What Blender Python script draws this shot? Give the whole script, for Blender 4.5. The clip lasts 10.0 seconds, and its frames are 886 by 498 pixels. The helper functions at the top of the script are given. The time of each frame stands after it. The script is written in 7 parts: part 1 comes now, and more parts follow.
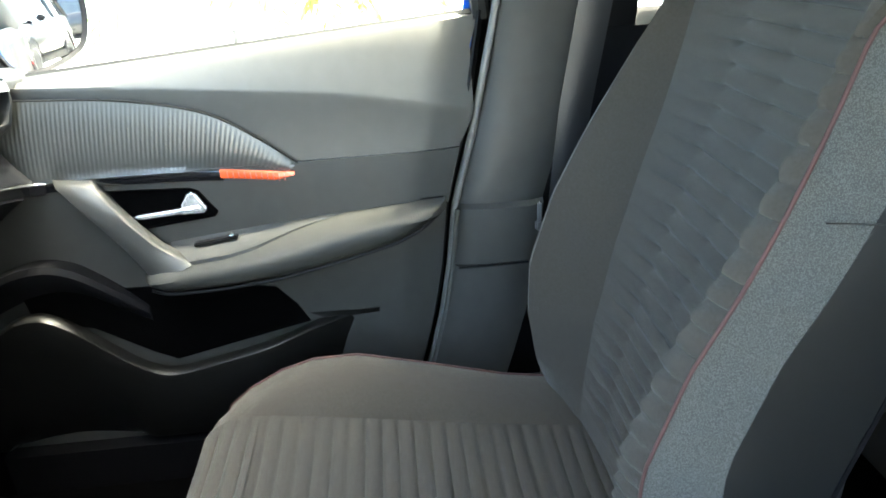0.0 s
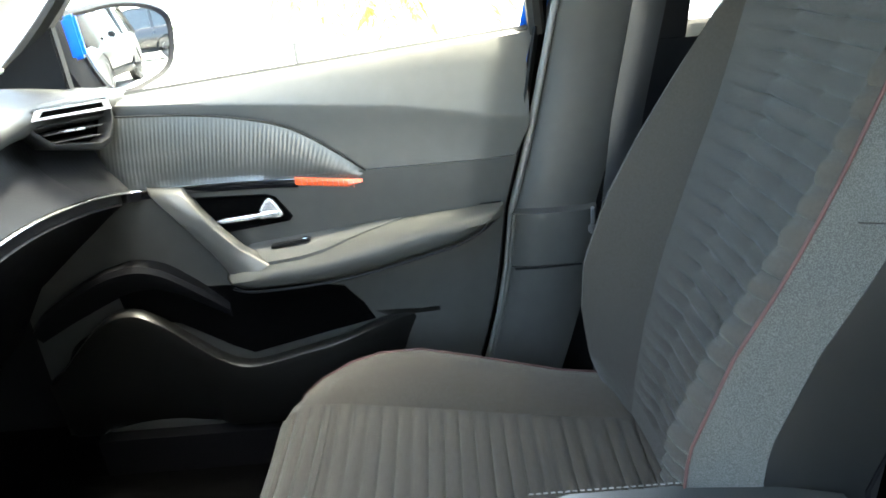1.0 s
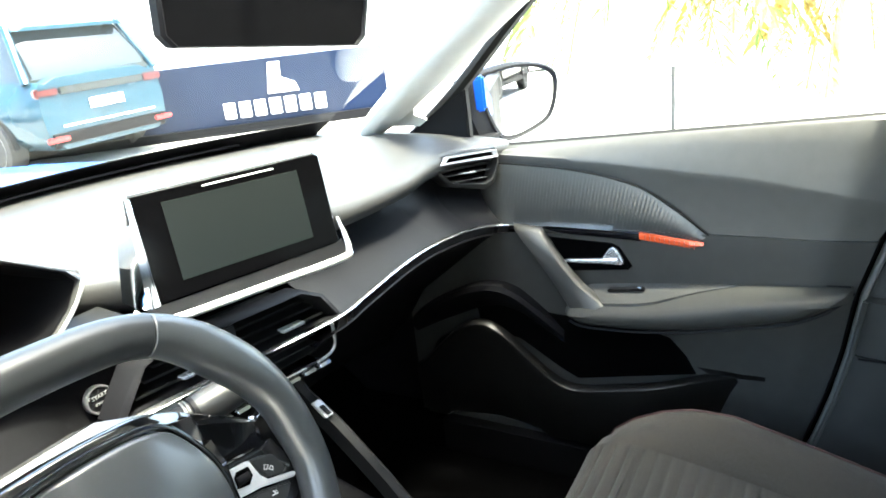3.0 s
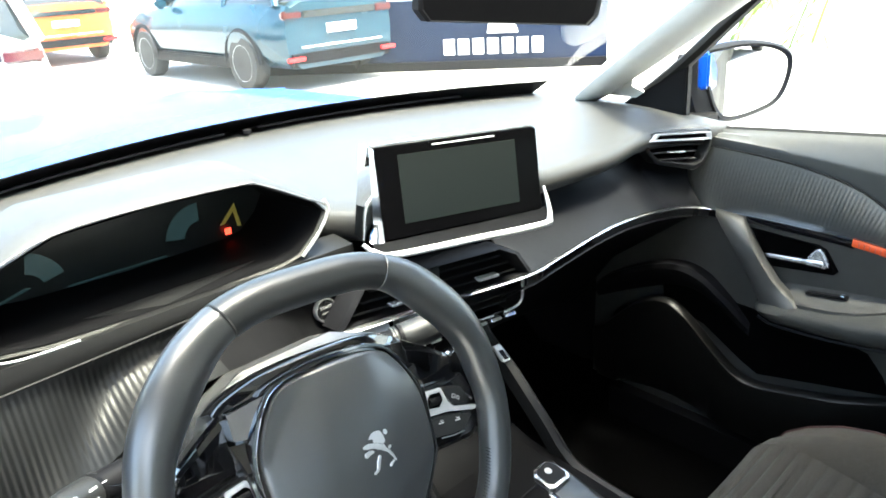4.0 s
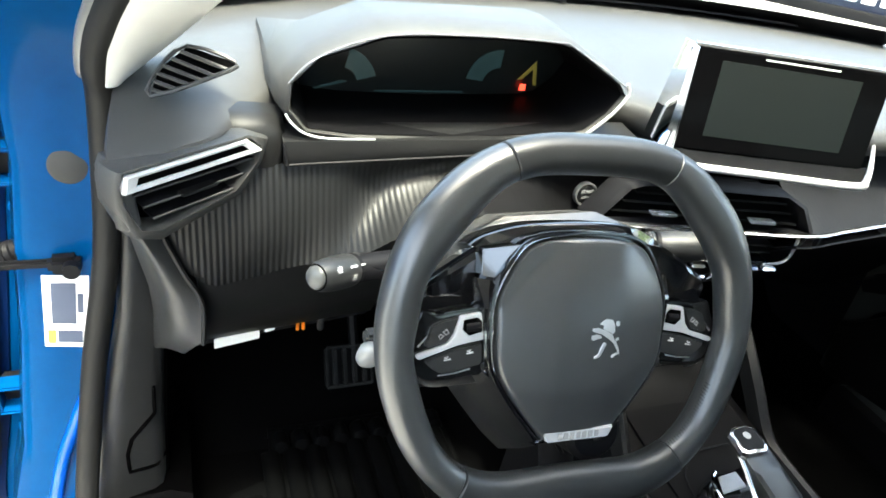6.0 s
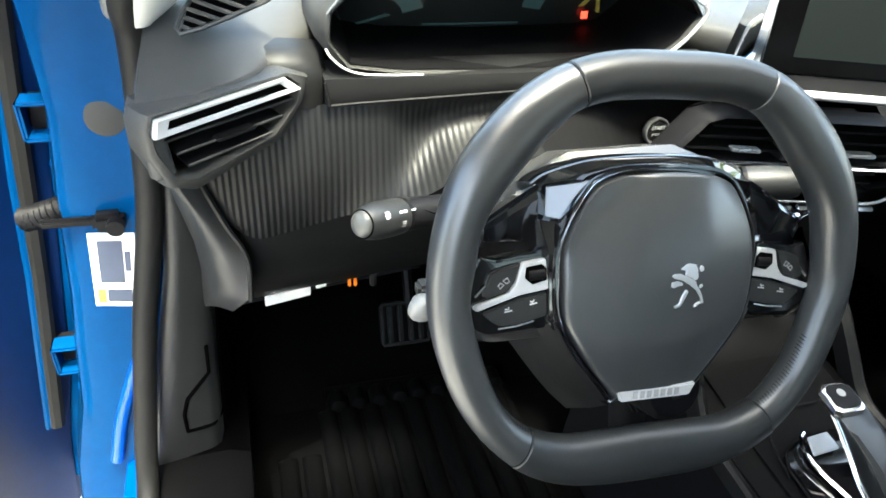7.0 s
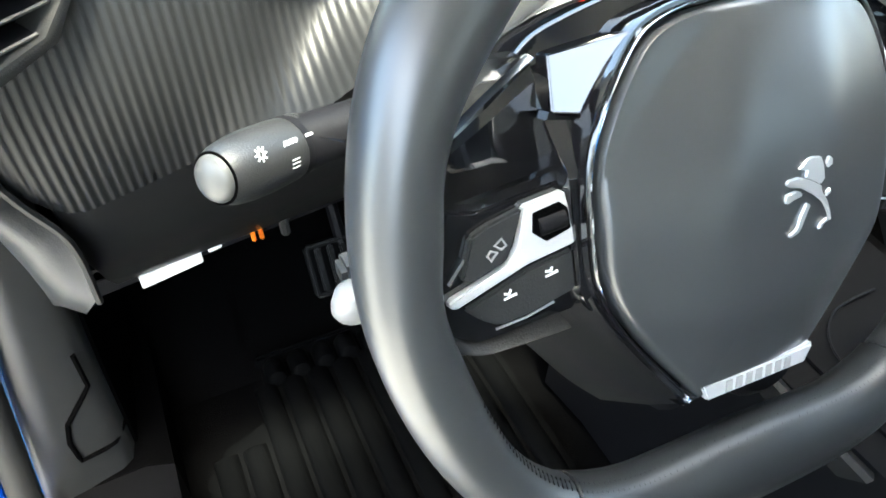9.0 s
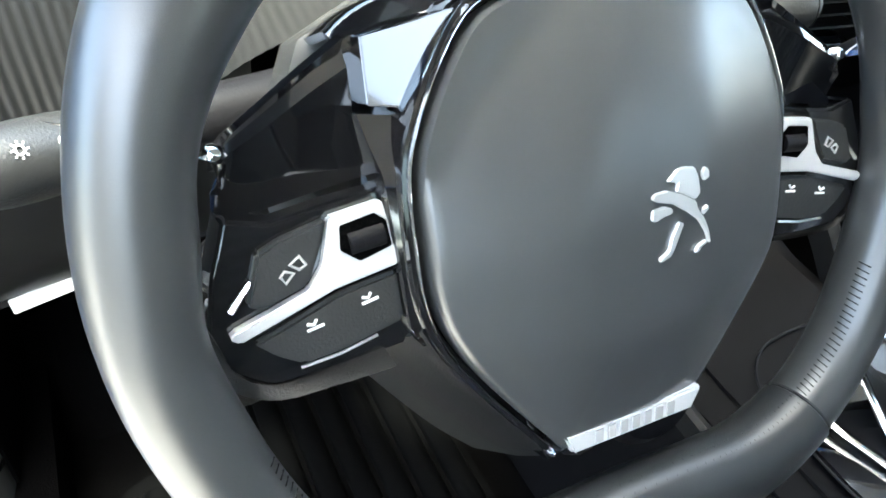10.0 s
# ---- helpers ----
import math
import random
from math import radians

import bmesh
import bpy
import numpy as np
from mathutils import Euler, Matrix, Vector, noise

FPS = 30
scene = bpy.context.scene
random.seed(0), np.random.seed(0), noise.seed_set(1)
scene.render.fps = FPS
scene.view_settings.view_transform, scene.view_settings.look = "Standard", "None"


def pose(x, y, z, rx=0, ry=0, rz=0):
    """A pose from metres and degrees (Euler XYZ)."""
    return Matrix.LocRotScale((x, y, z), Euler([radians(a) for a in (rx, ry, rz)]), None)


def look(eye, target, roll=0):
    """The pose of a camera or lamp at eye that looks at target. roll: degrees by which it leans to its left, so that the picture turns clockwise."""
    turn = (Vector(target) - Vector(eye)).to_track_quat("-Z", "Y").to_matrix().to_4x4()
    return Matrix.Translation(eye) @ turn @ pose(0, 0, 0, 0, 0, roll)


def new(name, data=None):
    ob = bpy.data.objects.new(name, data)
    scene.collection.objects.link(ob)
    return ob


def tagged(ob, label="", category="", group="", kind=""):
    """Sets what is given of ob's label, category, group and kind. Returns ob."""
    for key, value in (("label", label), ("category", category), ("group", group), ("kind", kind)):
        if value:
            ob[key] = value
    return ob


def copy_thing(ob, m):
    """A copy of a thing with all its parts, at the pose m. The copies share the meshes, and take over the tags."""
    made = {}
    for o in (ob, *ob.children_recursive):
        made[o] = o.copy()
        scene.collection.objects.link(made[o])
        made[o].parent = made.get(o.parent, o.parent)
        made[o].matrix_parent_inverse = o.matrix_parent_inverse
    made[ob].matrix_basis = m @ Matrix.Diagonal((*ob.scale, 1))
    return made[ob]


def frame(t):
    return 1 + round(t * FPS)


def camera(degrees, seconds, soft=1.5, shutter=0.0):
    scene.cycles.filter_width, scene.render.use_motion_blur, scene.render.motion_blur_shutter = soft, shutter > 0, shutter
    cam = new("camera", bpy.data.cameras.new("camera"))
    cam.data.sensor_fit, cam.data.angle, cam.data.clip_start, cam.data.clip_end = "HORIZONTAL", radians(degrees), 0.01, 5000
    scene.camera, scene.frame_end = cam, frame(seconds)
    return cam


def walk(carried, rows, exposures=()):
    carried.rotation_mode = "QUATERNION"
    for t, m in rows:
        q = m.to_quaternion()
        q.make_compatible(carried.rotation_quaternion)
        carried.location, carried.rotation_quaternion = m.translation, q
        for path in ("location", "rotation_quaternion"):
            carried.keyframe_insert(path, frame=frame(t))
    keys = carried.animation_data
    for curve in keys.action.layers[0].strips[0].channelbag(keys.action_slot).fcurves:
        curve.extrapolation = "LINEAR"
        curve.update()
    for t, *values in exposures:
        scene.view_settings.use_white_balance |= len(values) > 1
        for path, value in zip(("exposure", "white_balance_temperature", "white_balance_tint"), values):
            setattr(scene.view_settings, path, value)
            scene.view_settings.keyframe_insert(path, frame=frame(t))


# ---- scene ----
cam = camera(64.7, 10.0, soft=1.7)
PATH = [
    (0, (-0.378, -0.324, 1.197), (1.449, -0.428, 0.391), -3.7),
    (0.5, (-0.41, -0.316, 1.199), (1.424, -0.326, 0.402), -4.3),
    (1, (-0.445, -0.311, 1.218), (1.398, -0.268, 0.441), -5.4),
    (1.5, (-0.456, -0.34, 1.227), (1.379, -0.058, 0.482), -8.2),
    (2, (-0.483, -0.327, 1.264), (1.316, 0.172, 0.549), -8.6),
    (2.2, (-0.492, -0.328, 1.281), (1.289, 0.252, 0.58), -7.9),
    (3.3, (-0.556, -0.371, 1.335), (0.96, 0.743, 0.654), -6.0),
    (3.5, (-0.566, -0.377, 1.346), (0.866, 0.819, 0.627), -5.6),
    (4, (-0.594, -0.388, 1.371), (0.658, 0.976, 0.616), -3.1),
    (4.5, (-0.621, -0.397, 1.379), (0.402, 1.124, 0.579), 1.8),
    (5, (-0.642, -0.394, 1.387), (0.215, 1.187, 0.512), 4.5),
    (5.5, (-0.642, -0.378, 1.367), (0.087, 1.223, 0.416), 7.3),
    (5.7, (-0.641, -0.374, 1.355), (0.067, 1.216, 0.37), 8.3),
    (6.8, (-0.623, -0.346, 1.315), (-0.085, 1.219, 0.191), 5.5),
    (7, (-0.62, -0.331, 1.3), (-0.109, 1.229, 0.158), 4.7),
    (7.5, (-0.601, -0.272, 1.256), (-0.118, 1.25, 0.052), 2.2),
    (8, (-0.577, -0.218, 1.211), (-0.087, 1.262, -0.042), -0.4),
    (8.5, (-0.561, -0.167, 1.178), (-0.045, 1.246, -0.139), -1.0),
    (9, (-0.553, -0.129, 1.178), (0.069, 1.19, -0.19), -0.3),
    (9.5, (-0.524, -0.129, 1.167), (0.121, 1.16, -0.22), 1.1),
    (10, (-0.484, -0.124, 1.142), (0.235, 1.213, -0.161), 2.6),
]
walk(cam, [(t, look(eye, target, roll)) for t, eye, target, roll in PATH], exposures=[(0, 5.19, 7150, -5), (2, 4.94, 7050, -5), (3.5, 4.25, 6750, -4), (5.5, 3.84, 6850, -4), (7, 3.90, 6850, -4), (8.5, 4.30, 6750, -4), (10, 4.62, 6700, -4)])

# ---------------------------------------------------------------- light
SUN_ELEV, SUN_AZ = radians(73), radians(172)
world = bpy.data.worlds.new("sky")
scene.world = world
world.use_nodes = True
wn, wl = world.node_tree.nodes, world.node_tree.links
sky = wn.new("ShaderNodeTexSky")
sky.sky_type, sky.sun_disc = "NISHITA", False
sky.sun_elevation, sky.sun_rotation = SUN_ELEV, SUN_AZ
sky.air_density, sky.dust_density = 0.8, 5.0
wl.new(sky.outputs[0], wn["Background"].inputs[0])
wn["Background"].inputs[1].default_value = 0.15
sun = new("sun", bpy.data.lights.new("sun", "SUN"))
sun.data.energy, sun.data.angle, sun.data.color = 1.5, radians(8), (1.0, 0.95, 0.88)
sun_dir = Vector((math.sin(SUN_AZ) * math.cos(SUN_ELEV), math.cos(SUN_AZ) * math.cos(SUN_ELEV), math.sin(SUN_ELEV)))
sun.matrix_world = look(sun_dir * 20, (0, 0, 0))

# ---------------------------------------------------------------- materials
def material(name, base, rough=0.5, metal=0.0, vary=0.15, scale=40.0, bump=0.0, bump_scale=400.0, coat=0.0, spec=0.5, big=3.0, sheen=0.0):
    m = bpy.data.materials.new(name)
    m.use_nodes = True
    n, l = m.node_tree.nodes, m.node_tree.links
    b = n["Principled BSDF"]
    b.inputs["Metallic"].default_value = metal
    b.inputs["Coat Weight"].default_value = coat
    b.inputs["Coat Roughness"].default_value = 0.05
    b.inputs["Specular IOR Level"].default_value = spec
    b.inputs["Sheen Weight"].default_value = sheen
    tc = n.new("ShaderNodeTexCoord")
    fine, wide = n.new("ShaderNodeTexNoise"), n.new("ShaderNodeTexNoise")
    fine.inputs["Scale"].default_value, fine.inputs["Detail"].default_value = scale, 4
    wide.inputs["Scale"].default_value, wide.inputs["Detail"].default_value = big, 3
    add = n.new("ShaderNodeMath")
    add.operation = "ADD"
    for k, tex in enumerate((fine, wide)):
        l.new(tc.outputs["Object"], tex.inputs["Vector"])
        l.new(tex.outputs["Fac"], add.inputs[k])
    ramp = n.new("ShaderNodeMapRange")
    ramp.inputs["From Min"].default_value, ramp.inputs["From Max"].default_value = 0.7, 1.3
    ramp.inputs["To Min"].default_value, ramp.inputs["To Max"].default_value = 1 - vary, 1 + vary
    l.new(add.outputs[0], ramp.inputs["Value"])
    mul = n.new("ShaderNodeVectorMath")
    mul.operation = "SCALE"
    mul.inputs[0].default_value = base[:3]
    l.new(ramp.outputs[0], mul.inputs["Scale"])
    l.new(mul.outputs[0], b.inputs["Base Color"])
    rr = n.new("ShaderNodeMapRange")
    rr.inputs["From Min"].default_value, rr.inputs["From Max"].default_value = 0.3, 0.7
    rr.inputs["To Min"].default_value, rr.inputs["To Max"].default_value = max(rough * 0.88, 0.01), min(rough * 1.12, 1)
    l.new(wide.outputs["Fac"], rr.inputs["Value"])
    l.new(rr.outputs[0], b.inputs["Roughness"])
    if bump:
        tex, bp = n.new("ShaderNodeTexNoise"), n.new("ShaderNodeBump")
        tex.inputs["Scale"].default_value, tex.inputs["Detail"].default_value = bump_scale, 3
        bp.inputs["Strength"].default_value, bp.inputs["Distance"].default_value = bump, 0.001
        l.new(tc.outputs["Object"], tex.inputs["Vector"])
        l.new(tex.outputs["Fac"], bp.inputs["Height"])
        l.new(bp.outputs[0], b.inputs["Normal"])
    return m


def melange(name, dark, light, scale=900.0):
    """Woven two-tone cloth."""
    m = material(name, dark, 0.95, vary=0.1, bump=0.6, bump_scale=1200, spec=0.15, sheen=0.15)
    n, l = m.node_tree.nodes, m.node_tree.links
    tex, ramp, mix = n.new("ShaderNodeTexNoise"), n.new("ShaderNodeValToRGB"), n.new("ShaderNodeMix")
    tex.inputs["Scale"].default_value, tex.inputs["Detail"].default_value = scale, 2
    ramp.color_ramp.elements[0].position, ramp.color_ramp.elements[1].position = 0.42, 0.62
    mix.data_type = "RGBA"
    mix.inputs["A"].default_value, mix.inputs["B"].default_value = (*dark, 1), (*light, 1)
    tc = next(x for x in n if x.type == "TEX_COORD")
    l.new(tc.outputs["Object"], tex.inputs["Vector"])
    l.new(tex.outputs["Fac"], ramp.inputs[0])
    l.new(ramp.outputs[0], mix.inputs["Factor"])
    l.new(mix.outputs["Result"], n["Principled BSDF"].inputs["Base Color"])
    return m


def glass(name, tint=(1, 1, 1), ior=1.45):
    """A thin pane: clear, with a Fresnel gloss."""
    m = bpy.data.materials.new(name)
    m.use_nodes = True
    n, l = m.node_tree.nodes, m.node_tree.links
    n.remove(n["Principled BSDF"])
    clear, gloss, mix, fr = (n.new("ShaderNode" + k) for k in ("BsdfTransparent", "BsdfGlossy", "MixShader", "Fresnel"))
    clear.inputs[0].default_value = (*tint, 1)
    gloss.inputs["Roughness"].default_value = 0.02
    fr.inputs[0].default_value = ior
    l.new(fr.outputs[0], mix.inputs[0])
    l.new(clear.outputs[0], mix.inputs[1])
    l.new(gloss.outputs[0], mix.inputs[2])
    l.new(mix.outputs[0], n["Material Output"].inputs[0])
    return m


def glowing(name, colour, strength):
    m = material(name, colour, 0.4)
    b = m.node_tree.nodes["Principled BSDF"]
    b.inputs["Emission Color"].default_value, b.inputs["Emission Strength"].default_value = (*colour, 1), strength
    return m


PLASTIC = material("dark_grained_plastic", (0.017, 0.0175, 0.0175), 0.42, vary=0.1, bump=0.3, bump_scale=900, spec=0.5)
SOFT = material("soft_touch_dash_pad", (0.030, 0.030, 0.0287), 0.46, vary=0.1, bump=0.4, bump_scale=1100, spec=0.4)
DEEP = material("black_plastic", (0.006, 0.006, 0.007), 0.5, vary=0.1, bump=0.2, bump_scale=800, spec=0.09)
RIBBED = material("ribbed_satin_plastic", (0.006, 0.0064, 0.0068), 0.4, vary=0.1, bump=0.1, bump_scale=1500, spec=0.2)
PIANO = material("piano_black", (0.006, 0.006, 0.007), 0.07, vary=0.1, coat=1.0, spec=0.7)
CHROME = material("satin_chrome", (0.78, 0.79, 0.8), 0.28, 0.75, vary=0.05)
BRIGHT = material("bright_chrome", (0.86, 0.87, 0.88), 0.08, 1.0, vary=0.03)
SILVER = material("silver_paint", (0.55, 0.56, 0.57), 0.32, 0.35, vary=0.05)
LEATHER = material("smooth_black_leather", (0.017, 0.0180, 0.0186), 0.34, vary=0.12, bump=0.12, bump_scale=1600, spec=0.5)
LEATHER_FINE = material("fine_black_leather", (0.026, 0.0272, 0.0277), 0.34, vary=0.08, bump=0.05, bump_scale=2400, spec=0.97)
LEATHERETTE = material("dark_leatherette", (0.0085, 0.0090, 0.0090), 0.45, vary=0.08, bump=0.1, bump_scale=1600, spec=0.45)
SEAT = material("dark_seat_cloth", (0.036, 0.0315, 0.0262), 0.9, vary=0.16, scale=300, bump=0.7, bump_scale=1500, spec=0.12, sheen=0.1)
SEAT_RIB = material("ribbed_seat_cloth", (0.034, 0.0305, 0.0258), 0.85, vary=0.16, scale=300, bump=0.6, bump_scale=1400, spec=0.15, sheen=0.08)
GREY_CLOTH = melange("grey_melange_cloth", (0.044, 0.047, 0.0455), (0.082, 0.087, 0.0835), 800.0)
THREAD_RED = material("dark_red_thread", (0.05, 0.02, 0.018), 0.8)
THREAD = material("grey_thread", (0.12, 0.116, 0.112), 0.8)
ORANGE = material("orange_lacquer", (0.75, 0.1, 0.03), 0.3, coat=0.4)
ORANGE_CLIP = material("orange_plastic_clip", (0.8, 0.22, 0.02), 0.4)
PILLAR = material("light_grey_pillar_trim", (0.55, 0.55, 0.52), 0.7, vary=0.04, bump=0.2, bump_scale=900)
BLUE = material("blue_metallic_paint", (0.0, 0.055, 0.34), 0.3, 0.0, vary=0.05, coat=0.25, spec=0.25)
RUBBER = material("black_rubber_seal", (0.010, 0.010, 0.0098), 0.6, vary=0.1, spec=0.2)
# Carpet set near zero: footwell and recess shade is put into this black.
CARPET_AND_SHADE = material("black_carpet_and_recess_shade", (0.0013, 0.0013, 0.0014), 0.95, vary=0.3, scale=300, bump=0.9, bump_scale=500, spec=0.01)
# Mat rubber lowered likewise, to carry the footwell's shade.
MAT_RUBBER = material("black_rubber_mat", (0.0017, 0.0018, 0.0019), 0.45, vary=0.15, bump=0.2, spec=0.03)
SCREEN_GLASS = material("black_screen_glass", (0.0012, 0.0012, 0.0014), 0.1, vary=0.05, spec=0.05)
# Body blue darkened and dulled: shade and lost reflections put into the colour.
SHADED_BLUE = material("shaded_blue_paint", (0.001, 0.036, 0.125), 0.16, vary=0.1, spec=0.035)
# The same blue darker still, standing for shade by the hinges.
JAMB_SHADE_BLUE = material("jamb_shade_blue_paint", (0.0, 0.008, 0.045), 0.4, vary=0.2, spec=0.25)
ARM = material("padded_armrest_skin", (0.031, 0.031, 0.0282), 0.6, vary=0.1, bump=0.4, bump_scale=1200, spec=0.3)
SATIN = material("satin_grey_plastic", (0.04, 0.04, 0.038), 0.46, vary=0.08, bump=0.15, bump_scale=1200)
INSERT = material("satin_door_insert", (0.049, 0.050, 0.047), 0.34, vary=0.06, bump=0.1, bump_scale=1500, spec=0.95)
DOORSKIN = material("grained_door_plastic", (0.049, 0.0495, 0.0462), 0.42, vary=0.1, bump=0.3, bump_scale=1000, spec=0.6)
SHROUD = material("satin_column_plastic", (0.05, 0.05, 0.047), 0.22, vary=0.08, bump=0.05, bump_scale=900, spec=1.0)
# Pale grey for beads that paint edge highlights.
HIGHLIGHT_BEAD = material("pale_highlight_bead", (0.13, 0.13, 0.128), 0.3, vary=0.08, spec=0.6)
HEADLINER = material("grey_headlining_cloth", (0.36, 0.36, 0.34), 0.9, vary=0.06, bump=0.3, bump_scale=900)
DECK = material("matt_black_deck", (0.004, 0.004, 0.0045), 0.6, vary=0.15, spec=0.03)
HARD = material("hard_black_plastic", (0.0085, 0.0087, 0.009), 0.4, vary=0.1, bump=0.3, bump_scale=1000, spec=0.2)
# Door plastic again, darker: shade on the lower door put into the colour.
SHADED_DOORSKIN = material("shaded_door_plastic", (0.032, 0.0325, 0.0308), 0.45, vary=0.12, bump=0.35, bump_scale=1000, spec=0.4)
PILLAR_DARK = material("grained_pillar_plastic", (0.031, 0.0312, 0.0300), 0.45, vary=0.12, bump=0.35, bump_scale=1000, spec=0.4)
AIRBAG = material("grained_airbag_cover", (0.033, 0.0350, 0.0365), 0.30, vary=0.08, bump=0.06, bump_scale=2200, spec=1.0)
FASCIA = material("satin_passenger_fascia", (0.0065, 0.0069, 0.0082), 0.42, vary=0.1, bump=0.1, bump_scale=1500, spec=0.08)
# Pocket plastic darkened to stand for the dashboard's shade on the door.
SHADED_POCKET = material("shaded_pocket_plastic", (0.0056, 0.0056, 0.0053), 0.36, vary=0.1, bump=0.2, bump_scale=1000, spec=0.3)
DARK_CHROME = material("dark_polished_chrome", (0.5, 0.5, 0.51), 0.12, 0.9, vary=0.04)
SMOKED = material("smoked_chrome", (0.2, 0.2, 0.205), 0.3, 0.6, vary=0.05)
PAPER = material("white_label_paper", (0.8, 0.8, 0.78), 0.6, vary=0.03)
INK = material("grey_blue_print", (0.045, 0.06, 0.10), 0.6, vary=0.1)
YELLOW = material("yellow_print", (0.7, 0.5, 0.05), 0.6)
WHITE_MARK = material("white_print", (0.7, 0.7, 0.7), 0.5)
GREY_MARK = material("grey_print", (0.3, 0.3, 0.3), 0.5)
PLUG = material("grey_rubber_plug", (0.018, 0.018, 0.018), 0.7)
GLASS = glass("window_glass", (0.93, 0.96, 0.95))
PRIVACY = glass("tinted_rear_glass", (0.20, 0.235, 0.25))
MIRROR = material("mirror_glass", (0.9, 0.9, 0.9), 0.01, 1.0, vary=0.0)
SCREEN = material("dark_display_glass", (0.013, 0.015, 0.015), 0.3, vary=0.05, spec=0.3)
DISPLAY = material("display_panel", (0.0028, 0.0042, 0.0040), 0.34, vary=0.05, spec=0.5)

# ---------------------------------------------------------------- building tools
BASE = {}


def thing(name, label, category, base=(0, 0, 0), group="", kind=""):
    ob = new(name)
    ob.empty_display_size = 0.05
    ob.location = base
    BASE[ob.name] = Vector(base)
    return tagged(ob, label, category, group, kind)


def root_base(ob):
    while ob.parent:
        ob = ob.parent
    return BASE[ob.name]


def to_mesh(name, bm, mat, sharp=38, facing=None):
    if facing is None:
        bmesh.ops.recalc_face_normals(bm, faces=bm.faces)
    else:
        bm.normal_update()
        bmesh.ops.reverse_faces(bm, faces=[f for f in bm.faces if f.normal.dot(Vector(facing)) < 0])
    me = bpy.data.meshes.new(name)
    bm.to_mesh(me)
    bm.free()
    me.materials.append(mat)
    for p in me.polygons:
        p.use_smooth = True
    me.set_sharp_from_angle(angle=radians(sharp))
    return me


def part(name, bm, mat, parent, label="", sharp=38):
    """Links bm, given in world metres, as one mesh under a thing or a part."""
    bmesh.ops.translate(bm, verts=bm.verts, vec=-root_base(parent))
    ob = new(name, to_mesh(name, bm, mat, sharp))
    ob.parent = parent
    return tagged(ob, label) if label else ob


def solo(name, bm, mat, label, category, group="", kind="", sharp=38, facing=None):
    """A thing that is one mesh, its origin at the foot of its middle."""
    xs = [v.co for v in bm.verts]
    lo = Vector([min(v[k] for v in xs) for k in range(3)])
    hi = Vector([max(v[k] for v in xs) for k in range(3)])
    base = Vector(((lo.x + hi.x) / 2, (lo.y + hi.y) / 2, lo.z))
    bmesh.ops.translate(bm, verts=bm.verts, vec=-base)
    ob = new(name, to_mesh(name, bm, mat, sharp, facing))
    ob.location = base
    BASE[ob.name] = base
    return tagged(ob, label, category, group, kind)


def merged(*bms):
    out = bmesh.new()
    for b in bms:
        me = bpy.data.meshes.new("tmp")
        b.to_mesh(me)
        b.free()
        out.from_mesh(me)
        bpy.data.meshes.remove(me)
    return out


def moved(bm, m):
    bmesh.ops.transform(bm, matrix=m, verts=bm.verts)
    return bm


def sheet(rows, thick=0.0):
    """A surface through rows of points, with thickness."""
    bm = bmesh.new()
    vs = [[bm.verts.new(p) for p in r] for r in rows]
    for a, b in zip(vs, vs[1:]):
        for k in range(len(a) - 1):
            bm.faces.new((a[k], a[k + 1], b[k + 1], b[k]))
    bmesh.ops.recalc_face_normals(bm, faces=bm.faces)
    if thick:
        bmesh.ops.solidify(bm, geom=bm.faces[:], thickness=thick)
    return bm


def loft(loops, caps=True):
    """A closed skin through closed loops of the same count."""
    bm = bmesh.new()
    vs = [[bm.verts.new(p) for p in r] for r in loops]
    for a, b in zip(vs, vs[1:]):
        for k in range(len(a)):
            j = (k + 1) % len(a)
            bm.faces.new((a[k], a[j], b[j], b[k]))
    if caps:
        bm.faces.new(vs[0][::-1])
        bm.faces.new(vs[-1])
    return bm


def prism(poly, way, bevel=0.0, seg=2):
    """A flat outline, pushed along way, with rounded edges."""
    bm = bmesh.new()
    way = Vector(way)
    a = [bm.verts.new(p) for p in poly]
    b = [bm.verts.new(Vector(p) + way) for p in poly]
    bm.faces.new(a)
    bm.faces.new(b[::-1])
    for k in range(len(a)):
        j = (k + 1) % len(a)
        bm.faces.new((a[j], a[k], b[k], b[j]))
    bmesh.ops.recalc_face_normals(bm, faces=bm.faces)
    if bevel:
        bmesh.ops.bevel(bm, geom=bm.edges[:], offset=bevel, segments=seg, affect="EDGES", clamp_overlap=True)
    return bm


def box(c, s, bevel=0.004, turn=None, seg=2):
    bm = bmesh.new()
    bmesh.ops.create_cube(bm, size=1)
    bmesh.ops.scale(bm, vec=s, verts=bm.verts)
    if bevel:
        bmesh.ops.bevel(bm, geom=bm.edges[:], offset=min(bevel, min(s) * 0.45), segments=seg, affect="EDGES")
    m = Matrix.Translation(c) @ (turn.to_4x4() if turn else Matrix())
    return moved(bm, m)


def smooth_line(pts, n=8, closed=False):
    """Catmull-Rom through points."""
    p = [Vector(q) for q in pts]
    out, count = [], len(p)
    spans = count if closed else count - 1
    for k in range(spans):
        if closed:
            a, b, c, d = (p[(k + j) % count] for j in (-1, 0, 1, 2))
        else:
            a, b, c, d = p[max(k - 1, 0)], p[k], p[k + 1], p[min(k + 2, count - 1)]
        for j in range(n):
            t = j / n
            out.append(0.5 * ((2 * b) + (c - a) * t + (2 * a - 5 * b + 4 * c - d) * t * t + (3 * b - a - 3 * c + d) * t ** 3))
    if not closed:
        out.append(p[-1])
    return out


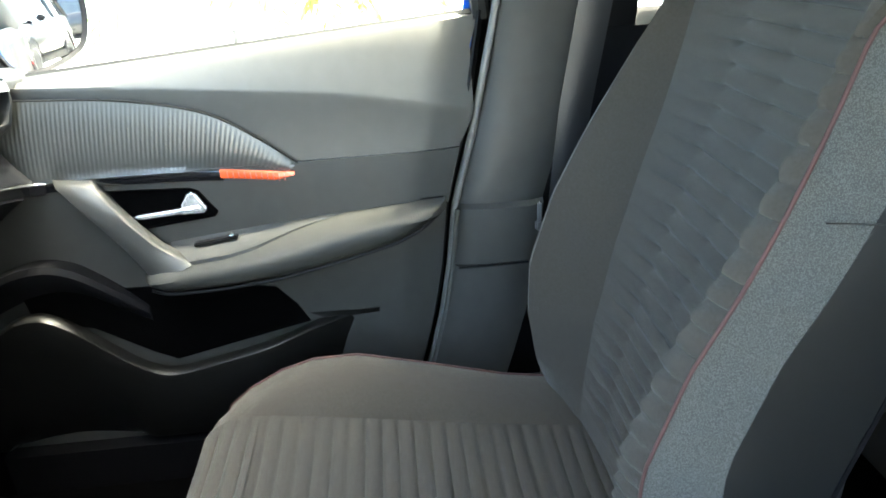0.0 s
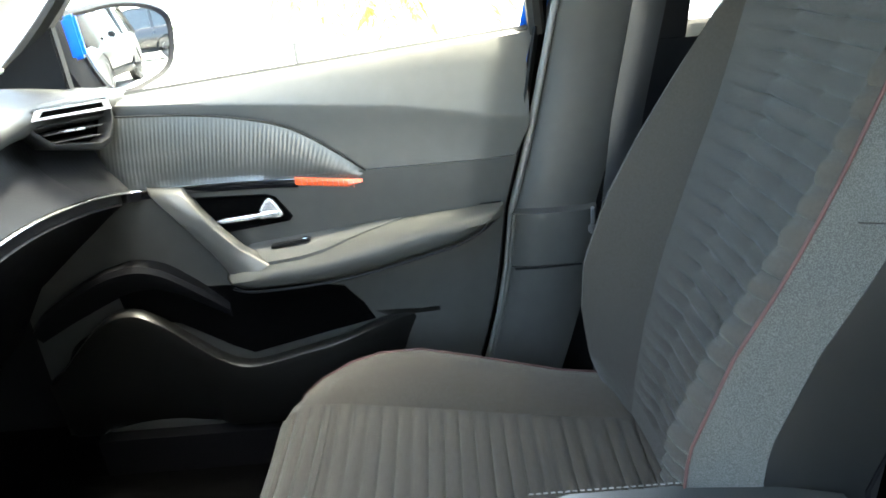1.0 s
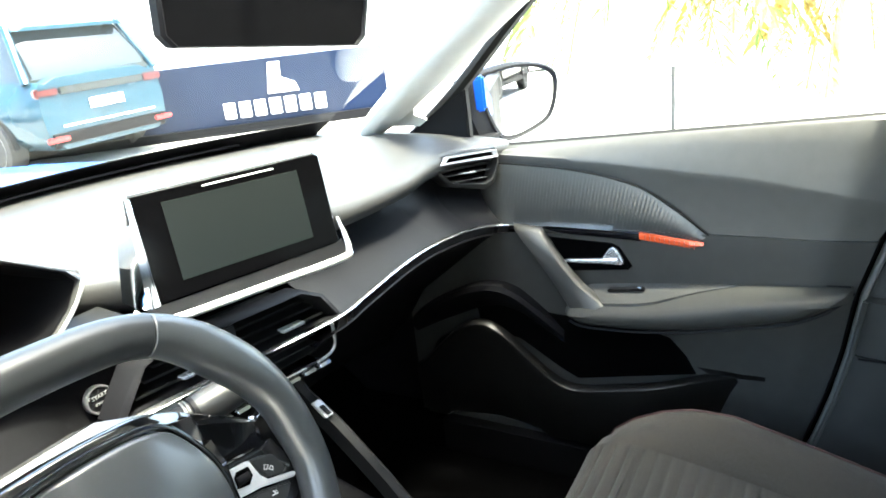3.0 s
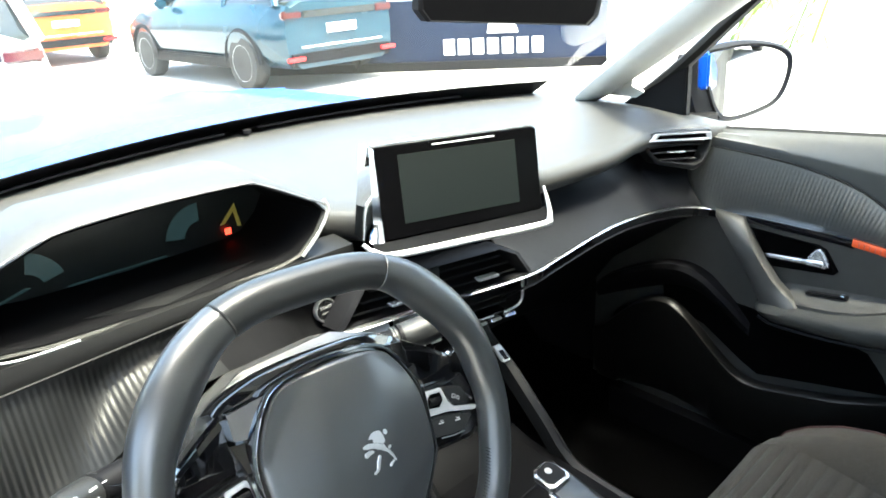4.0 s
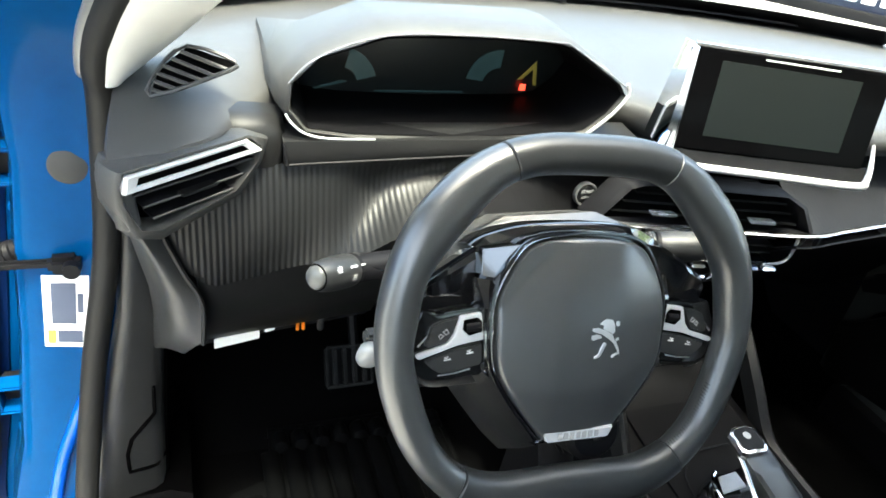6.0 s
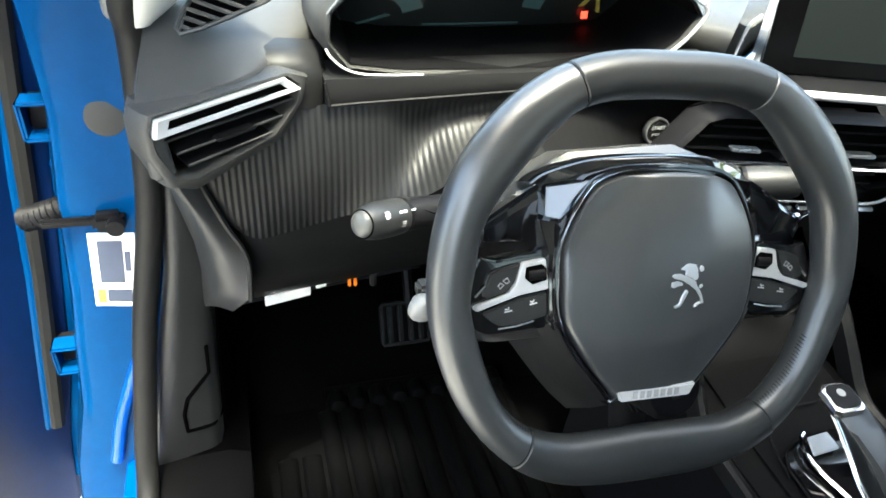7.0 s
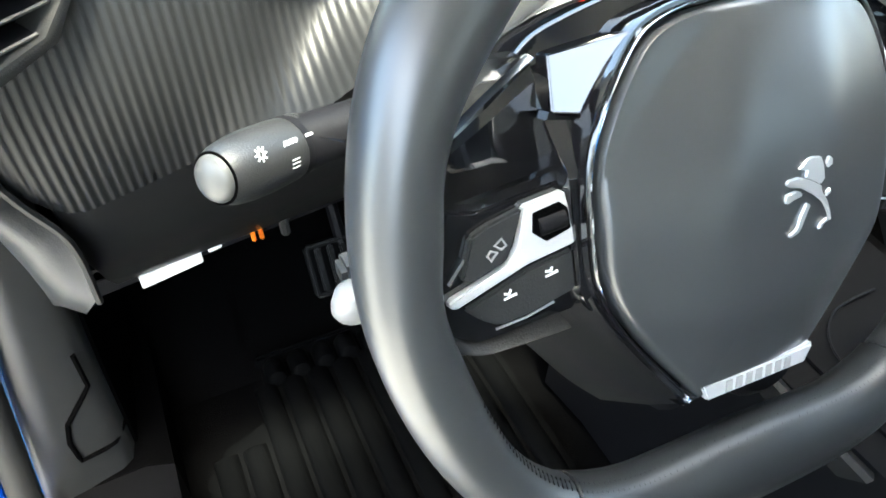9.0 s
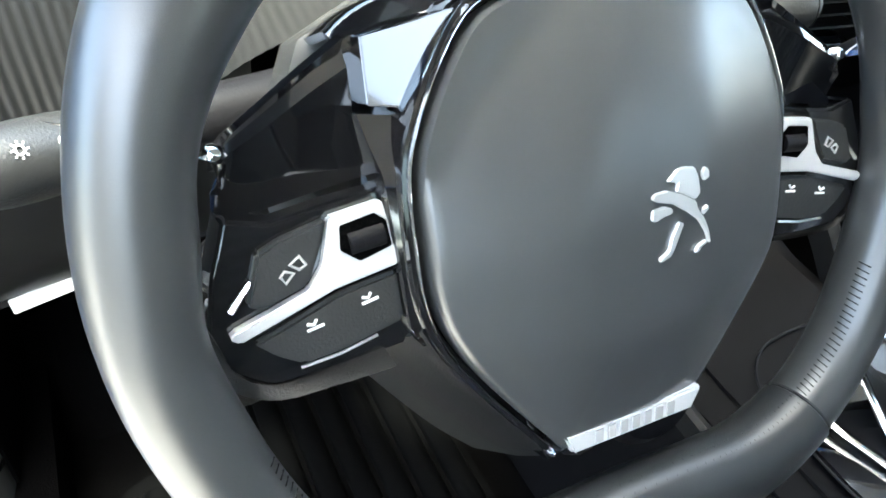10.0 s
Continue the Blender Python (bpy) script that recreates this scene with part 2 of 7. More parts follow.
def curve_at(pts, s):
    """Value at s of a smooth curve through (s, v...) pairs, s rising."""
    xs = [p[0] for p in pts]
    out = []
    for k in range(1, len(pts[0])):
        out.append(float(np.interp(s, xs, [p[k] for p in pts])))
    return out[0] if len(out) == 1 else out


def soft_at(pts, s):
    """Like curve_at, rounded at the knots."""
    w = (pts[-1][0] - pts[0][0]) * 0.02
    vals = [np.array(curve_at(pts, min(max(s + d * w, pts[0][0]), pts[-1][0]))) for d in (-2, -1, 0, 1, 2)]
    v = sum(vals) / 5
    return float(v) if v.ndim == 0 else v


def tube(pts, r, seg=10, closed=False, flat=1.0, up=None):
    """A round bar along points; r a number or one per point."""
    p = [Vector(q) for q in pts]
    n = len(p)
    rs = r if isinstance(r, (list, tuple)) else [r] * n
    loops, normal = [], None
    for k in range(n):
        a, b = (p[k - 1], p[(k + 1) % n]) if closed else (p[max(k - 1, 0)], p[min(k + 1, n - 1)])
        t = (b - a).normalized()
        if up is not None:
            normal = Vector(up) - t * Vector(up).dot(t)
        elif normal is None:
            normal = t.orthogonal()
        else:
            normal = normal - t * normal.dot(t)
        normal = normal.normalized()
        side = t.cross(normal)
        loops.append([p[k] + (normal * math.cos(x) + side * math.sin(x) * flat) * rs[k] for x in (2 * math.pi * j / seg for j in range(seg))])
    if closed:
        loops.append(loops[0])
        bm = loft(loops, caps=False)
        bmesh.ops.remove_doubles(bm, verts=bm.verts, dist=1e-6)
        return bm
    return loft(loops)


def disc(c, r, depth, axis, seg=32, bevel=0.0):
    """A short round plug; axis is the way its face looks."""
    axis = Vector(axis).normalized()
    u = axis.orthogonal().normalized()
    w = axis.cross(u)
    poly = [Vector(c) + (u * math.cos(x) + w * math.sin(x)) * r for x in (2 * math.pi * k / seg for k in range(seg))]
    return prism(poly, axis * depth, bevel)


def lathe(profile, c, axis, seg=32):
    """Turned shape: profile of (radius, height along axis)."""
    axis = Vector(axis).normalized()
    u = axis.orthogonal().normalized()
    w = axis.cross(u)
    loops = [[Vector(c) + axis * h + (u * math.cos(x) + w * math.sin(x)) * max(r, 1e-4) for x in (2 * math.pi * k / seg for k in range(seg))] for r, h in profile]
    return loft(loops)

# ---------------------------------------------------------------- car body round the cabin
body = thing("car_body", "blue metallic hatchback body shell with open driver's door", "car body", (0, 0, 0.2))
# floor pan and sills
part("floor_pan", sheet([[(x, y, 0.33 + (0.0 if y < 0.55 else (y - 0.55) * 0.9)) for y in (-1.6, -0.6, 0.0, 0.3, 0.55, 0.8, 1.0)] for x in (-0.72, -0.4, -0.16, 0.16, 0.4, 0.72)], 0.02), CARPET_AND_SHADE, body, "black carpeted floor")
part("firewall", sheet([[(x, 0.92, z) for z in (0.6, 0.8, 1.06)] for x in (-0.74, 0, 0.74)], 0.02), DEEP, body)
for sx in (-1, 1):
    part("sill", loft([[(sx * x, y, z) for x, z in ((0.66, 0.33), (0.66, 0.41), (0.69, 0.425), (0.80, 0.42), (0.82, 0.3), (0.74, 0.25))] for y in (-1.7, -0.5, 0.3, 0.41)]), DECK, body, "dark plastic sill trim")
    part("sill_carpet", loft([[(sx * x, y, z) for x, z in ((0.66, 0.33), (0.66, 0.41), (0.69, 0.425), (0.80, 0.42), (0.82, 0.3), (0.74, 0.25))] for y in (0.411, 0.6, 0.75)]), CARPET_AND_SHADE, body, "black carpet over the sill")
    part("sill_skin", loft([[(sx * x, y, z) for x, z in ((0.802, 0.424), (0.84, 0.40), (0.85, 0.28), (0.80, 0.22), (0.79, 0.26), (0.822, 0.32))] for y in (-1.7, -0.5, 0.3, 0.75)]), BLUE, body)
# roof, headlining and rear
def roof_z(x, y):
    return 1.515 - 0.18 * x * x - 0.035 * (y + 0.8) ** 2
roof_pts = [[(x, y, roof_z(x, y)) for y in (-0.02, -0.4, -0.8, -1.2, -1.7, -2.1)] for x in (-0.58, -0.4, -0.2, 0, 0.2, 0.4, 0.58)]
part("roof", sheet([[(x, y, z + 0.035) for x, y, z in r] for r in roof_pts], 0.01), BLUE, body, "blue metallic roof")
part("headlining", sheet(roof_pts, 0.01), HEADLINER, body, "light grey cloth headlining")
part("tailgate", sheet([[(x, -2.1 - 0.08 * (1 - abs(x)), 0.4 + 0.65 * k / 3) for k in range(4)] for x in (-0.72, -0.3, 0.3, 0.72)], 0.03), PLASTIC, body)
for sx in (-1, 1):
    part("rear_side_panel", sheet([[(sx * x, y, z) for z, x in ((0.4, 0.72), (0.8, 0.72), (1.06, 0.72), (1.085, 0.74))] for y in (-0.60, -1.0, -1.5, -2.1)], 0.05), DEEP, body, "dark plastic rear door lining")
    rail = smooth_line([(sx * 0.65, 0.0, 1.45), (sx * 0.64, -0.3, 1.475), (sx * 0.59, -1.2, 1.47), (sx * 0.62, -2.0, 1.36)], 6)
    part("roof_rail", tube(rail, 0.045, 10), BLUE, body)
    part("rear_pillar", tube([(sx * 0.70, -2.05, 1.08), (sx * 0.61, -1.9, 1.42)], 0.09, 10), PLASTIC, body)

solo("rear_screen", sheet([[(x, -2.12, 1.04), (x * 0.96, -2.10, 1.2), (x * 0.85, -2.05, 1.44)] for x in (-0.70, -0.35, 0, 0.35, 0.70)]), PRIVACY, "tinted rear screen glass", "window", kind="structure", facing=(0, 1, 0))

# hood and wings ahead of the windscreen
hood_pts = [[(x, y, 1.045 + 0.02 * math.cos(x * 2.0) - 0.045 * abs(x) ** 2 - 0.03 * (y - 0.95) - 0.06 * max(0, y - 1.5) ** 2 + 0.012 * math.exp(-((abs(x) - 0.42) / 0.06) ** 2)) for y in np.linspace(0.93, 1.95, 14)] for x in np.linspace(-0.66, 0.66, 34)]
part("bonnet", sheet(hood_pts, 0.008), BLUE, body, "blue metallic bonnet")
for sx in (-1, 1):
    part("front_wing", sheet([[(sx * (0.665 + 0.03 * k), y, (1.02 - 0.03 * (y - 0.95) - 0.05 * max(0, y - 1.5) ** 2) - 0.10 * k - 0.02 * k * k) for k in range(7)] for y in np.linspace(0.7, 2.0, 9)], 0.008), BLUE, body)
part("front_bumper", sheet([[(x, 1.97 + 0.1 * (1 - (x / 0.8) ** 2), z) for z in (0.25, 0.5, 0.8, 0.97)] for x in np.linspace(-0.8, 0.8, 9)], 0.02), BLUE, body)
cowl_back = [(x, 0.66 + 0.20 * (1 - (x / 0.69) ** 2), 1.078 + 0.012 * (1 - (x / 0.69) ** 2)) for x in np.linspace(-0.69, 0.69, 25)]
part("cowl", sheet([cowl_back, [(x, y + 0.05, z + 0.004) for x, y, z in cowl_back], [(x, y + 0.14, z - 0.045) for x, y, z in cowl_back]], 0.006), DEEP, body, "black windscreen cowl")

# windscreen
ws = []
for k in range(9):
    f = k / 8
    ws.append([(x * (1 - 0.15 * f), (y + 0.02) * (1 - f) + (0.02 + 0.06 * (1 - (x / 0.69) ** 2)) * f, z + 0.004 + (1.50 - 0.06 * (x / 0.69) ** 2 - z) * f) for x, y, z in cowl_back])
windscreen = solo("windscreen", sheet(ws), GLASS, "clear raked windscreen glass", "windscreen", kind="structure", facing=(0, -1, -0.5))
windscreen.visible_shadow = False

# black printed band along the foot of the windscreen
solo("windscreen_band", sheet([[(x, y - 0.004, z - 0.003) for x, y, z in ws[0]], [(x * (1 - 0.15 * 0.09), (y * 0.91 + 0.09 * 0.06) - 0.006, z + 0.032) for x, y, z in ws[0]]], 0.0015), DEEP, "black printed band at the windscreen's foot", "windscreen band", kind="structure")

# front pillars: light trim inside, seal and painted flange outside
def a_pillar(sx):
    line = smooth_line([(sx * 0.700, 0.53, 1.068), (sx * 0.688, 0.52, 1.085), (sx * 0.660, 0.46, 1.122), (sx * 0.592, 0.25, 1.255), (sx * 0.560, 0.06, 1.38), (sx * 0.545, -0.08, 1.455)], 6)
    rs = [curve_at([(0, 0.016), (6, 0.026), (12, 0.045), (18, 0.057), (24, 0.060), (30, 0.060)], k) for k in range(len(line))]
    return tube(line, rs, 14, flat=0.55, up=(sx * 0.75, -0.35, 0.1))
flank = sheet([[(-x, y, z) for x, y, z in r] for r in (
    ((-0.703, 0.349, 1.093), (-0.701, 0.37, 1.094), (-0.698, 0.40, 1.094)), ((-0.700, 0.375, 1.105), (-0.696, 0.42, 1.102), (-0.690, 0.47, 1.098)), ((-0.692, 0.408, 1.121), (-0.682, 0.44, 1.122), (-0.668, 0.48, 1.112)),
    ((-0.680, 0.400, 1.144), (-0.668, 0.42, 1.145), (-0.650, 0.45, 1.134)), ((-0.655, 0.325, 1.200), (-0.64, 0.34, 1.203), (-0.62, 0.36, 1.192)), ((-0.625, 0.22, 1.270), (-0.61, 0.235, 1.272), (-0.592, 0.25, 1.262)))], 0.006)
solo("a_pillar_trim", merged(a_pillar(1), flank), PILLAR, "light grey plastic windscreen pillar trim", "pillar trim", "windscreen pillar trims")
# driver's side: a broad flattened moulding that narrows to a tip on the dashboard
trim_out = smooth_line([(-0.585, -0.36, 1.440), (-0.585, -0.16, 1.388), (-0.592, -0.02, 1.338), (-0.604, 0.048, 1.314), (-0.619, 0.125, 1.283), (-0.638, 0.19, 1.25), (-0.657, 0.243, 1.215), (-0.676, 0.294, 1.176), (-0.693, 0.333, 1.138), (-0.702, 0.355, 1.100), (-0.7035, 0.362, 1.082)], 5)
trim_in = smooth_line([(-0.535, -0.38, 1.455), (-0.540, -0.20, 1.400), (-0.549, -0.049, 1.345), (-0.557, 0.01, 1.320), (-0.568, 0.075, 1.290), (-0.581, 0.14, 1.258), (-0.597, 0.225, 1.214), (-0.618, 0.31, 1.170), (-0.645, 0.372, 1.128), (-0.676, 0.398, 1.094), (-0.697, 0.385, 1.080)], 5)
rows = []
for k, (p, q) in enumerate(zip(trim_out, trim_in)):
    wide_ = (q - p).length
    lift = Vector((0.25, -0.55, 0.1)).normalized() * wide_
    rows.append([p + Vector((-0.004, 0.012, -0.004)), p, p.lerp(q, 0.10) + lift * 0.09, p.lerp(q, 0.30) + lift * 0.16, p.lerp(q, 0.52) + lift * 0.16, p.lerp(q, 0.60) + lift * 0.14, p.lerp(q, 0.8) + lift * 0.07, q, q + Vector((0.004, 0.03, 0.004))])
solo("a_pillar_trim", sheet(rows, 0.004), PILLAR, "light grey plastic windscreen pillar trim", "pillar trim", "windscreen pillar trims", sharp=50)

# ---------------------------------------------------------------- driver's door opening
seal_line = smooth_line([(-0.600, -0.36, 1.432), (-0.602, -0.16, 1.382), (-0.609, 0.01, 1.333), (-0.621, 0.080, 1.308), (-0.636, 0.165, 1.275), (-0.654, 0.22, 1.243), (-0.672, 0.268, 1.209), (-0.691, 0.314, 1.170), (-0.705, 0.345, 1.135), (-0.7125, 0.365, 1.10), (-0.714, 0.39, 1.06), (-0.723, 0.41, 0.95), (-0.733, 0.405, 0.85), (-0.762, 0.40, 0.70), (-0.79, 0.385, 0.52), (-0.80, 0.33, 0.42), (-0.80, 0.1, 0.40), (-0.80, -0.6, 0.40)], 6)
seal = thing("door_seal", "black rubber door opening seal", "door seal", (-0.79, 0.2, 0.4))
part("seal_bulb", tube([p + Vector((-0.002, 0, 0)) for p in seal_line], 0.015, 14), RUBBER, seal)
# Sky highlight on the black rubber lip, painted as a pale bead.
part("seal_highlight", tube([p + Vector((-0.0150, -0.001, 0.004)) for p in seal_line[:58]], 0.0065, 10), HIGHLIGHT_BEAD, seal, "outer lip of the seal with its highlight painted pale")
part("seal_lip", tube([p + Vector((0.017, 0.006, 0)) for p in seal_line[:56]], 0.009, 8), RUBBER, seal)
hinge = thing("hinge_pillar", "blue painted front door hinge pillar", "door pillar", (-0.79, 0.45, 0.4))
pillar_rows = []
for z, back, xb in ((1.45, -0.78, -0.600), (1.40, -0.63, -0.606), (1.34, -0.43, -0.622), (1.30, -0.31, -0.642), (1.25, -0.20, -0.668), (1.20, -0.13, -0.696), (1.15, -0.075, -0.716), (1.08, -0.01, -0.716), (0.96, 0, -0.716), (0.84, 0, -0.732), (0.72, 0, -0.758), (0.62, 0, -0.775), (0.52, 0, -0.79), (0.40, 0, -0.80), (0.26, 0, -0.80)):
    xa = xb - curve_at([(0.26, 0.12), (0.40, 0.10), (0.52, 0.08), (0.72, 0.084), (0.84, 0.098), (1.08, 0.098), (1.2, 0.085), (1.45, 0.075)], z)
    pillar_rows.append([(xa - 0.07, 0.58 + back, z), (xa - 0.02, 0.545 + back, z), (xa - 0.010, 0.47 + back, z), (xa - 0.004, 0.452 + back, z), (xa + 0.010, 0.443 + back, z), ((xa + xb) / 2, 0.440 + back, z), (xb - 0.006, 0.437 + back, z), (xb + 0.02, 0.425 + back, z)])
part("pillar_skin", sheet(pillar_rows, 0.004), SHADED_BLUE, hinge, "glossy blue metallic painted steel")
part("plug", lathe([(0.0225, 0), (0.0225, 0.003), (0.019, 0.0045), (0.0, 0.0045)], (-0.763, 0.4385, 0.960), (0, -1, 0)), PLUG, hinge, "round grey rubber plug")
# Crease keeps the brighter, glossier blue to carry a highlight.
part("crease", tube(smooth_line([(-0.785, 0.432, 0.62), (-0.805, 0.43, 0.57), (-0.83, 0.43, 0.50), (-0.85, 0.43, 0.42)], 6), 0.009, 10), BLUE, hinge)
part("check_strap", merged(box((-0.783, 0.428, 0.835), (0.036, 0.022, 0.024), 0.006), disc((-0.774, 0.418, 0.836), 0.010, -0.012, (0, 1, 0)), box((-0.825, 0.436, 0.832), (0.07, 0.010, 0.012), 0.004)), DEEP, hinge, "black door check strap")
sticker = thing("tyre_label", "white tyre pressure label on the blue door pillar", "label", (-0.796, 0.4355, 0.70))
stick_q = [(-0.812, 0.4365, 0.815), (-0.760, 0.4335, 0.812), (-0.772, 0.4335, 0.700), (-0.823, 0.4365, 0.706)]
def on_sticker(u, v, lift=0.0):
    a, b, c, d = (Vector(q) for q in stick_q)
    return (a * (1 - u) + b * u) * (1 - v) + (d * (1 - u) + c * u) * v + Vector((0, -lift, 0))
def sticker_patch(u0, v0, u1, v1, lift):
    return prism([on_sticker(u0, v0, lift), on_sticker(u1, v0, lift), on_sticker(u1, v1, lift), on_sticker(u0, v1, lift)], (0, -0.0006, 0))
part("paper", sticker_patch(0, 0, 1, 1, 0.0), PAPER, sticker)
part("print", merged(sticker_patch(0.18, 0.1, 0.72, 0.66, 0.0008), sticker_patch(0.75, 0.24, 0.88, 0.5, 0.0008), sticker_patch(0.3, 0.76, 0.85, 0.93, 0.0008)), INK, sticker)
part("mark", sticker_patch(0.08, 0.76, 0.26, 0.95, 0.0008), YELLOW, sticker)

# open driver's door, seen past the pillar
ddoor = thing("driver_door", "blue driver's door standing wide open", "car door", (-0.95, 0.5, 0.35))
door_rows = []
for z, x0 in ((1.25, -0.80), (1.05, -0.845), (0.9, -0.87), (0.7, -0.90), (0.5, -0.93), (0.36, -0.96), (0.2, -0.98)):
    door_rows.append([(x0 + 0.012, 0.60, z), (x0, 0.56, z), (x0 - 0.03, 0.545, z), (x0 - 0.05, 0.52, z), (x0 - 0.16, 0.47, z), (x0 - 0.5, 0.35, z), (x0 - 0.85, 0.28, z)])
# Hinge face and its ribs hold the gap's shade in their colour.
part("hinge_face", sheet([r[:5] for r in door_rows], 0.02), JAMB_SHADE_BLUE, ddoor, "blue hinge face with the gap's shade painted in")
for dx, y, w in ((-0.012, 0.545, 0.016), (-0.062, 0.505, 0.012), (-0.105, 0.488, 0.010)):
    part("pressed_rib", tube([(x0 + dx, y, z) for z, x0 in ((1.2, -0.811), (1.05, -0.845), (0.9, -0.87), (0.7, -0.90), (0.5, -0.93), (0.36, -0.96))], w, 8, flat=0.6), JAMB_SHADE_BLUE, ddoor)
# Black sheet put into the hinge gap for its shade.
part("hinge_gap", sheet([[(x - 0.004, 0.53, z), (x - 0.03, 0.60, z)] for z, x in ((1.2, -0.79), (1.0, -0.822), (0.8, -0.845), (0.6, -0.868), (0.4, -0.90))], 0.004), DEEP, ddoor, "black sheet painting the hinge gap's shade")
part("inner_skin", sheet([r[4:] for r in door_rows], 0.02), SHADED_BLUE, ddoor, "blue painted inner door shell")
part("shell_rib", tube([(-0.862, 0.53, 1.2), (-0.888, 0.525, 0.95), (-0.915, 0.52, 0.7), (-0.955, 0.515, 0.42)], 0.006, 8), SHADED_BLUE, ddoor)
part("door_edge_seal", tube([(-0.842, 0.535, 1.2), (-0.875, 0.53, 0.95), (-0.905, 0.525, 0.7), (-0.945, 0.52, 0.42)], 0.012, 8), RUBBER, ddoor)
for z, x in ((0.935, -0.842), (0.573, -0.888)):
    bracket = part("hinge_bracket", merged(*[box((x + dx, 0.50, z + dz), s, 0.003) for dx, dz, s in ((0, 0.022, (0.044, 0.03, 0.006)), (0, -0.022, (0.044, 0.03, 0.006)), (-0.019, 0, (0.006, 0.03, 0.05)), (0.019, 0, (0.006, 0.03, 0.05)))]), SHADED_BLUE, ddoor, "blue painted hinge bracket")
    part("bolt", lathe([(0.0, 0.0), (0.008, 0.0), (0.008, 0.004), (0.006, 0.006), (0.0, 0.006)], (x + 0.004, 0.495, z - 0.055), (0, -1, 0), 8), SHADED_BLUE, bracket, "blue painted bolt head")
    part("hinge_pocket", box((x, 0.522, z), (0.036, 0.02, 0.042), 0.004), DEEP, ddoor)
part("wiring_boot", tube(smooth_line([(-0.812, 0.470, 0.846), (-0.835, 0.462, 0.838), (-0.862, 0.468, 0.826), (-0.885, 0.480, 0.815)], 8), [0.013 + 0.003 * (k % 2) for k in range(25)], 10), DEEP, ddoor, "ribbed black wiring boot")
part("door_lining", sheet([[(-1.0, 0.40, z), (-1.3, 0.28, z), (-1.72, 0.21, z)] for z in (0.4, 0.7, 1.0)], 0.04), PLASTIC, ddoor)

# kick panel beside the footwell
kick = thing("kick_panel", "dark plastic footwell side trim", "trim panel", (-0.72, 0.45, 0.34))
kick_rows = []
for z in (1.04, 0.95, 0.85, 0.766, 0.70, 0.638, 0.57, 0.51, 0.43, 0.357, 0.335):
    xl = curve_at([(0.335, -0.815), (0.357, -0.812), (0.51, -0.785), (0.638, -0.761), (0.766, -0.734), (0.85, -0.724), (1.04, -0.704)], z)
    xr = curve_at([(0.335, -0.701), (0.45, -0.696), (0.58, -0.690), (0.72, -0.680), (0.85, -0.668), (1.04, -0.660)], z)
    kick_rows.append([(xl, 0.428, z), (xl + 0.002, 0.412, z), (xl + 0.010, 0.405, z), (xl * 0.6 + xr * 0.4, 0.409, z), (xr - 0.016, 0.419, z), (xr - 0.004, 0.428, z), (xr, 0.45, z), (xr + 0.006, 0.52, z), (xr + 0.012, 0.62, z), (xr + 0.025, 0.9, z)])
part("panel", sheet([r[:7] for r in kick_rows], 0.004), PLASTIC, kick, sharp=60)
part("inner_carpet", sheet([r[6:] for r in kick_rows], 0.004), CARPET_AND_SHADE, kick, "black footwell side carpet")
def on_kick(x, z):
    """A place on the side trim's face."""
    k = max(i for i in range(len(kick_rows) - 1) if kick_rows[i][0][2] >= z)
    a, b = kick_rows[k], kick_rows[k + 1]
    f = (a[0][2] - z) / (a[0][2] - b[0][2])
    ya, yb = (float(np.interp(x, [p[0] for p in r[1:7]], [p[1] for p in r[1:7]])) for r in (a, b))
    return Vector((x, ya + (yb - ya) * f - 0.001, z))
corners = [(-0.700, 0.630), (-0.702, 0.580), (-0.735, 0.543), (-0.743, 0.514), (-0.743, 0.478), (-0.694, 0.473)]
groove = [on_kick(a + (c - a) * f, b + (d - b) * f) for (a, b), (c, d) in zip(corners, corners[1:]) for f in (0, 0.25, 0.5, 0.75)] + [on_kick(*corners[-1])]
part("hatch_gap", tube(groove, 0.0030, 6), CARPET_AND_SHADE, kick, "dark gap round a service hatch")
cap_rows = []
for a, b, c in (((-0.705, 0.30, 0.985), (-0.69, 0.262, 0.972), (-0.668, 0.285, 0.962)), ((-0.70, 0.33, 0.93), (-0.675, 0.283, 0.92), (-0.648, 0.288, 0.905)), ((-0.695, 0.36, 0.875), (-0.665, 0.295, 0.868), (-0.632, 0.291, 0.862)),
                ((-0.69, 0.39, 0.82), (-0.668, 0.32, 0.812), (-0.634, 0.296, 0.80)), ((-0.69, 0.42, 0.76), (-0.68, 0.37, 0.752), (-0.655, 0.345, 0.745)), ((-0.70, 0.46, 0.69), (-0.695, 0.43, 0.69), (-0.685, 0.42, 0.70))):
    cap_rows.append(smooth_line([a, b, c], 5))
part("dash_end_cap", sheet(cap_rows, 0.004), PLASTIC, kick, "curved grey plastic dashboard end cap")
part("end_cap_edge", tube(smooth_line([(-0.668, 0.283, 0.962), (-0.648, 0.286, 0.905), (-0.631, 0.288, 0.862), (-0.632, 0.293, 0.80)], 6), 0.003, 6), RIBBED, kick)
part("clip", disc((-0.652, 0.335, 0.80), 0.008, -0.012, (0, 1, 0.3)), CHROME, kick)

# ---------------------------------------------------------------- dashboard
dash = thing("dashboard", "dark soft-touch dashboard with ribbed fascia", "dashboard", (0, 0.5, 0.6))
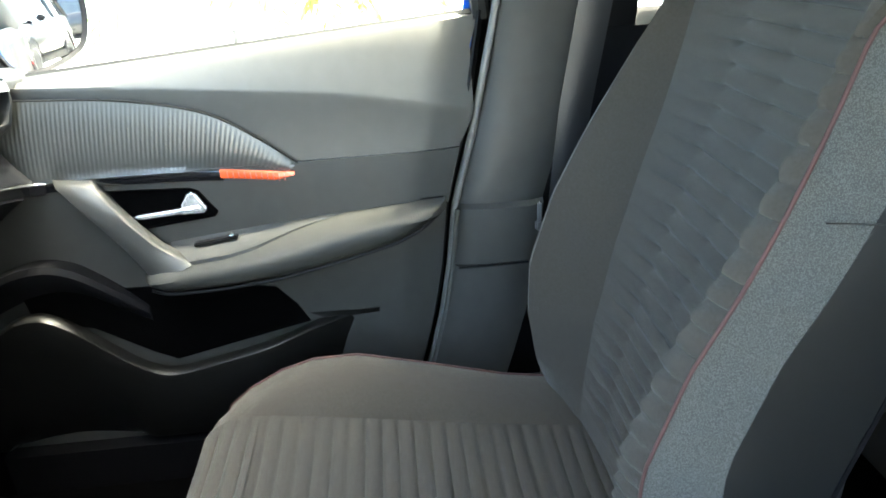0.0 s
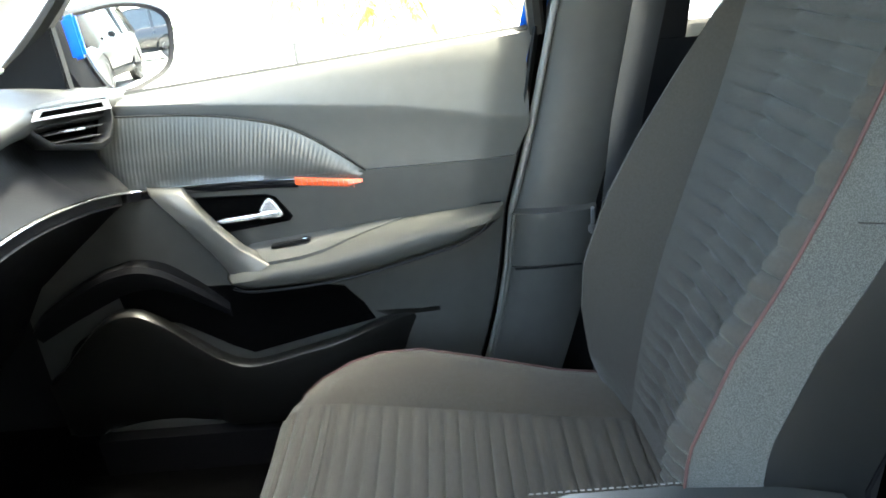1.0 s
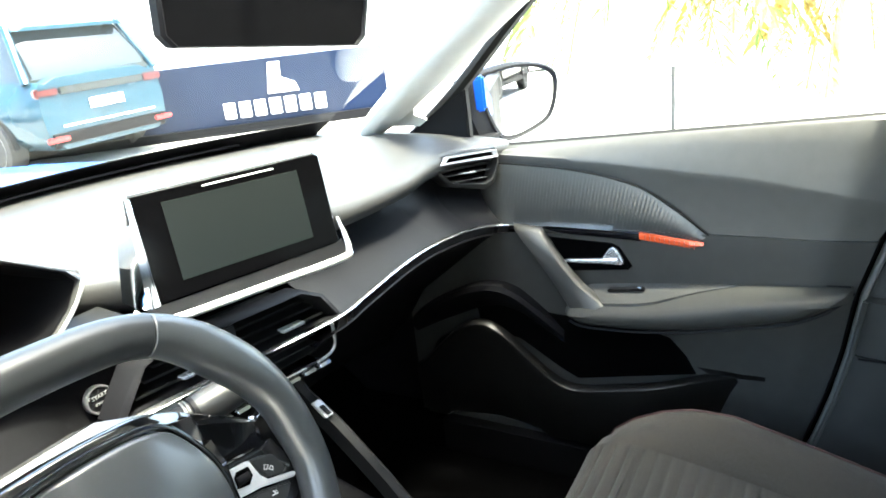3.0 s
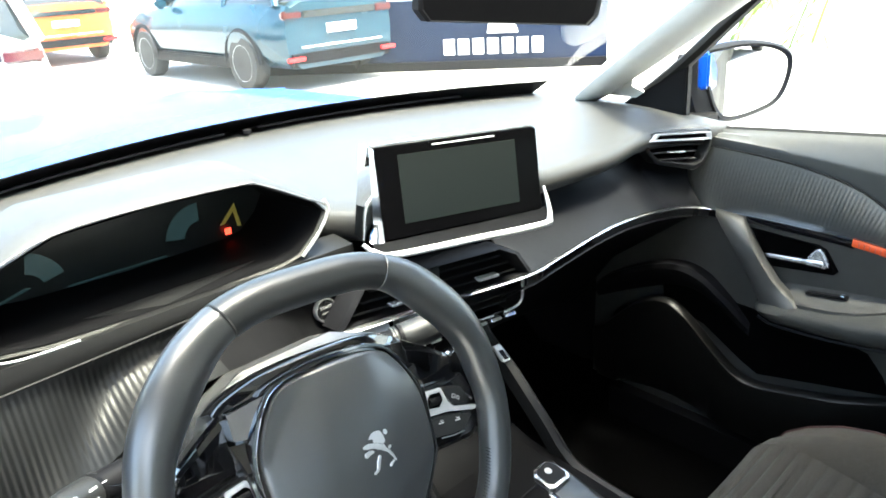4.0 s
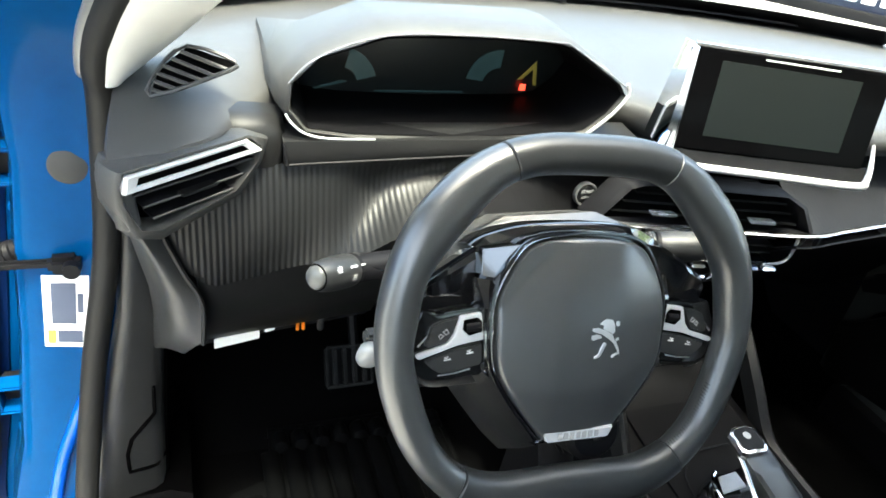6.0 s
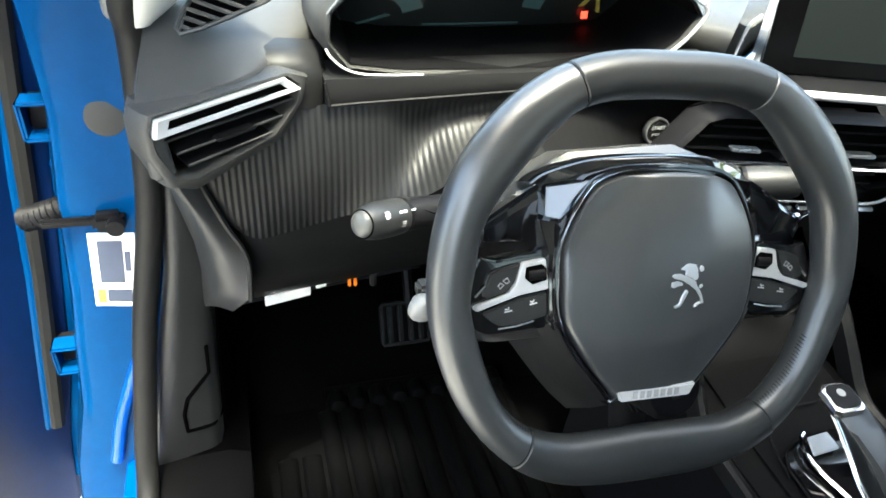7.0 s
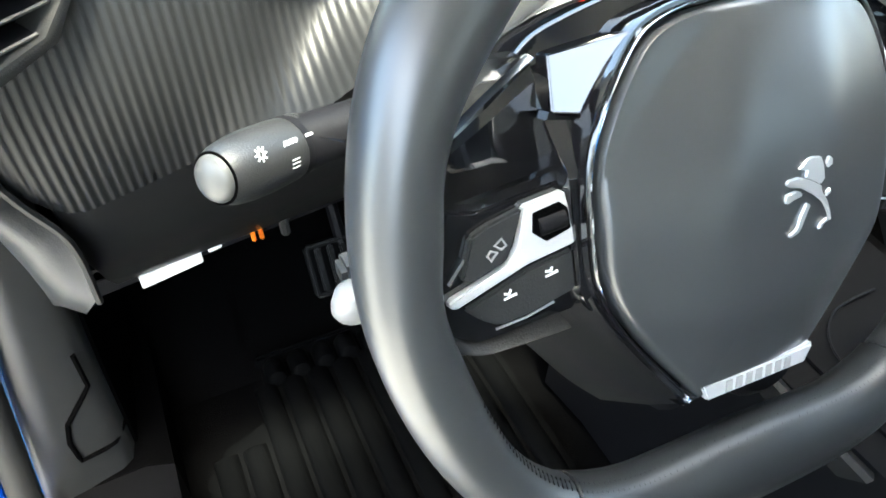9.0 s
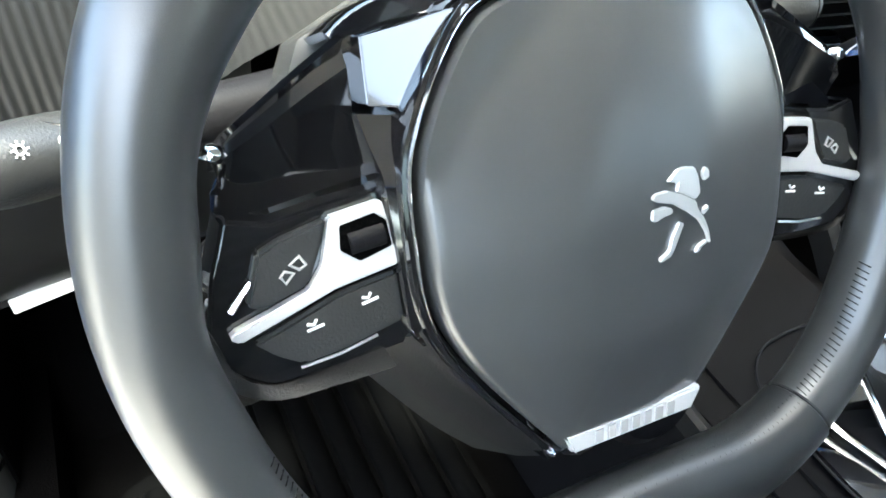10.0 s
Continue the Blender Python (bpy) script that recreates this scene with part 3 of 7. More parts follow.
# top pad: from the front lip back to the windscreen
def dash_front(x):
    return curve_at([(-0.72, 0.215, 1.050), (-0.70, 0.219, 1.064), (-0.60, 0.270, 1.074), (-0.566, 0.286, 1.078), (-0.55, 0.294, 1.080), (-0.528, 0.48, 1.082), (-0.168, 0.48, 1.082), (-0.15, 0.30, 1.085), (-0.14, 0.28, 1.085), (0.1, 0.262, 1.082), (0.2, 0.25, 1.076), (0.38, 0.25, 1.07), (0.46, 0.262, 1.07), (0.50, 0.274, 1.072), (0.535, 0.282, 1.072), (0.60, 0.254, 1.070), (0.66, 0.226, 1.066), (0.72, 0.20, 1.058)], x)
rows = []
for x in np.linspace(-0.703, 0.72, 73):
    fy, fz = soft_at([(a, *dash_front(a)) for a in np.linspace(-0.72, 0.72, 145)], x)
    by = 0.68 + 0.19 * (1 - (x / 0.72) ** 2)
    bz = 1.078 + 0.012 * (1 - (x / 0.72) ** 2)
    hump = 0.018 * math.exp(-((x + 0.62) / 0.07) ** 2) + 0.012 * math.exp(-((x - 0.62) / 0.07) ** 2)
    r = [(x, fy + 0.05, fz - 0.044), (x, fy + 0.02, fz - 0.043), (x, fy + 0.006, fz - 0.037), (x, fy - 0.001, fz - 0.026), (x, fy - 0.002, fz - 0.014), (x, fy + 0.003, fz - 0.005), (x, fy + 0.014, fz)]
    for k in range(1, 9):
        f = k / 8
        y = fy + 0.014 + (by - fy - 0.014) * f
        r.append((x, y, fz + (bz - fz) * f + hump * math.sin(math.pi * min(1, f * 1.6)) * (1 if f < 0.63 else 0) + 0.008 * math.sin(math.pi * f)))
    rows.append(r)
part("top_pad", sheet(rows, 0.004), SOFT, dash, "soft grained dashboard top")
for xa, xb in ((-0.5, -0.02), (0.05, 0.5)):
    part("demister_slot", sheet([[(x, 0.62 + 0.19 * (1 - (x / 0.72) ** 2) + d, 1.094 + 0.010 * (1 - (x / 0.72) ** 2)) for x in np.linspace(xa, xb, 12)] for d in (0, 0.012)], 0.003), DEEP, dash, "black windscreen demister slot")
# Near-black sheet added behind the stack so its gaps hold painted shade.
part("stack_backing", sheet([[(x, 0.36, z) for z in (0.84, 0.95, 1.06)] for x in (-0.21, 0.0, 0.2, 0.45, 0.69)], 0.004), CARPET_AND_SHADE, dash)
part("light_sensor", disc((0.02, 0.80, 1.098), 0.008, 0.006, (0, 0, 1)), DEEP, dash)

# ribbed fascia on the driver's side
PITCH = 0.0065
def rib(s):
    f = (s / PITCH) % 1.0
    return 0.0008 * (0.5 - 0.5 * math.cos(2 * math.pi * f))
knee_top = [(-0.672, 0.990), (-0.66, 0.998), (-0.60, 1.015), (-0.56, 1.024), (-0.54, 1.026), (-0.30, 1.034), (-0.165, 1.034), (-0.125, 1.034)]
knee_low = [(-0.672, 0.958), (-0.655, 0.918), (-0.635, 0.876), (-0.60, 0.884), (-0.558, 0.893), (-0.516, 0.908), (-0.474, 0.922), (-0.44, 0.952), (-0.397, 0.975), (-0.348, 0.984), (-0.262, 0.976), (-0.215, 0.955), (-0.19, 0.93), (-0.16, 0.93), (-0.125, 0.96)]
def knee_y(x, f):
    """f: 0 at the lower edge, 1 at the top."""
    g = min(1.0, max(0.0, (x + 0.50) / 0.07))
    scoop = 0.022 * g * g * (3 - 2 * g) * math.sin(math.pi * min(1.0, 0.12 + f * 0.9))
    flare = 0.058 * math.exp(-((x + 0.36) / 0.135) ** 4) * (1 - f) ** 2.4
    return 0.292 + 0.004 * f + scoop - flare - 0.012 * math.sin(math.pi * f) * math.exp(-((x + 0.58) / 0.1) ** 2)
rows = []
n_col = int((0.672 - 0.125) / PITCH * 5)
for k in range(n_col + 1):
    x = -0.672 + (0.672 - 0.125) * k / n_col
    z0, z1 = soft_at(knee_low, x), soft_at(knee_top, x)
    col = []
    for j in range(13):
        f = j / 12
        fade = 1.0 if x < -0.375 else max(0.0, 1 - (x + 0.375) / 0.045)
        col.append((x, knee_y(x, f) - rib(x) * fade * (0.15 if f > 0.92 else 1), z0 + (z1 - z0) * f))
    rows.append([(x, col[0][1] + 0.03, col[0][2] + 0.004)] + col)
smooth_from = next(k for k, r in enumerate(rows) if r[0][0] > -0.332)
part("ribbed_fascia", sheet(rows[:smooth_from + 1], 0.0), RIBBED, dash, "satin black fascia with fine upright ribs", sharp=80)
part("plain_fascia", sheet(rows[smooth_from:], 0.0), DECK, dash, "plain black fascia round the start button", sharp=80)
# plain band between the ribs and the cluster
part("plain_band", sheet([[(x, 0.290 - 0.002 * math.sin(3 * f), z0 + (1.052 - z0) * f) for f in (0, 0.1, 0.5, 1.0)] + [(x, 0.33, 1.056)] for x, z0 in [(x, soft_at(knee_top, x) + 0.0015) for x in np.linspace(-0.545, -0.125, 30)]], 0.003), HARD, dash)
part("band_seam", tube([(-0.545, 0.287, 1.05), (-0.541, 0.287, 1.0265)], 0.0016, 6), DEEP, dash)
part("band_gap", tube([(x, 0.2885, soft_at(knee_top, x) + 0.0008) for x in np.linspace(-0.541, -0.16, 24)], 0.0014, 6), DEEP, dash)
cheek_line = ((-0.600, 0.290), (-0.585, 0.2875), (-0.566, 0.2915), (-0.550, 0.2965), (-0.541, 0.310))
part("pod_cheek", sheet([[(x, y + dy, z - (0.0 if z < 1.06 else drop)) for (x, y), drop in zip(cheek_line, (0, 0, 0.002, 0.006, 0.012))] for z, dy in ((1.022, 0.0), (1.035, -0.001), (1.055, -0.001), (1.066, 0.002), (1.073, 0.009), (1.077, 0.022), (1.078, 0.045))], 0.003), HARD, dash, "plain plastic beside the side vent", sharp=60)
part("end_roll", tube(smooth_line([(-0.690, 0.415, 1.068), (-0.694, 0.36, 1.064), (-0.696, 0.30, 1.056), (-0.695, 0.25, 1.050), (-0.693, 0.228, 1.03), (-0.690, 0.228, 1.00)], 6), 0.011, 12), SOFT, dash, "rounded end of the dashboard pad")
# lower cover under the ribs
low_rows = []
for x in np.linspace(-0.634, -0.40, 20):
    z0 = soft_at(knee_low, x)
    zb = 0.70 + (x + 0.634) * 0.11
    low_rows.append([(x, 0.320, z0 + 0.003), (x, 0.297, z0 - 0.002), (x, 0.302, z0 - 0.02), (x, 0.325, z0 * 0.6 + zb * 0.4), (x, 0.375, z0 * 0.25 + zb * 0.75), (x, 0.415, zb + 0.006), (x, 0.43, zb)])
part("lower_cover", sheet(low_rows, 0.004), HARD, dash, "dark plastic cover under the fascia")
part("column_recess", sheet([[(x, y, z - 0.003) for x, z in [(a, soft_at(knee_low, a)) for a in np.linspace(-0.478, -0.19, 24)]] for y in (0.31, 0.35, 0.40, 0.55)], 0.003), DEEP, dash)
part("under_tray", sheet([[(x, y, 0.72 + 0.1 * (x + 0.63)) for y in (0.43, 0.6, 0.8)] for x in (-0.66, -0.4, -0.15)], 0.004), DEEP, dash)
part("cover_mark", merged(box((-0.578, 0.329, 0.838), (0.012, 0.004, 0.006), 0.001), box((-0.548, 0.324, 0.852), (0.014, 0.004, 0.009), 0.001)), GREY_MARK, dash, "small grey symbols on the cover")
part("cover_switch", box((-0.562, 0.334, 0.838), (0.014, 0.008, 0.01), 0.002), DEEP, dash)

# fuse panel edge with label and orange clip
fuse = thing("fuse_panel", "black fuse panel edge with white label", "fuse panel", (-0.56, 0.43, 0.67))
def ray_bar(a, b, h, d):
    a, b = Vector(a), Vector(b)
    return prism([a, b, b - Vector((0, 0, h)), a - Vector((0, 0, h))], (0, d, 0), 0.001)
part("tray_edge", ray_bar((-0.66, 0.433, 0.70), (-0.40, 0.438, 0.728), 0.02, 0.03), DEEP, fuse)
part("label_paper", ray_bar((-0.617, 0.428, 0.695), (-0.555, 0.432, 0.703), 0.017, 0.003), PAPER, fuse, "blank white label")
part("small_tab", ray_bar((-0.548, 0.43, 0.706), (-0.534, 0.43, 0.709), 0.009, 0.003), PAPER, fuse)
part("clip", merged(*[box((-0.498 + dx, 0.43, 0.708), (0.0045, 0.006, 0.026), 0.002) for dx in (-0.004, 0.004)]), ORANGE_CLIP, fuse, "orange plastic clip")
part("latch", tube(smooth_line([(-0.47, 0.425, 0.70), (-0.47, 0.418, 0.725), (-0.455, 0.418, 0.732), (-0.44, 0.425, 0.73)], 5), 0.005, 8), PLASTIC, fuse)

# side vents at both ends of the dashboard
def side_vent(sx):
    p, q = Vector((sx * 0.692, 0.212, 0)), Vector((sx * 0.568, 0.279, 0))
    if sx > 0:
        p, q = Vector((0.66, 0.215, 0)), Vector((0.535, 0.272, 0))
    along = (q - p).normalized()
    out = Vector((along.y, -along.x, 0)) if sx < 0 else Vector((-along.y, along.x, 0))
    out = out if out.y < 0 else -out
    def at(s, z, d=0.0):
        return p + along * s + out * d + Vector((0, 0, z))
    v = thing("air_vent", "side air vent with satin chrome surround", "air vent", at(0.07, 1.0), "dashboard side vents")
    shell = [(-0.004, 1.049), (0.000, 1.0585), (0.128, 1.0668), (0.150, 1.058), (0.144, 1.038), (0.118, 1.006), (0.032, 0.982), (0.010, 0.990), (-0.004, 1.025)]
    inner = [(0.001, 1.046), (0.006, 1.057), (0.126, 1.064), (0.139, 1.053), (0.134, 1.036), (0.110, 1.012), (0.034, 0.994), (0.016, 0.999), (0.004, 1.025)]
    ring = lambda pts, d: [at(s, z, d) for s, z in pts]
    grow = lambda pts, k: [(0.068 + (s - 0.068) * k, z if z > 1.045 else 1.03 + (z - 1.03) * k) for s, z in pts]
    part("housing", loft([ring(grow(shell, 1.05), -0.030), ring(grow(shell, 1.05), -0.020), ring(grow(shell, 1.035), -0.010), ring(grow(shell, 1.01), -0.003), ring(grow(shell, 0.985), 0.0), ring(grow(inner, 1.03), 0.001), ring(inner, -0.004), ring(inner, -0.05)], caps=False), SOFT if sx < 0 else PLASTIC, v, sharp=60)
    part("throat", prism(ring(inner, -0.03), out * 0.004), CARPET_AND_SHADE, v)
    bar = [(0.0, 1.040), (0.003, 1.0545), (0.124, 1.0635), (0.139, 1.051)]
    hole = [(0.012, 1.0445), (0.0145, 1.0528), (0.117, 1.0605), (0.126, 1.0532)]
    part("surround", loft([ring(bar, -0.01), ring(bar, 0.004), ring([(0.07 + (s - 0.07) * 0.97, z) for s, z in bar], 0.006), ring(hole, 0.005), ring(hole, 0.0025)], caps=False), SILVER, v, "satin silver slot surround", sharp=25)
    # Closed near-black plug stands for the slot's shaded inside.
    part("slot", loft([ring(hole, 0.0026), ring([(s, z - 0.002) for s, z in hole], -0.03)]), CARPET_AND_SHADE, v, "near-black plug painting the slot's shade")
    for k in range(3):
        z = 1.032 - 0.0135 * k
        a, b = (0.012 + 0.008 * k, 0.134 - 0.012 * k)
        part("slat", prism([at(a, z, -0.004), at(b, z + 0.008, -0.004), at(b, z + 0.009, -0.024), at(a, z + 0.001, -0.024)], (0, 0, -0.0016), 0.0004), DEEP, v)
        part("slat_edge", tube([at(a, z, -0.003), at(b, z + 0.008, -0.003)], 0.0012, 6), PLASTIC, v)
    part("tab", prism([at(0.055, 1.0205, 0.003), at(0.092, 1.0235, 0.003), at(0.092, 1.0265, 0.003), at(0.055, 1.0235, 0.003)], -out * 0.012, 0.001), CHROME if sx > 0 else RIBBED, v)
for sx in (-1, 1):
    side_vent(sx)

# side window demister by the driver
dem = thing("demister_grille", "small black slatted side demister grille", "vent grille", (-0.62, 0.33, 1.1))
dem_pts = [Vector((-0.628, 0.345, 1.116)), Vector((-0.585, 0.33, 1.106)), Vector((-0.60, 0.322, 1.097)), Vector((-0.664, 0.322, 1.074)), Vector((-0.655, 0.335, 1.096))]
lift = Vector((-0.1, -0.55, 0.8)) * 0.016
part("throat", prism([p + lift for p in dem_pts], lift * 0.2), CARPET_AND_SHADE, dem)
part("frame", tube(smooth_line([p + lift * 1.25 for p in dem_pts], 3, True), 0.0022, 6, True), PLASTIC, dem)
for k in range(6):
    f = (k + 0.8) / 6.6
    a = dem_pts[3].lerp(dem_pts[4], f * 2) if f < 0.5 else dem_pts[4].lerp(dem_pts[0], f * 2 - 1)
    b = dem_pts[3].lerp(dem_pts[2], min(1, f * 1.25)) if f < 0.8 else dem_pts[2].lerp(dem_pts[1], (f - 0.8) / 0.2)
    part("slat", tube([a + lift * 1.25, b + lift * 1.25], 0.0021, 6), SOFT, dem)

# ---------------------------------------------------------------- instrument cluster
cluster = thing("instrument_cluster", "digital instrument cluster under a faceted hood", "instrument cluster", (-0.345, 0.33, 1.05))
rim_pts = [(-0.522, 1.062), (-0.540, 1.085), (-0.538, 1.112), (-0.512, 1.138), (-0.448, 1.161), (-0.36, 1.165), (-0.262, 1.162), (-0.240, 1.157), (-0.17, 1.118), (-0.158, 1.104), (-0.172, 1.08), (-0.196, 1.059), (-0.22, 1.054), (-0.36, 1.051), (-0.475, 1.055)]
cl_y = lambda z: 0.298 - (z - 1.05) * 0.06
front = [Vector((x, cl_y(z), z)) for x, z in rim_pts]
cen = Vector((-0.348, 0.30, 1.105))
def scaled(pts, kx, kz, dy):
    return [Vector((cen.x + (p.x - cen.x) * kx, p.y + dy, cen.z + (p.z - cen.z) * kz)) for p in pts]
part("hood", loft([scaled(front, 0.985, 0.96, 0.02), scaled(front, 0.99, 0.98, 0.002), scaled(front, 1.0, 1.02, -0.004), scaled(front, 1.03, 1.10, 0.004), scaled(front, 1.05, 1.17, 0.03), [Vector((p.x, p.y + 0.10, min(p.z, 1.172))) for p in scaled(front, 1.06, 1.18, 0)], [Vector((p.x, p.y + 0.28, min(p.z, 1.10))) for p in scaled(front, 1.02, 1.0, 0)]], caps=False), SOFT, cluster, "soft grained instrument hood", sharp=50)
part("tunnel", loft([scaled(front, 0.985, 0.96, 0.0), scaled(front, 0.95, 0.95, 0.07), scaled(front, 0.93, 0.93, 0.13)], caps=False), DECK, cluster, "matt black inner shroud")
part("display", prism(scaled(front, 0.93, 0.93, 0.125), (0, 0.004, 0)), SCREEN, cluster, "dark display with faint dials")
part("trim_line", tube(smooth_line([Vector((-0.158, cl_y(1.1) - 0.003, 1.118)), Vector((-0.154, cl_y(1.1) - 0.003, 1.104)), Vector((-0.17, cl_y(1.1) - 0.003, 1.08)), Vector((-0.196, cl_y(1.1) - 0.003, 1.057))], 5), 0.0022, 8), CHROME, cluster, "satin chrome edge")
part("lower_trim_line", tube(smooth_line([Vector((-0.5425, 0.292, 1.080)), Vector((-0.538, 0.292, 1.072)), Vector((-0.524, 0.292, 1.06)), Vector((-0.50, 0.292, 1.054)), Vector((-0.45, 0.292, 1.0525))], 5), 0.0012, 8), SILVER, cluster)
part("upper_trim_line", tube(smooth_line([Vector((x, cl_y(z) - 0.004, z)) for x, z in ((-0.541, 1.112), (-0.513, 1.139), (-0.449, 1.162), (-0.36, 1.166), (-0.262, 1.163), (-0.238, 1.157), (-0.168, 1.119), (-0.158, 1.112))], 4), 0.0010, 6), SMOKED, cluster, "thin dark edge line")
DIAL = glowing("faint_dial", (0.02, 0.045, 0.05), 0.028)
for x, z, a0, a1 in ((-0.462, 1.068, 0.25, 1.35), (-0.262, 1.072, 1.5, 3.0)):
    arc = [(x + r * math.cos(a), 0.418, z + r * math.sin(a)) for r, turn in ((0.020, 1), (0.043, -1)) for a in [a0 + (a1 - a0) * (k if turn > 0 else 12 - k) / 12 for k in range(13)]]
    part("dial", prism(arc, (0, 0.001, 0)), DIAL, cluster, "faint blue-green dial arc")
part("needle", prism([(-0.499, 0.418, 1.0615), (-0.462, 0.418, 1.0725), (-0.456, 0.418, 1.071), (-0.460, 0.418, 1.0695), (-0.498, 0.418, 1.0600)], (0, 0.001, 0)), DIAL, cluster)
part("status_bar", box((-0.364, 0.418, 1.0605), (0.113, 0.001, 0.0018), 0), DIAL, cluster)
part("warning_light", box((-0.226, 0.4165, 1.0685), (0.008, 0.001, 0.008), 0), glowing("red_lamp", (1.0, 0.05, 0.03), 0.32), cluster, "lit red warning light")
part("needle_mark", prism([(-0.234, 0.4182, 1.078), (-0.211, 0.4182, 1.102), (-0.206, 0.4182, 1.070), (-0.211, 0.4182, 1.071), (-0.214, 0.4182, 1.092), (-0.228, 0.4182, 1.078)], (0, 0.001, 0)), glowing("amber_lamp", (0.22, 0.18, 0.04), 0.022), cluster)

# ---------------------------------------------------------------- touchscreen
scr = thing("touchscreen", "black tablet touchscreen with satin chrome frame", "touchscreen", (-0.03, 0.19, 1.06))
S0, S1 = Vector((-0.132, 0.245, 0)), Vector((0.074, 0.146, 0))
s_along = (S1 - S0).normalized()
s_out = Vector((s_along.y, -s_along.x, 0))
s_out = s_out if s_out.y < 0 else -s_out
s_up = (Vector((0, 0, 1)) - s_out * 0.2).normalized()
def scr_at(a, h, d=0.0):
    return S0 + s_along * a + Vector((0, 0, 1.066)) + s_up * h + s_out * d
def scr_slab(pts, d0, d1, bevel=0.002):
    return prism([scr_at(a, h, d0) for a, h in pts], s_out * (d1 - d0), bevel)
part("frame", scr_slab([(0.010, -0.004), (0.2290, 0.006), (0.2290, 0.1155), (0.012, 0.1130)], -0.018, 0.0005, 0.005), DARK_CHROME, scr, "slim polished frame")
lip = smooth_line([scr_at(-0.008, 0.000, 0.002), scr_at(0.006, -0.012, 0.005), scr_at(0.03, -0.0165, 0.008), scr_at(0.13, -0.0125, 0.009), scr_at(0.222, -0.0085, 0.009), scr_at(0.2335, -0.001, 0.008), scr_at(0.2335, 0.018, 0.006), scr_at(0.2310, 0.038, 0.002)], 5)
part("tray_lip", tube(lip, [0.0028] * 4 + [0.0044] * 20 + [0.0040 - 0.00022 * k for k in range(12)], 10), SILVER, scr, "satin silver lip under the screen")
part("tray", sheet([[scr_at(a, h0, 0.002), scr_at(a, (h0 + h1) / 2, 0.004), scr_at(a, h1, 0.0075), scr_at(a, h1 - 0.003, -0.01)] for a, h0, h1 in ((0.004, -0.001, -0.012), (0.03, -0.001, -0.0165), (0.13, 0.004, -0.0125), (0.222, 0.009, -0.0085), (0.231, 0.012, 0.0))], 0.002), PIANO, scr, "dark shelf below the glass")
cheek = [[scr_at(-0.012 + 0.020 * f, 0.004 + 0.1075 * f, -0.026), scr_at(-0.004 + 0.017 * f, 0.000 + 0.1115 * f, -0.010), scr_at(0.006 + 0.008 * f, -0.003 + 0.1145 * f, 0.0015), scr_at(0.018, -0.001 + 0.1115 * f, 0.0042)] for f in (0, 0.1, 0.3, 0.55, 0.8, 0.95, 1.0)]
part("side_cheek", sheet(cheek, 0.002), BRIGHT, scr, "bright chrome side cheek")
part("glass_front", scr_slab([(0.014, -0.001), (0.2260, 0.0095), (0.2260, 0.1138), (0.016, 0.1110)], -0.002, 0.004, 0.002), SCREEN_GLASS, scr, "glossy black front glass")
part("display", scr_slab([(0.046, 0.018), (0.196, 0.0235), (0.196, 0.1015), (0.046, 0.1005)], 0.0035, 0.0046, 0.0), DISPLAY, scr, "switched-off grey display")
part("sensor_line", scr_slab([(0.09, 0.1072), (0.17, 0.1080), (0.17, 0.1096), (0.09, 0.1088)], 0.0035, 0.0048, 0.0), SILVER, scr)
part("back", scr_slab([(0.02, 0.0), (0.21, 0.0), (0.21, 0.09), (0.02, 0.09)], -0.06, -0.02, 0.01), DEEP, scr)

# ---------------------------------------------------------------- middle of the dashboard
mid = thing("centre_stack", "centre stack with twin air vents and chrome toggles", "centre stack", (-0.03, 0.24, 0.86))
def mid_y(x):
    return 0.268 - 0.25 * (x + 0.165)
vent_out = [(-0.166, 0.955), (-0.136, 1.000), (-0.118, 1.006), (0.06, 1.006), (0.086, 0.992), (0.108, 0.958)]
loop = lambda pts, d: [(x, mid_y(x) + d, z) for x, z in pts]
shrink = lambda pts, k: [(-0.03 + (x + 0.03) * k, 0.978 + (z - 0.978) * k) for x, z in pts]
part("vent_surround", loft([loop(shrink(vent_out, 1.08), 0.03), loop(shrink(vent_out, 1.06), 0.002), loop(shrink(vent_out, 1.0), -0.002), loop(shrink(vent_out, 0.95), 0.006), loop(shrink(vent_out, 0.93), 0.05)], caps=False), DEEP, mid)
part("vent_throat", prism(loop(shrink(vent_out, 0.95), 0.045), (0, 0.004, 0)), DEEP, mid)
part("divider", prism(loop([(-0.045, 0.956), (-0.03, 0.956), (-0.03, 1.004), (-0.045, 1.004)], 0.0), (0, 0.03, 0), 0.002), PLASTIC, mid)
for xa, xb in ((-0.15, -0.045), (-0.03, 0.092)):
    for k, z in enumerate((0.968, 0.982, 0.995)):
        cut = 0.012 * k
        a, b = (xa + (cut if xa < -0.1 else 0), xb - (cut if xb > 0 else 0))
        part("slat", prism([(a, mid_y(a) + 0.004, z), (b, mid_y(b) + 0.004, z), (b, mid_y(b) + 0.03, z + 0.004), (a, mid_y(a) + 0.03, z + 0.004)], (0, 0, -0.003), 0.0008), RIBBED, mid)
    m = (xa + xb) / 2 + 0.012
    part("tab", prism([(m - 0.016, mid_y(m - 0.016) - 0.002, 0.9655), (m + 0.016, mid_y(m + 0.016) - 0.002, 0.9655), (m + 0.016, mid_y(m + 0.016) - 0.002, 0.970), (m - 0.016, mid_y(m - 0.016) - 0.002, 0.970)], (0, 0.012, 0), 0.001), CHROME, mid, "chrome vent tab")
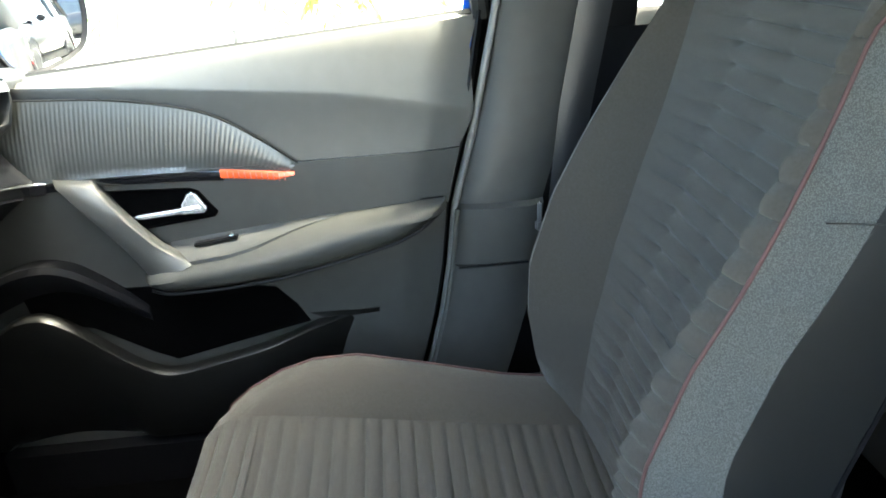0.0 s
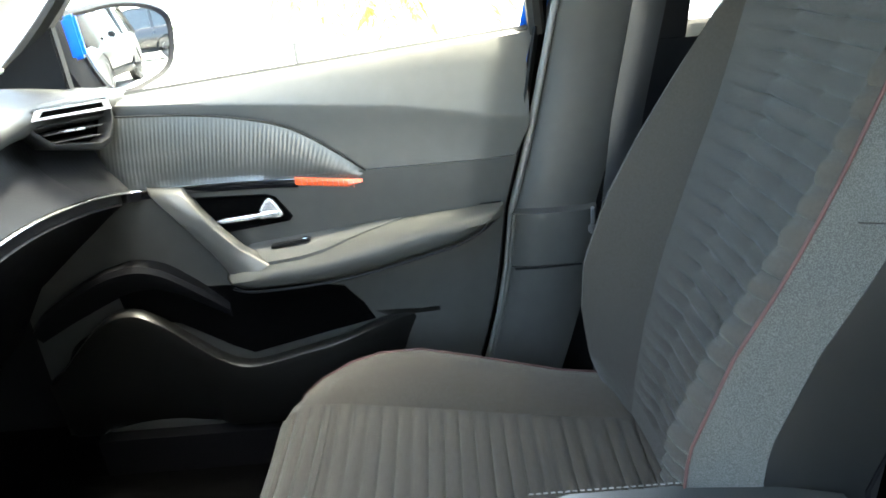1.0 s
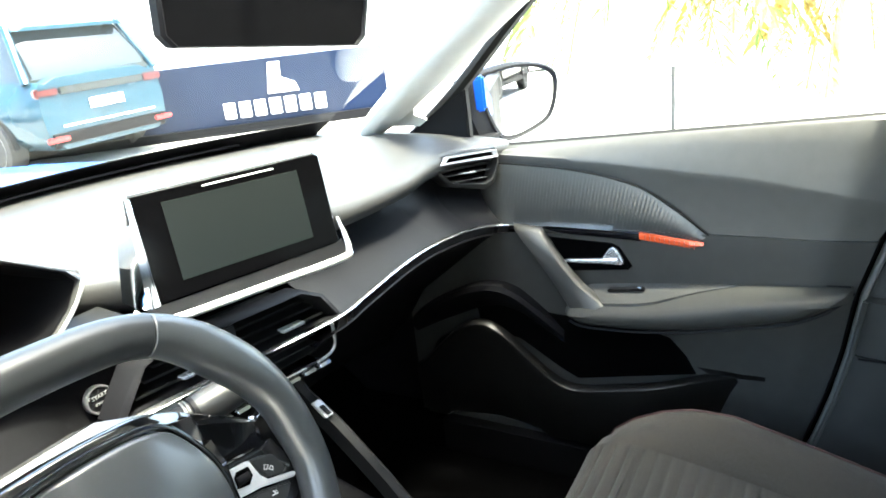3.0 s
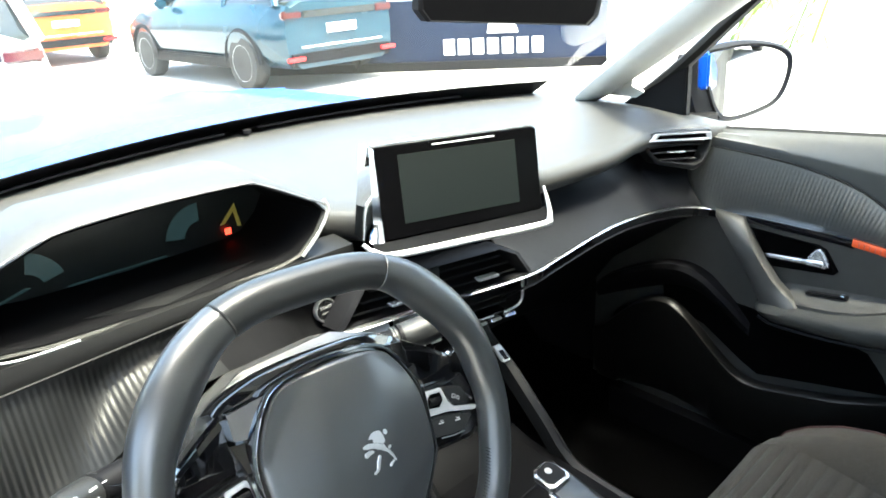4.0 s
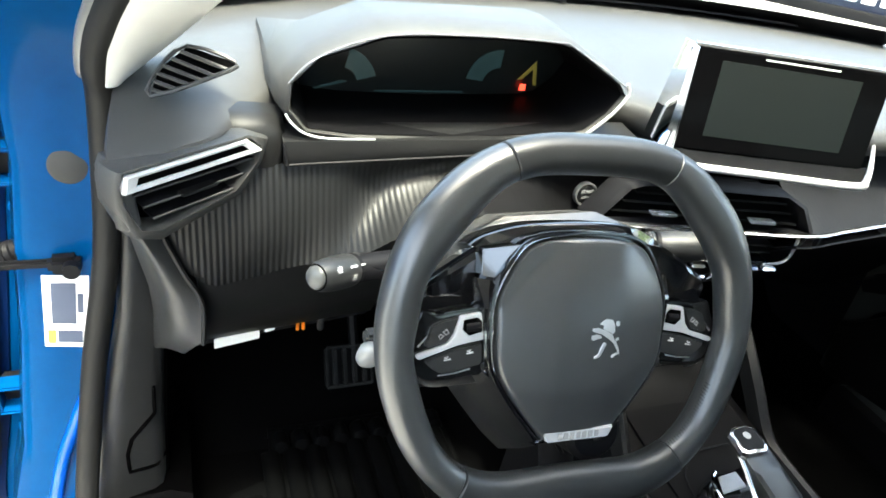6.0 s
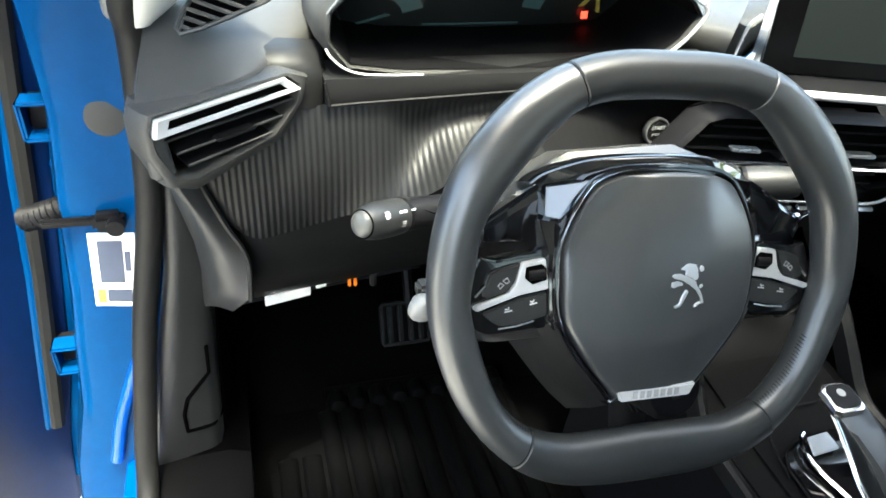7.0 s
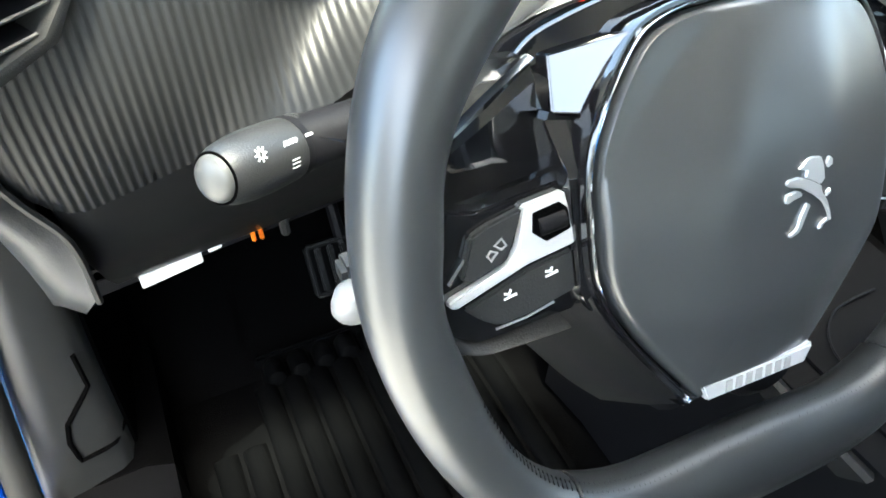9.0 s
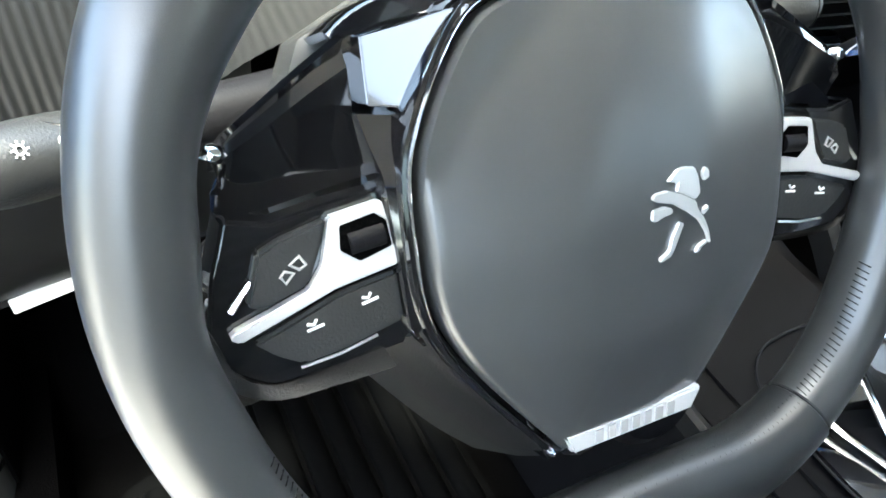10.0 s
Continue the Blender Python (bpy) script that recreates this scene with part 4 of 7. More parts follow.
# bright strip under the vents that runs on to the passenger's door
strip_line = [(-0.168, 0.262, 0.951), (-0.03, 0.229, 0.953), (0.105, 0.198, 0.9535), (0.18, 0.203, 0.954), (0.30, 0.216, 0.953), (0.40, 0.226, 0.946), (0.50, 0.232, 0.932), (0.58, 0.232, 0.918), (0.64, 0.226, 0.905), (0.664, 0.205, 0.899)]
strip_pts = smooth_line(strip_line, 6)
part("strip", loft([[p + Vector((0, dy, dz)) for dy, dz in ((0.012, 0.0035), (0.0, 0.0022), (-0.0025, 0.0), (-0.001, -0.0018), (0.012, -0.0045))] for p in strip_pts]), DARK_CHROME, mid, "polished strip along the fascia")
part("black_strip", loft([[p + Vector((0, dy, dz)) for dy, dz in ((0.012, -0.0035), (-0.0005, -0.0020), (0.002, -0.016), (0.012, -0.018))] for p in strip_pts[12:]]), PIANO, mid)
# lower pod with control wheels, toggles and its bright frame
part("pod", prism([(-0.15, 0.30, 0.945), (0.094, 0.240, 0.945), (0.102, 0.238, 0.925), (0.098, 0.242, 0.905), (-0.09, 0.285, 0.900), (-0.14, 0.30, 0.92)], (0, 0.05, 0), 0.003), CARPET_AND_SHADE, mid)
part("pod_frame", tube(smooth_line([(0.099, 0.203, 0.949), (0.104, 0.207, 0.93), (0.109, 0.213, 0.912), (0.106, 0.217, 0.903), (0.095, 0.220, 0.899), (0.08, 0.224, 0.898)], 6), 0.0022, 8), CHROME, mid, "slim chrome frame")
for x in (-0.12, -0.07):
    part("control_wheel", lathe([(0.0, -0.018), (0.013, -0.018), (0.0145, -0.014), (0.0145, 0.014), (0.013, 0.018), (0.0, 0.018)], (x, mid_y(x) + 0.012, 0.930), (1, -0.25, 0), 24), SILVER, mid, "silver control roller")
part("pod_shelf", prism([(-0.10, 0.262, 0.902), (0.088, 0.221, 0.900), (0.088, 0.27, 0.904), (-0.10, 0.30, 0.906)], (0, 0, -0.004), 0.001), PIANO, mid)
part("shelf_edge", tube([(-0.085, 0.257, 0.9005), (0.06, 0.225, 0.899)], 0.0018, 6), CHROME, mid)
for k in range(3):
    part("pod_slat", prism([(-0.03, 0.246, 0.938 - k * 0.011), (0.085, 0.222, 0.938 - k * 0.011), (0.085, 0.24, 0.940 - k * 0.011), (-0.03, 0.26, 0.940 - k * 0.011)], (0, 0, -0.002), 0.0006), PLASTIC, mid)
for k in range(7):
    x = -0.060 + 0.0252 * k
    c = Vector((x, 0.262 - 0.2 * (x + 0.07), 0.888))
    turn = Euler((radians(-32), 0, radians(-11))).to_matrix()
    tg = part("toggle", box(c, (0.021, 0.026, 0.008), 0.003, turn), PIANO, mid, "piano key toggle")
    part("toggle_edge", box(c + turn @ Vector((0, -0.013, -0.003)), (0.0205, 0.0045, 0.0045), 0.0018, turn), BRIGHT, tg)
    part("toggle_icon", box(c + turn @ Vector((0.0, -0.002, 0.0042)), (0.006, 0.008, 0.0006), 0, turn), WHITE_MARK, tg)

# start button
btn = thing("start_button", "round black engine start button with silver ring", "button", (-0.166, 0.310, 0.953))
bc, bax = Vector((-0.166, 0.307, 0.969)), Vector((0, -1, 0.12))
part("ring", lathe([(0.0138, -0.004), (0.0158, -0.004), (0.0160, 0.002), (0.0152, 0.004), (0.0142, 0.004), (0.0136, 0.001), (0.0136, -0.004)], bc, bax), SMOKED, btn, "thin satin ring")
part("cap", lathe([(0.0, -0.003), (0.013, -0.003), (0.013, 0.0015), (0.011, 0.003), (0.0, 0.0032)], bc, bax), PIANO, btn)


def writing(name, text, size, at, right, up, mat, parent, depth=0.0003):
    """Built-in font, laid flat at a place."""
    cu = bpy.data.curves.new(name, "FONT")
    cu.body, cu.size, cu.extrude, cu.align_x, cu.align_y, cu.resolution_u = text, size, depth, "CENTER", "CENTER", 2
    ob = bpy.data.objects.new(name, cu)
    me = bpy.data.meshes.new_from_object(ob)
    bpy.data.objects.remove(ob)
    bm = bmesh.new()
    bm.from_mesh(me)
    bpy.data.meshes.remove(me)
    r, u = Vector(right).normalized(), Vector(up).normalized()
    u = (u - r * u.dot(r)).normalized()
    m = Matrix((r, u, r.cross(u))).transposed().to_4x4()
    m.translation = at
    return part(name, moved(bm, m), mat, parent)


for dz, word in ((0.0045, "START"), (-0.0045, "STOP")):
    writing("lettering", word, 0.006, bc + bax.normalized() * 0.0034 + Vector((0, 0, dz)), (1, 0, 0), (0, 0, 1), GREY_MARK, btn)

# ---------------------------------------------------------------- passenger's side of the dashboard
rows = []
n_col = int(0.55 / PITCH * 4)
for k in range(n_col + 1):
    x = 0.105 + 0.55 * k / n_col
    s = next(((a.y + (b.y - a.y) * (x - a.x) / (b.x - a.x), a.z + (b.z - a.z) * (x - a.x) / (b.x - a.x)) for a, b in zip(strip_pts, strip_pts[1:]) if a.x <= x <= b.x), (strip_pts[-1].y, strip_pts[-1].z))
    ty, tz = curve_at([(0.10, 0.315, 1.046), (0.25, 0.325, 1.040), (0.45, 0.325, 1.030), (0.56, 0.305, 1.022), (0.66, 0.24, 1.02)], x)
    col = []
    for j in range(11):
        f = j / 10
        bulge = 0.022 * math.sin(math.pi * f) ** 1.2
        col.append((x, s[0] + (ty - s[0]) * f ** 0.9 + bulge - rib(x) * 0.22, s[1] + 0.004 + (tz - s[1]) * f))
    rows.append(col)
part("passenger_fascia", sheet(rows, 0.0), FASCIA, dash, "satin dark passenger fascia", sharp=80)
rows = []
for x in np.linspace(0.10, 0.64, 26):
    s = next(((a.y + (b.y - a.y) * (x - a.x) / (b.x - a.x), a.z + (b.z - a.z) * (x - a.x) / (b.x - a.x)) for a, b in zip(strip_pts, strip_pts[1:]) if a.x <= x <= b.x), (strip_pts[-1].y, strip_pts[-1].z))
    rows.append([(x, s[0] + 0.004, s[1] - 0.016), (x, s[0] + 0.025, s[1] - 0.03), (x, s[0] + 0.09, s[1] - 0.08), (x, s[0] + 0.18, s[1] - 0.15), (x, s[0] + 0.24, s[1] - 0.24), (x, s[0] + 0.31, s[1] - 0.31), (x, 0.75, s[1] - 0.33)])
part("glovebox", sheet(rows, 0.004), DEEP, dash, "black glovebox front")
part("dash_end_panel", sheet([[(0.70, 0.22 + 0.02 * k, 1.05 - 0.1 * k), (0.705, 0.5, 1.05 - 0.1 * k), (0.705, 0.8, 1.05 - 0.1 * k)] for k in range(8)], 0.004), DEEP, dash)

# ---------------------------------------------------------------- steering column, stalks
column = thing("steering_column", "dark satin plastic steering column shroud", "steering column", (-0.325, 0.2, 0.85))
WT = radians(23)
WC = Vector((-0.322, 0.035, 0.979))
W_YAW = Euler((0, 0, radians(0.5))).to_matrix()
WN = W_YAW @ Vector((0, -math.cos(WT), math.sin(WT)))
WU0, WV0 = W_YAW @ Vector((1, 0, 0)), W_YAW @ Vector((0, math.sin(WT), math.cos(WT)))
def col_loop(d, w, top, low):
    c = WC - WN * d
    prof = [(-1, -0.5), (-1, 0.35), (-0.8, 0.8), (-0.4, 1.0), (0.4, 1.0), (0.8, 0.8), (1, 0.35), (1, -0.5), (0.7, -1), (-0.7, -1)]
    return [c + WU0 * w * a + WV0 * (top if b > 0 else low) * b for a, b in prof]
part("shroud", loft([col_loop(0.050, 0.108, 0.088, 0.05), col_loop(0.058, 0.120, 0.100, 0.058), col_loop(0.10, 0.116, 0.098, 0.062), col_loop(0.15, 0.082, 0.072, 0.066), col_loop(0.22, 0.07, 0.06, 0.07), col_loop(0.36, 0.06, 0.05, 0.06)]), SHROUD, column, sharp=30)
part("boot", lathe([(0.0, 0.03), (0.024, 0.03), (0.030, 0.024), (0.032, -0.01), (0.034, -0.06), (0.0, -0.06)], WC - WN * 0.05 - WV0 * 0.105 + WU0 * 0.032, WN, 28), DEEP, column, "rounded black column boot")
part("lower_tube", tube([WC - WN * 0.09 - WV0 * 0.10 + WU0 * 0.03, WC - WN * 0.16 - WV0 * 0.22 + WU0 * 0.07], 0.02, 12), DEEP, column)
part("column_brace", prism([WC - WN * 0.05 + WU0 * -0.008 + WV0 * -0.098, WC - WN * 0.05 + WU0 * 0.014 + WV0 * -0.098, WC - WN * 0.07 + WU0 * 0.05 + WV0 * -0.15, WC - WN * 0.07 + WU0 * 0.026 + WV0 * -0.15], -WN * 0.01, 0.003), DEEP, column)
END_CAP = material("grey_end_cap", (0.06, 0.06, 0.057), 0.38, vary=0.08, bump=0.1)
def stalk(name, label, end, axis_pts, head_r, marks):
    st = thing(name, label, "stalk", end)
    root, neck, collar, tip = (Vector(p) for p in axis_pts)
    ax = (tip - collar).normalized()
    part("arm", tube(smooth_line([root, neck, collar], 6), [0.0125 + 0.0015 * k / 12 for k in range(13)], 14), DEEP, st)
    L = (tip - collar).length
    part("head", lathe([(0.0, 0), (head_r * 0.96, 0), (head_r, 0.002), (head_r * 1.03, L * 0.2), (head_r * 1.04, L * 0.45), (head_r * 1.0, L * 0.68), (head_r * 0.92, L * 0.84), (head_r * 0.8, L * 0.94), (head_r * 0.77, L * 0.955), (head_r * 0.73, L * 0.945), (0, L * 0.945)], collar, ax, 32), PLASTIC, st)
    part("collar_line", lathe([(head_r * 1.02, -0.001), (head_r * 1.03, 0.001), (head_r * 1.02, 0.003), (head_r * 0.9, 0.003), (head_r * 0.9, -0.001)], collar, ax, 28), DEEP, st)
    part("end_cap", lathe([(head_r * 0.72, L * 0.94), (head_r * 0.715, L * 0.965), (head_r * 0.66, L * 0.995), (head_r * 0.54, L * 1.025), (head_r * 0.36, L * 1.05), (head_r * 0.16, L * 1.063), (0, L * 1.066)], collar, ax, 32), END_CAP, st, "domed grey end button", sharp=80)
    part("cap_groove", lathe([(head_r * 0.72, L * 0.935), (head_r * 0.80, L * 0.945), (head_r * 0.795, L * 0.958), (head_r * 0.72, L * 0.955)], collar, ax, 32), CARPET_AND_SHADE, st)
    for f in (-0.10, -0.16):
        part("collar_ring", lathe([(head_r * 0.9, L * f), (head_r * 0.985, L * f), (head_r * 0.985, L * (f + 0.04)), (head_r * 0.9, L * (f + 0.04))], collar, ax, 28), PLASTIC, st)
    if marks:
        eye = Vector((-0.58, -0.2, 1.2))
        c = collar + ax * L * 0.25
        out = (eye - c)
        out = (out - ax * out.dot(ax)).normalized()
        right = -ax
        up = out.cross(right)
        spot = lambda f, h: collar + ax * L * f + out * (head_r * 1.045 * math.sqrt(max(0.0, 1 - (h / head_r) ** 2))) + up * h
        writing("lettering", "AUTO", 0.0034, spot(0.27, 0.003), right, up, WHITE_MARK, st)
        sunmark = [spot(0.66, 0.003) + (right * math.cos(a) + up * math.sin(a)) * 0.0017 for a in (2 * math.pi * k / 16 for k in range(16))]
        part("light_symbol", merged(tube(sunmark, 0.00045, 5, True), *[tube([spot(0.66, 0.003) + (right * math.cos(a) + up * math.sin(a)) * r for r in (0.0025, 0.0034)], 0.0004, 5) for a in (2 * math.pi * k / 8 for k in range(8))]), WHITE_MARK, st)
        part("pointer", tube([spot(0.05, 0.003), spot(-0.04, 0.003)], 0.0007, 5), WHITE_MARK, st)
        part("beam_symbol", merged(*[tube([spot(0.22, -0.005 - 0.0017 * k), spot(0.32, -0.005 - 0.0017 * k)], 0.0004, 5) for k in range(3)]), GREY_MARK, st)
        part("fog_symbol", merged(*[tube([spot(-0.16, 0.003 + d), spot(-0.16, 0.0055 + d)], 0.0008, 5) for d in (-0.008, -0.003, 0.002)]), GREY_MARK, st)
    return st
stalk("light_stalk", "dark plastic light stalk with rotary end", (-0.47, 0.13, 0.96), ((-0.36, 0.19, 0.975), (-0.44, 0.165, 0.982), (-0.502, 0.150, 0.987), (-0.541, 0.122, 1.0)), 0.0150, True)
stalk("wiper_stalk", "dark plastic wiper stalk", (-0.2, 0.16, 0.96), ((-0.28, 0.19, 0.975), (-0.22, 0.165, 0.985), (-0.175, 0.145, 0.992), (-0.125, 0.125, 1.0)), 0.016, False)

# ---------------------------------------------------------------- steering wheel
wheel = thing("steering_wheel", "compact leather steering wheel with chrome and gloss black trim", "steering wheel", WC)
ROLL = radians(-3.5)
WU = WU0 * math.cos(ROLL) + WV0 * math.sin(ROLL)
WV = WV0 * math.cos(ROLL) - WU0 * math.sin(ROLL)
def wp(a, b, d=0.0):
    """A place in the wheel's own plane, d towards the driver."""
    return WC + WU * a + WV * b + WN * d
RIM_OUT = [(0, 0.1735), (0.035, 0.173), (0.064, 0.169), (0.092, 0.160), (0.118, 0.145), (0.140, 0.125), (0.158, 0.102), (0.171, 0.076), (0.179, 0.048), (0.183, 0.018), (0.182, -0.012), (0.176, -0.042), (0.165, -0.073), (0.150, -0.100), (0.130, -0.124), (0.108, -0.142), (0.080, -0.155), (0.045, -0.1615), (0, -0.163)]
RIM_IN = [(0, 0.1395), (0.028, 0.139), (0.053, 0.137), (0.077, 0.129), (0.096, 0.113), (0.112, 0.095), (0.126, 0.079), (0.138, 0.062), (0.1455, 0.044), (0.149, 0.020), (0.152, -0.006), (0.145, -0.036), (0.137, -0.060), (0.127, -0.082), (0.112, -0.100), (0.093, -0.112), (0.070, -0.1185), (0.045, -0.119), (0, -0.118)]
both = lambda half: [(a - 0.0045, b, 0) for a, b in half] + [(-a - 0.0045, b, 0) for a, b in half[-2:0:-1]]
rim_o, rim_i = smooth_line(both(RIM_OUT), 5, True), smooth_line(both(RIM_IN), 5, True)
def rim_loop(s, k=1.0, seg=20):
    """A section of the leather rim; s counts stations clockwise from the top."""
    f = (s % 36) * 5
    j, u = int(f) % 180, f - int(f)
    o, i = rim_o[j].lerp(rim_o[(j + 1) % 180], u), rim_i[j].lerp(rim_i[(j + 1) % 180], u)
    m, half = (o + i) / 2, (o - i) / 2 * k
    s = s % 36
    swell = math.exp(-((min(s, 36 - s) - 6.5) / 2.2) ** 2)
    deep = (0.0165 + 0.0025 * swell + (0.001 if 14.6 < s < 21.4 else 0)) * k
    out = []
    for x in (2 * math.pi * n / seg for n in range(seg)):
        c, z = math.cos(x), math.sin(x)
        c, z = math.copysign(abs(c) ** 0.92, c), math.copysign(abs(z) ** 0.92, z)
        out.append(wp(m.x + half.x * c, m.y + half.y * c, 0.004 + deep * z))
    return out
def rim_span(s0, s1, k=1.0, n=40):
    return loft([rim_loop(s0 + (s1 - s0) * j / n, k) for j in range(n + 1)])
for s0, s1, mat, words in ((-2.7, 2.7, LEATHER, "smooth leather rim section"), (2.7, 14.6, LEATHER_FINE, "smooth leather rim section"), (14.6, 21.4, LEATHER, "perforated leather rim section"), (21.4, 33.3, LEATHER_FINE, "smooth leather rim section")):
    fat = 1.02 if s0 in (14.6, -2.7) else 1.0
    bm = loft([rim_loop(s0 + 0.02, 0.955 * fat)] + [rim_loop(s0 + 0.05 + (s1 - s0 - 0.1) * j / 48, fat) for j in range(49)] + [rim_loop(s1 - 0.02, 0.955 * fat)])
    part("rim", bm, mat, wheel, words)
for s0 in (-2.7, 2.7, 14.6, 21.4):
    part("seam", rim_span(s0 - 0.05, s0 + 0.05, 0.95, 2), DEEP, wheel)
def inner_side(s, turn, k=1.015):
    """A place on the rim's skin, turn degrees round from its outer edge."""
    loop = rim_loop(s, k, 36)
    return loop[round(turn / 10) % 36]
stitch = []
for k in range(104):
    s = 11.6 + 12.8 * k / 103
    stitch.append(tube([inner_side(s, 170, 1.004), inner_side(s + 0.05, 150, 1.004)], 0.00032, 5))
part("stitching", merged(*stitch), DEEP, wheel, "dark cross stitching")

hub_out = [(-0.047, 0.080), (-0.02, 0.0845), (0.02, 0.0845), (0.047, 0.080), (0.062, 0.068), (0.078, 0.036), (0.080, 0.005), (0.077, -0.024), (0.062, -0.052), (0.034, -0.088), (0.030, -0.0905), (-0.030, -0.0905), (-0.034, -0.088), (-0.062, -0.052), (-0.077, -0.024), (-0.080, 0.005), (-0.078, 0.036), (-0.062, 0.068)]
hub_out = [(p.x * 1.03 - 0.001, p.y * 1.01) for p in smooth_line([(a, b, 0) for a, b in hub_out], 5, True)]
hub_s = lambda k, d, dy=0.0: [wp(a * k, (b + 0.004) * k - 0.004 + dy, d) for a, b in hub_out]
part("hub_base", loft([hub_s(1.10, -0.05), hub_s(1.075, -0.012), hub_s(1.066, -0.0015), hub_s(1.060, 0.0008), hub_s(1.024, 0.0008), hub_s(1.02, -0.006)]), PIANO, wheel, "gloss black hub surround", sharp=50)
part("chrome_ring", loft([hub_s(1.036, -0.003), hub_s(1.036, 0.0022), hub_s(1.033, 0.0030), hub_s(1.027, 0.0022), hub_s(1.026, -0.003)], caps=False), BRIGHT, wheel, "chrome edge round the airbag cover", sharp=80)
cover = [hub_s(0.997, -0.005)]
def pad_d(a, b):
    """A flat middle panel, sloping flanks, a turned-down lower edge."""
    edge = lambda v, w: 0.5 * (v + math.sqrt(v * v + w * w))
    flank = edge(-a - 0.034 + 0.25 * max(0.0, b), 0.004) * 0.27 + edge(a - 0.030, 0.01) * 0.27
    fold = -0.042 + 0.16 * max(0.0, a)
    return 0.0205 - flank - 0.26 * edge(fold - b, 0.003) - 1.8 * max(0.0, b) ** 2
for k, drop in ((0.998, 0.0035), (0.995, 0.0017), (0.985, 0.0004)) + tuple((0.96 - 0.04 * j, 0.0) for j in range(24)):
    cover.append([wp(a * k, (b + 0.004) * k - 0.004, max(pad_d(a * k, b * k), 0.005) - drop) for a, b in hub_out])
part("airbag_cover", loft(cover), AIRBAG, wheel, "soft grained airbag cover", sharp=40)
part("lower_badge", prism([wp(-0.036, -0.083, 0.005), wp(0.036, -0.083, 0.005), wp(0.031, -0.0935, 0.004), wp(-0.031, -0.0935, 0.004)], WN * 0.005, 0.0012), SILVER, wheel, "chrome lower bar with raised marks")
for k in range(7):
    part("badge_mark", prism([wp(-0.021 + 0.0062 * k, -0.0852, 0.0098), wp(-0.0172 + 0.0062 * k, -0.0852, 0.0098), wp(-0.0172 + 0.0062 * k, -0.0912, 0.0094), wp(-0.021 + 0.0062 * k, -0.0912, 0.0094)], WN * 0.0006), GREY_MARK, wheel)
# emblem: plain raised chrome shapes
for shape in (
        [(0.005, 0.0144), (0.0095, 0.0181), (0.0131, 0.0186), (0.0184, 0.0176), (0.0203, 0.0135), (0.0211, 0.0073), (0.0187, 0.0052), (0.0127, 0.0086), (0.0089, 0.0100), (0.0099, 0.0132)],
        [(-0.0024, 0.0093), (-0.001, 0.0111), (0.0049, 0.0113), (0.0127, 0.0083), (0.0192, 0.0046), (0.0201, 0.0014), (0.0237, -0.003), (0.0264, -0.0087), (0.0275, -0.0135), (0.0259, -0.0132), (0.0242, -0.0087), (0.0205, -0.0031), (0.0148, 0.0013), (0.0074, 0.0058), (0.0007, 0.0075)],
        [(-0.0025, 0.0015), (-0.0021, 0.005), (0.0038, 0.0056), (0.0075, 0.0041), (0.0077, 0.0022), (0.0029, 0.0015), (-0.0003, 0.0003)],
        [(0.0104, -0.0014), (0.0133, -0.0027), (0.0114, -0.0065), (0.0087, -0.0121), (0.007, -0.0145), (0.0021, -0.0158), (0.0011, -0.0141), (0.0056, -0.0119), (0.0071, -0.0068)],
        [(0.0187, -0.0155), (0.0198, -0.013), (0.0244, -0.0113), (0.0257, -0.0131), (0.0224, -0.0141), (0.0207, -0.0162)],
        [(0.0214, 0.0144), (0.0231, 0.017), (0.0257, 0.0155), (0.0257, 0.0124), (0.0229, 0.0115)],
        [(0.022, 0.001), (0.0251, 0.0023), (0.0259, 0.0002), (0.0229, -0.0016)]):
    part("emblem_piece", prism([wp(a, b, pad_d(a, b) - 0.0004) for a, b in shape], WN * 0.0016, 0.0005), CHROME, wheel, "raised chrome emblem shape")

# gloss black yoke over the hub and out to the rim
yoke_top = [(-0.098, 0.0765), (-0.085, 0.0845), (-0.055, 0.0945), (-0.025, 0.0975), (0, 0.098), (0.025, 0.0975), (0.055, 0.0945), (0.085, 0.0845), (0.098, 0.0765)]
yoke_low = [(-0.094, 0.0700), (-0.077, 0.0745), (-0.052, 0.0825), (-0.022, 0.0855), (0, 0.0855), (0.022, 0.0855), (0.052, 0.0825), (0.077, 0.0745), (0.094, 0.0700)]
yt = smooth_line([(x, y, 0) for x, y in yoke_top], 5)
yl = smooth_line([(x, y, 0) for x, y in yoke_low], 5)
dip = lambda p: 0.016 * min(1.0, max(0.0, (abs(p.x) - 0.045) / 0.045))
part("yoke", sheet([[wp(p.x * 1.01, p.y - 0.002, -0.055), wp(p.x, p.y, -0.018 - dip(p)), wp(p.x, p.y - 0.0008, -0.0140 - dip(p)), wp(p.x * 0.9 + q.x * 0.1, p.y * 0.9 + q.y * 0.1 - 0.0005, -0.0130 - dip(p)), wp(p.x * 0.35 + q.x * 0.65, p.y * 0.35 + q.y * 0.65, -0.0110 - dip(p)), wp(q.x, q.y, -0.0095 - dip(q))] for p, q in zip(yt, yl)], 0.003), PIANO, wheel, "gloss black arched trim", sharp=50)
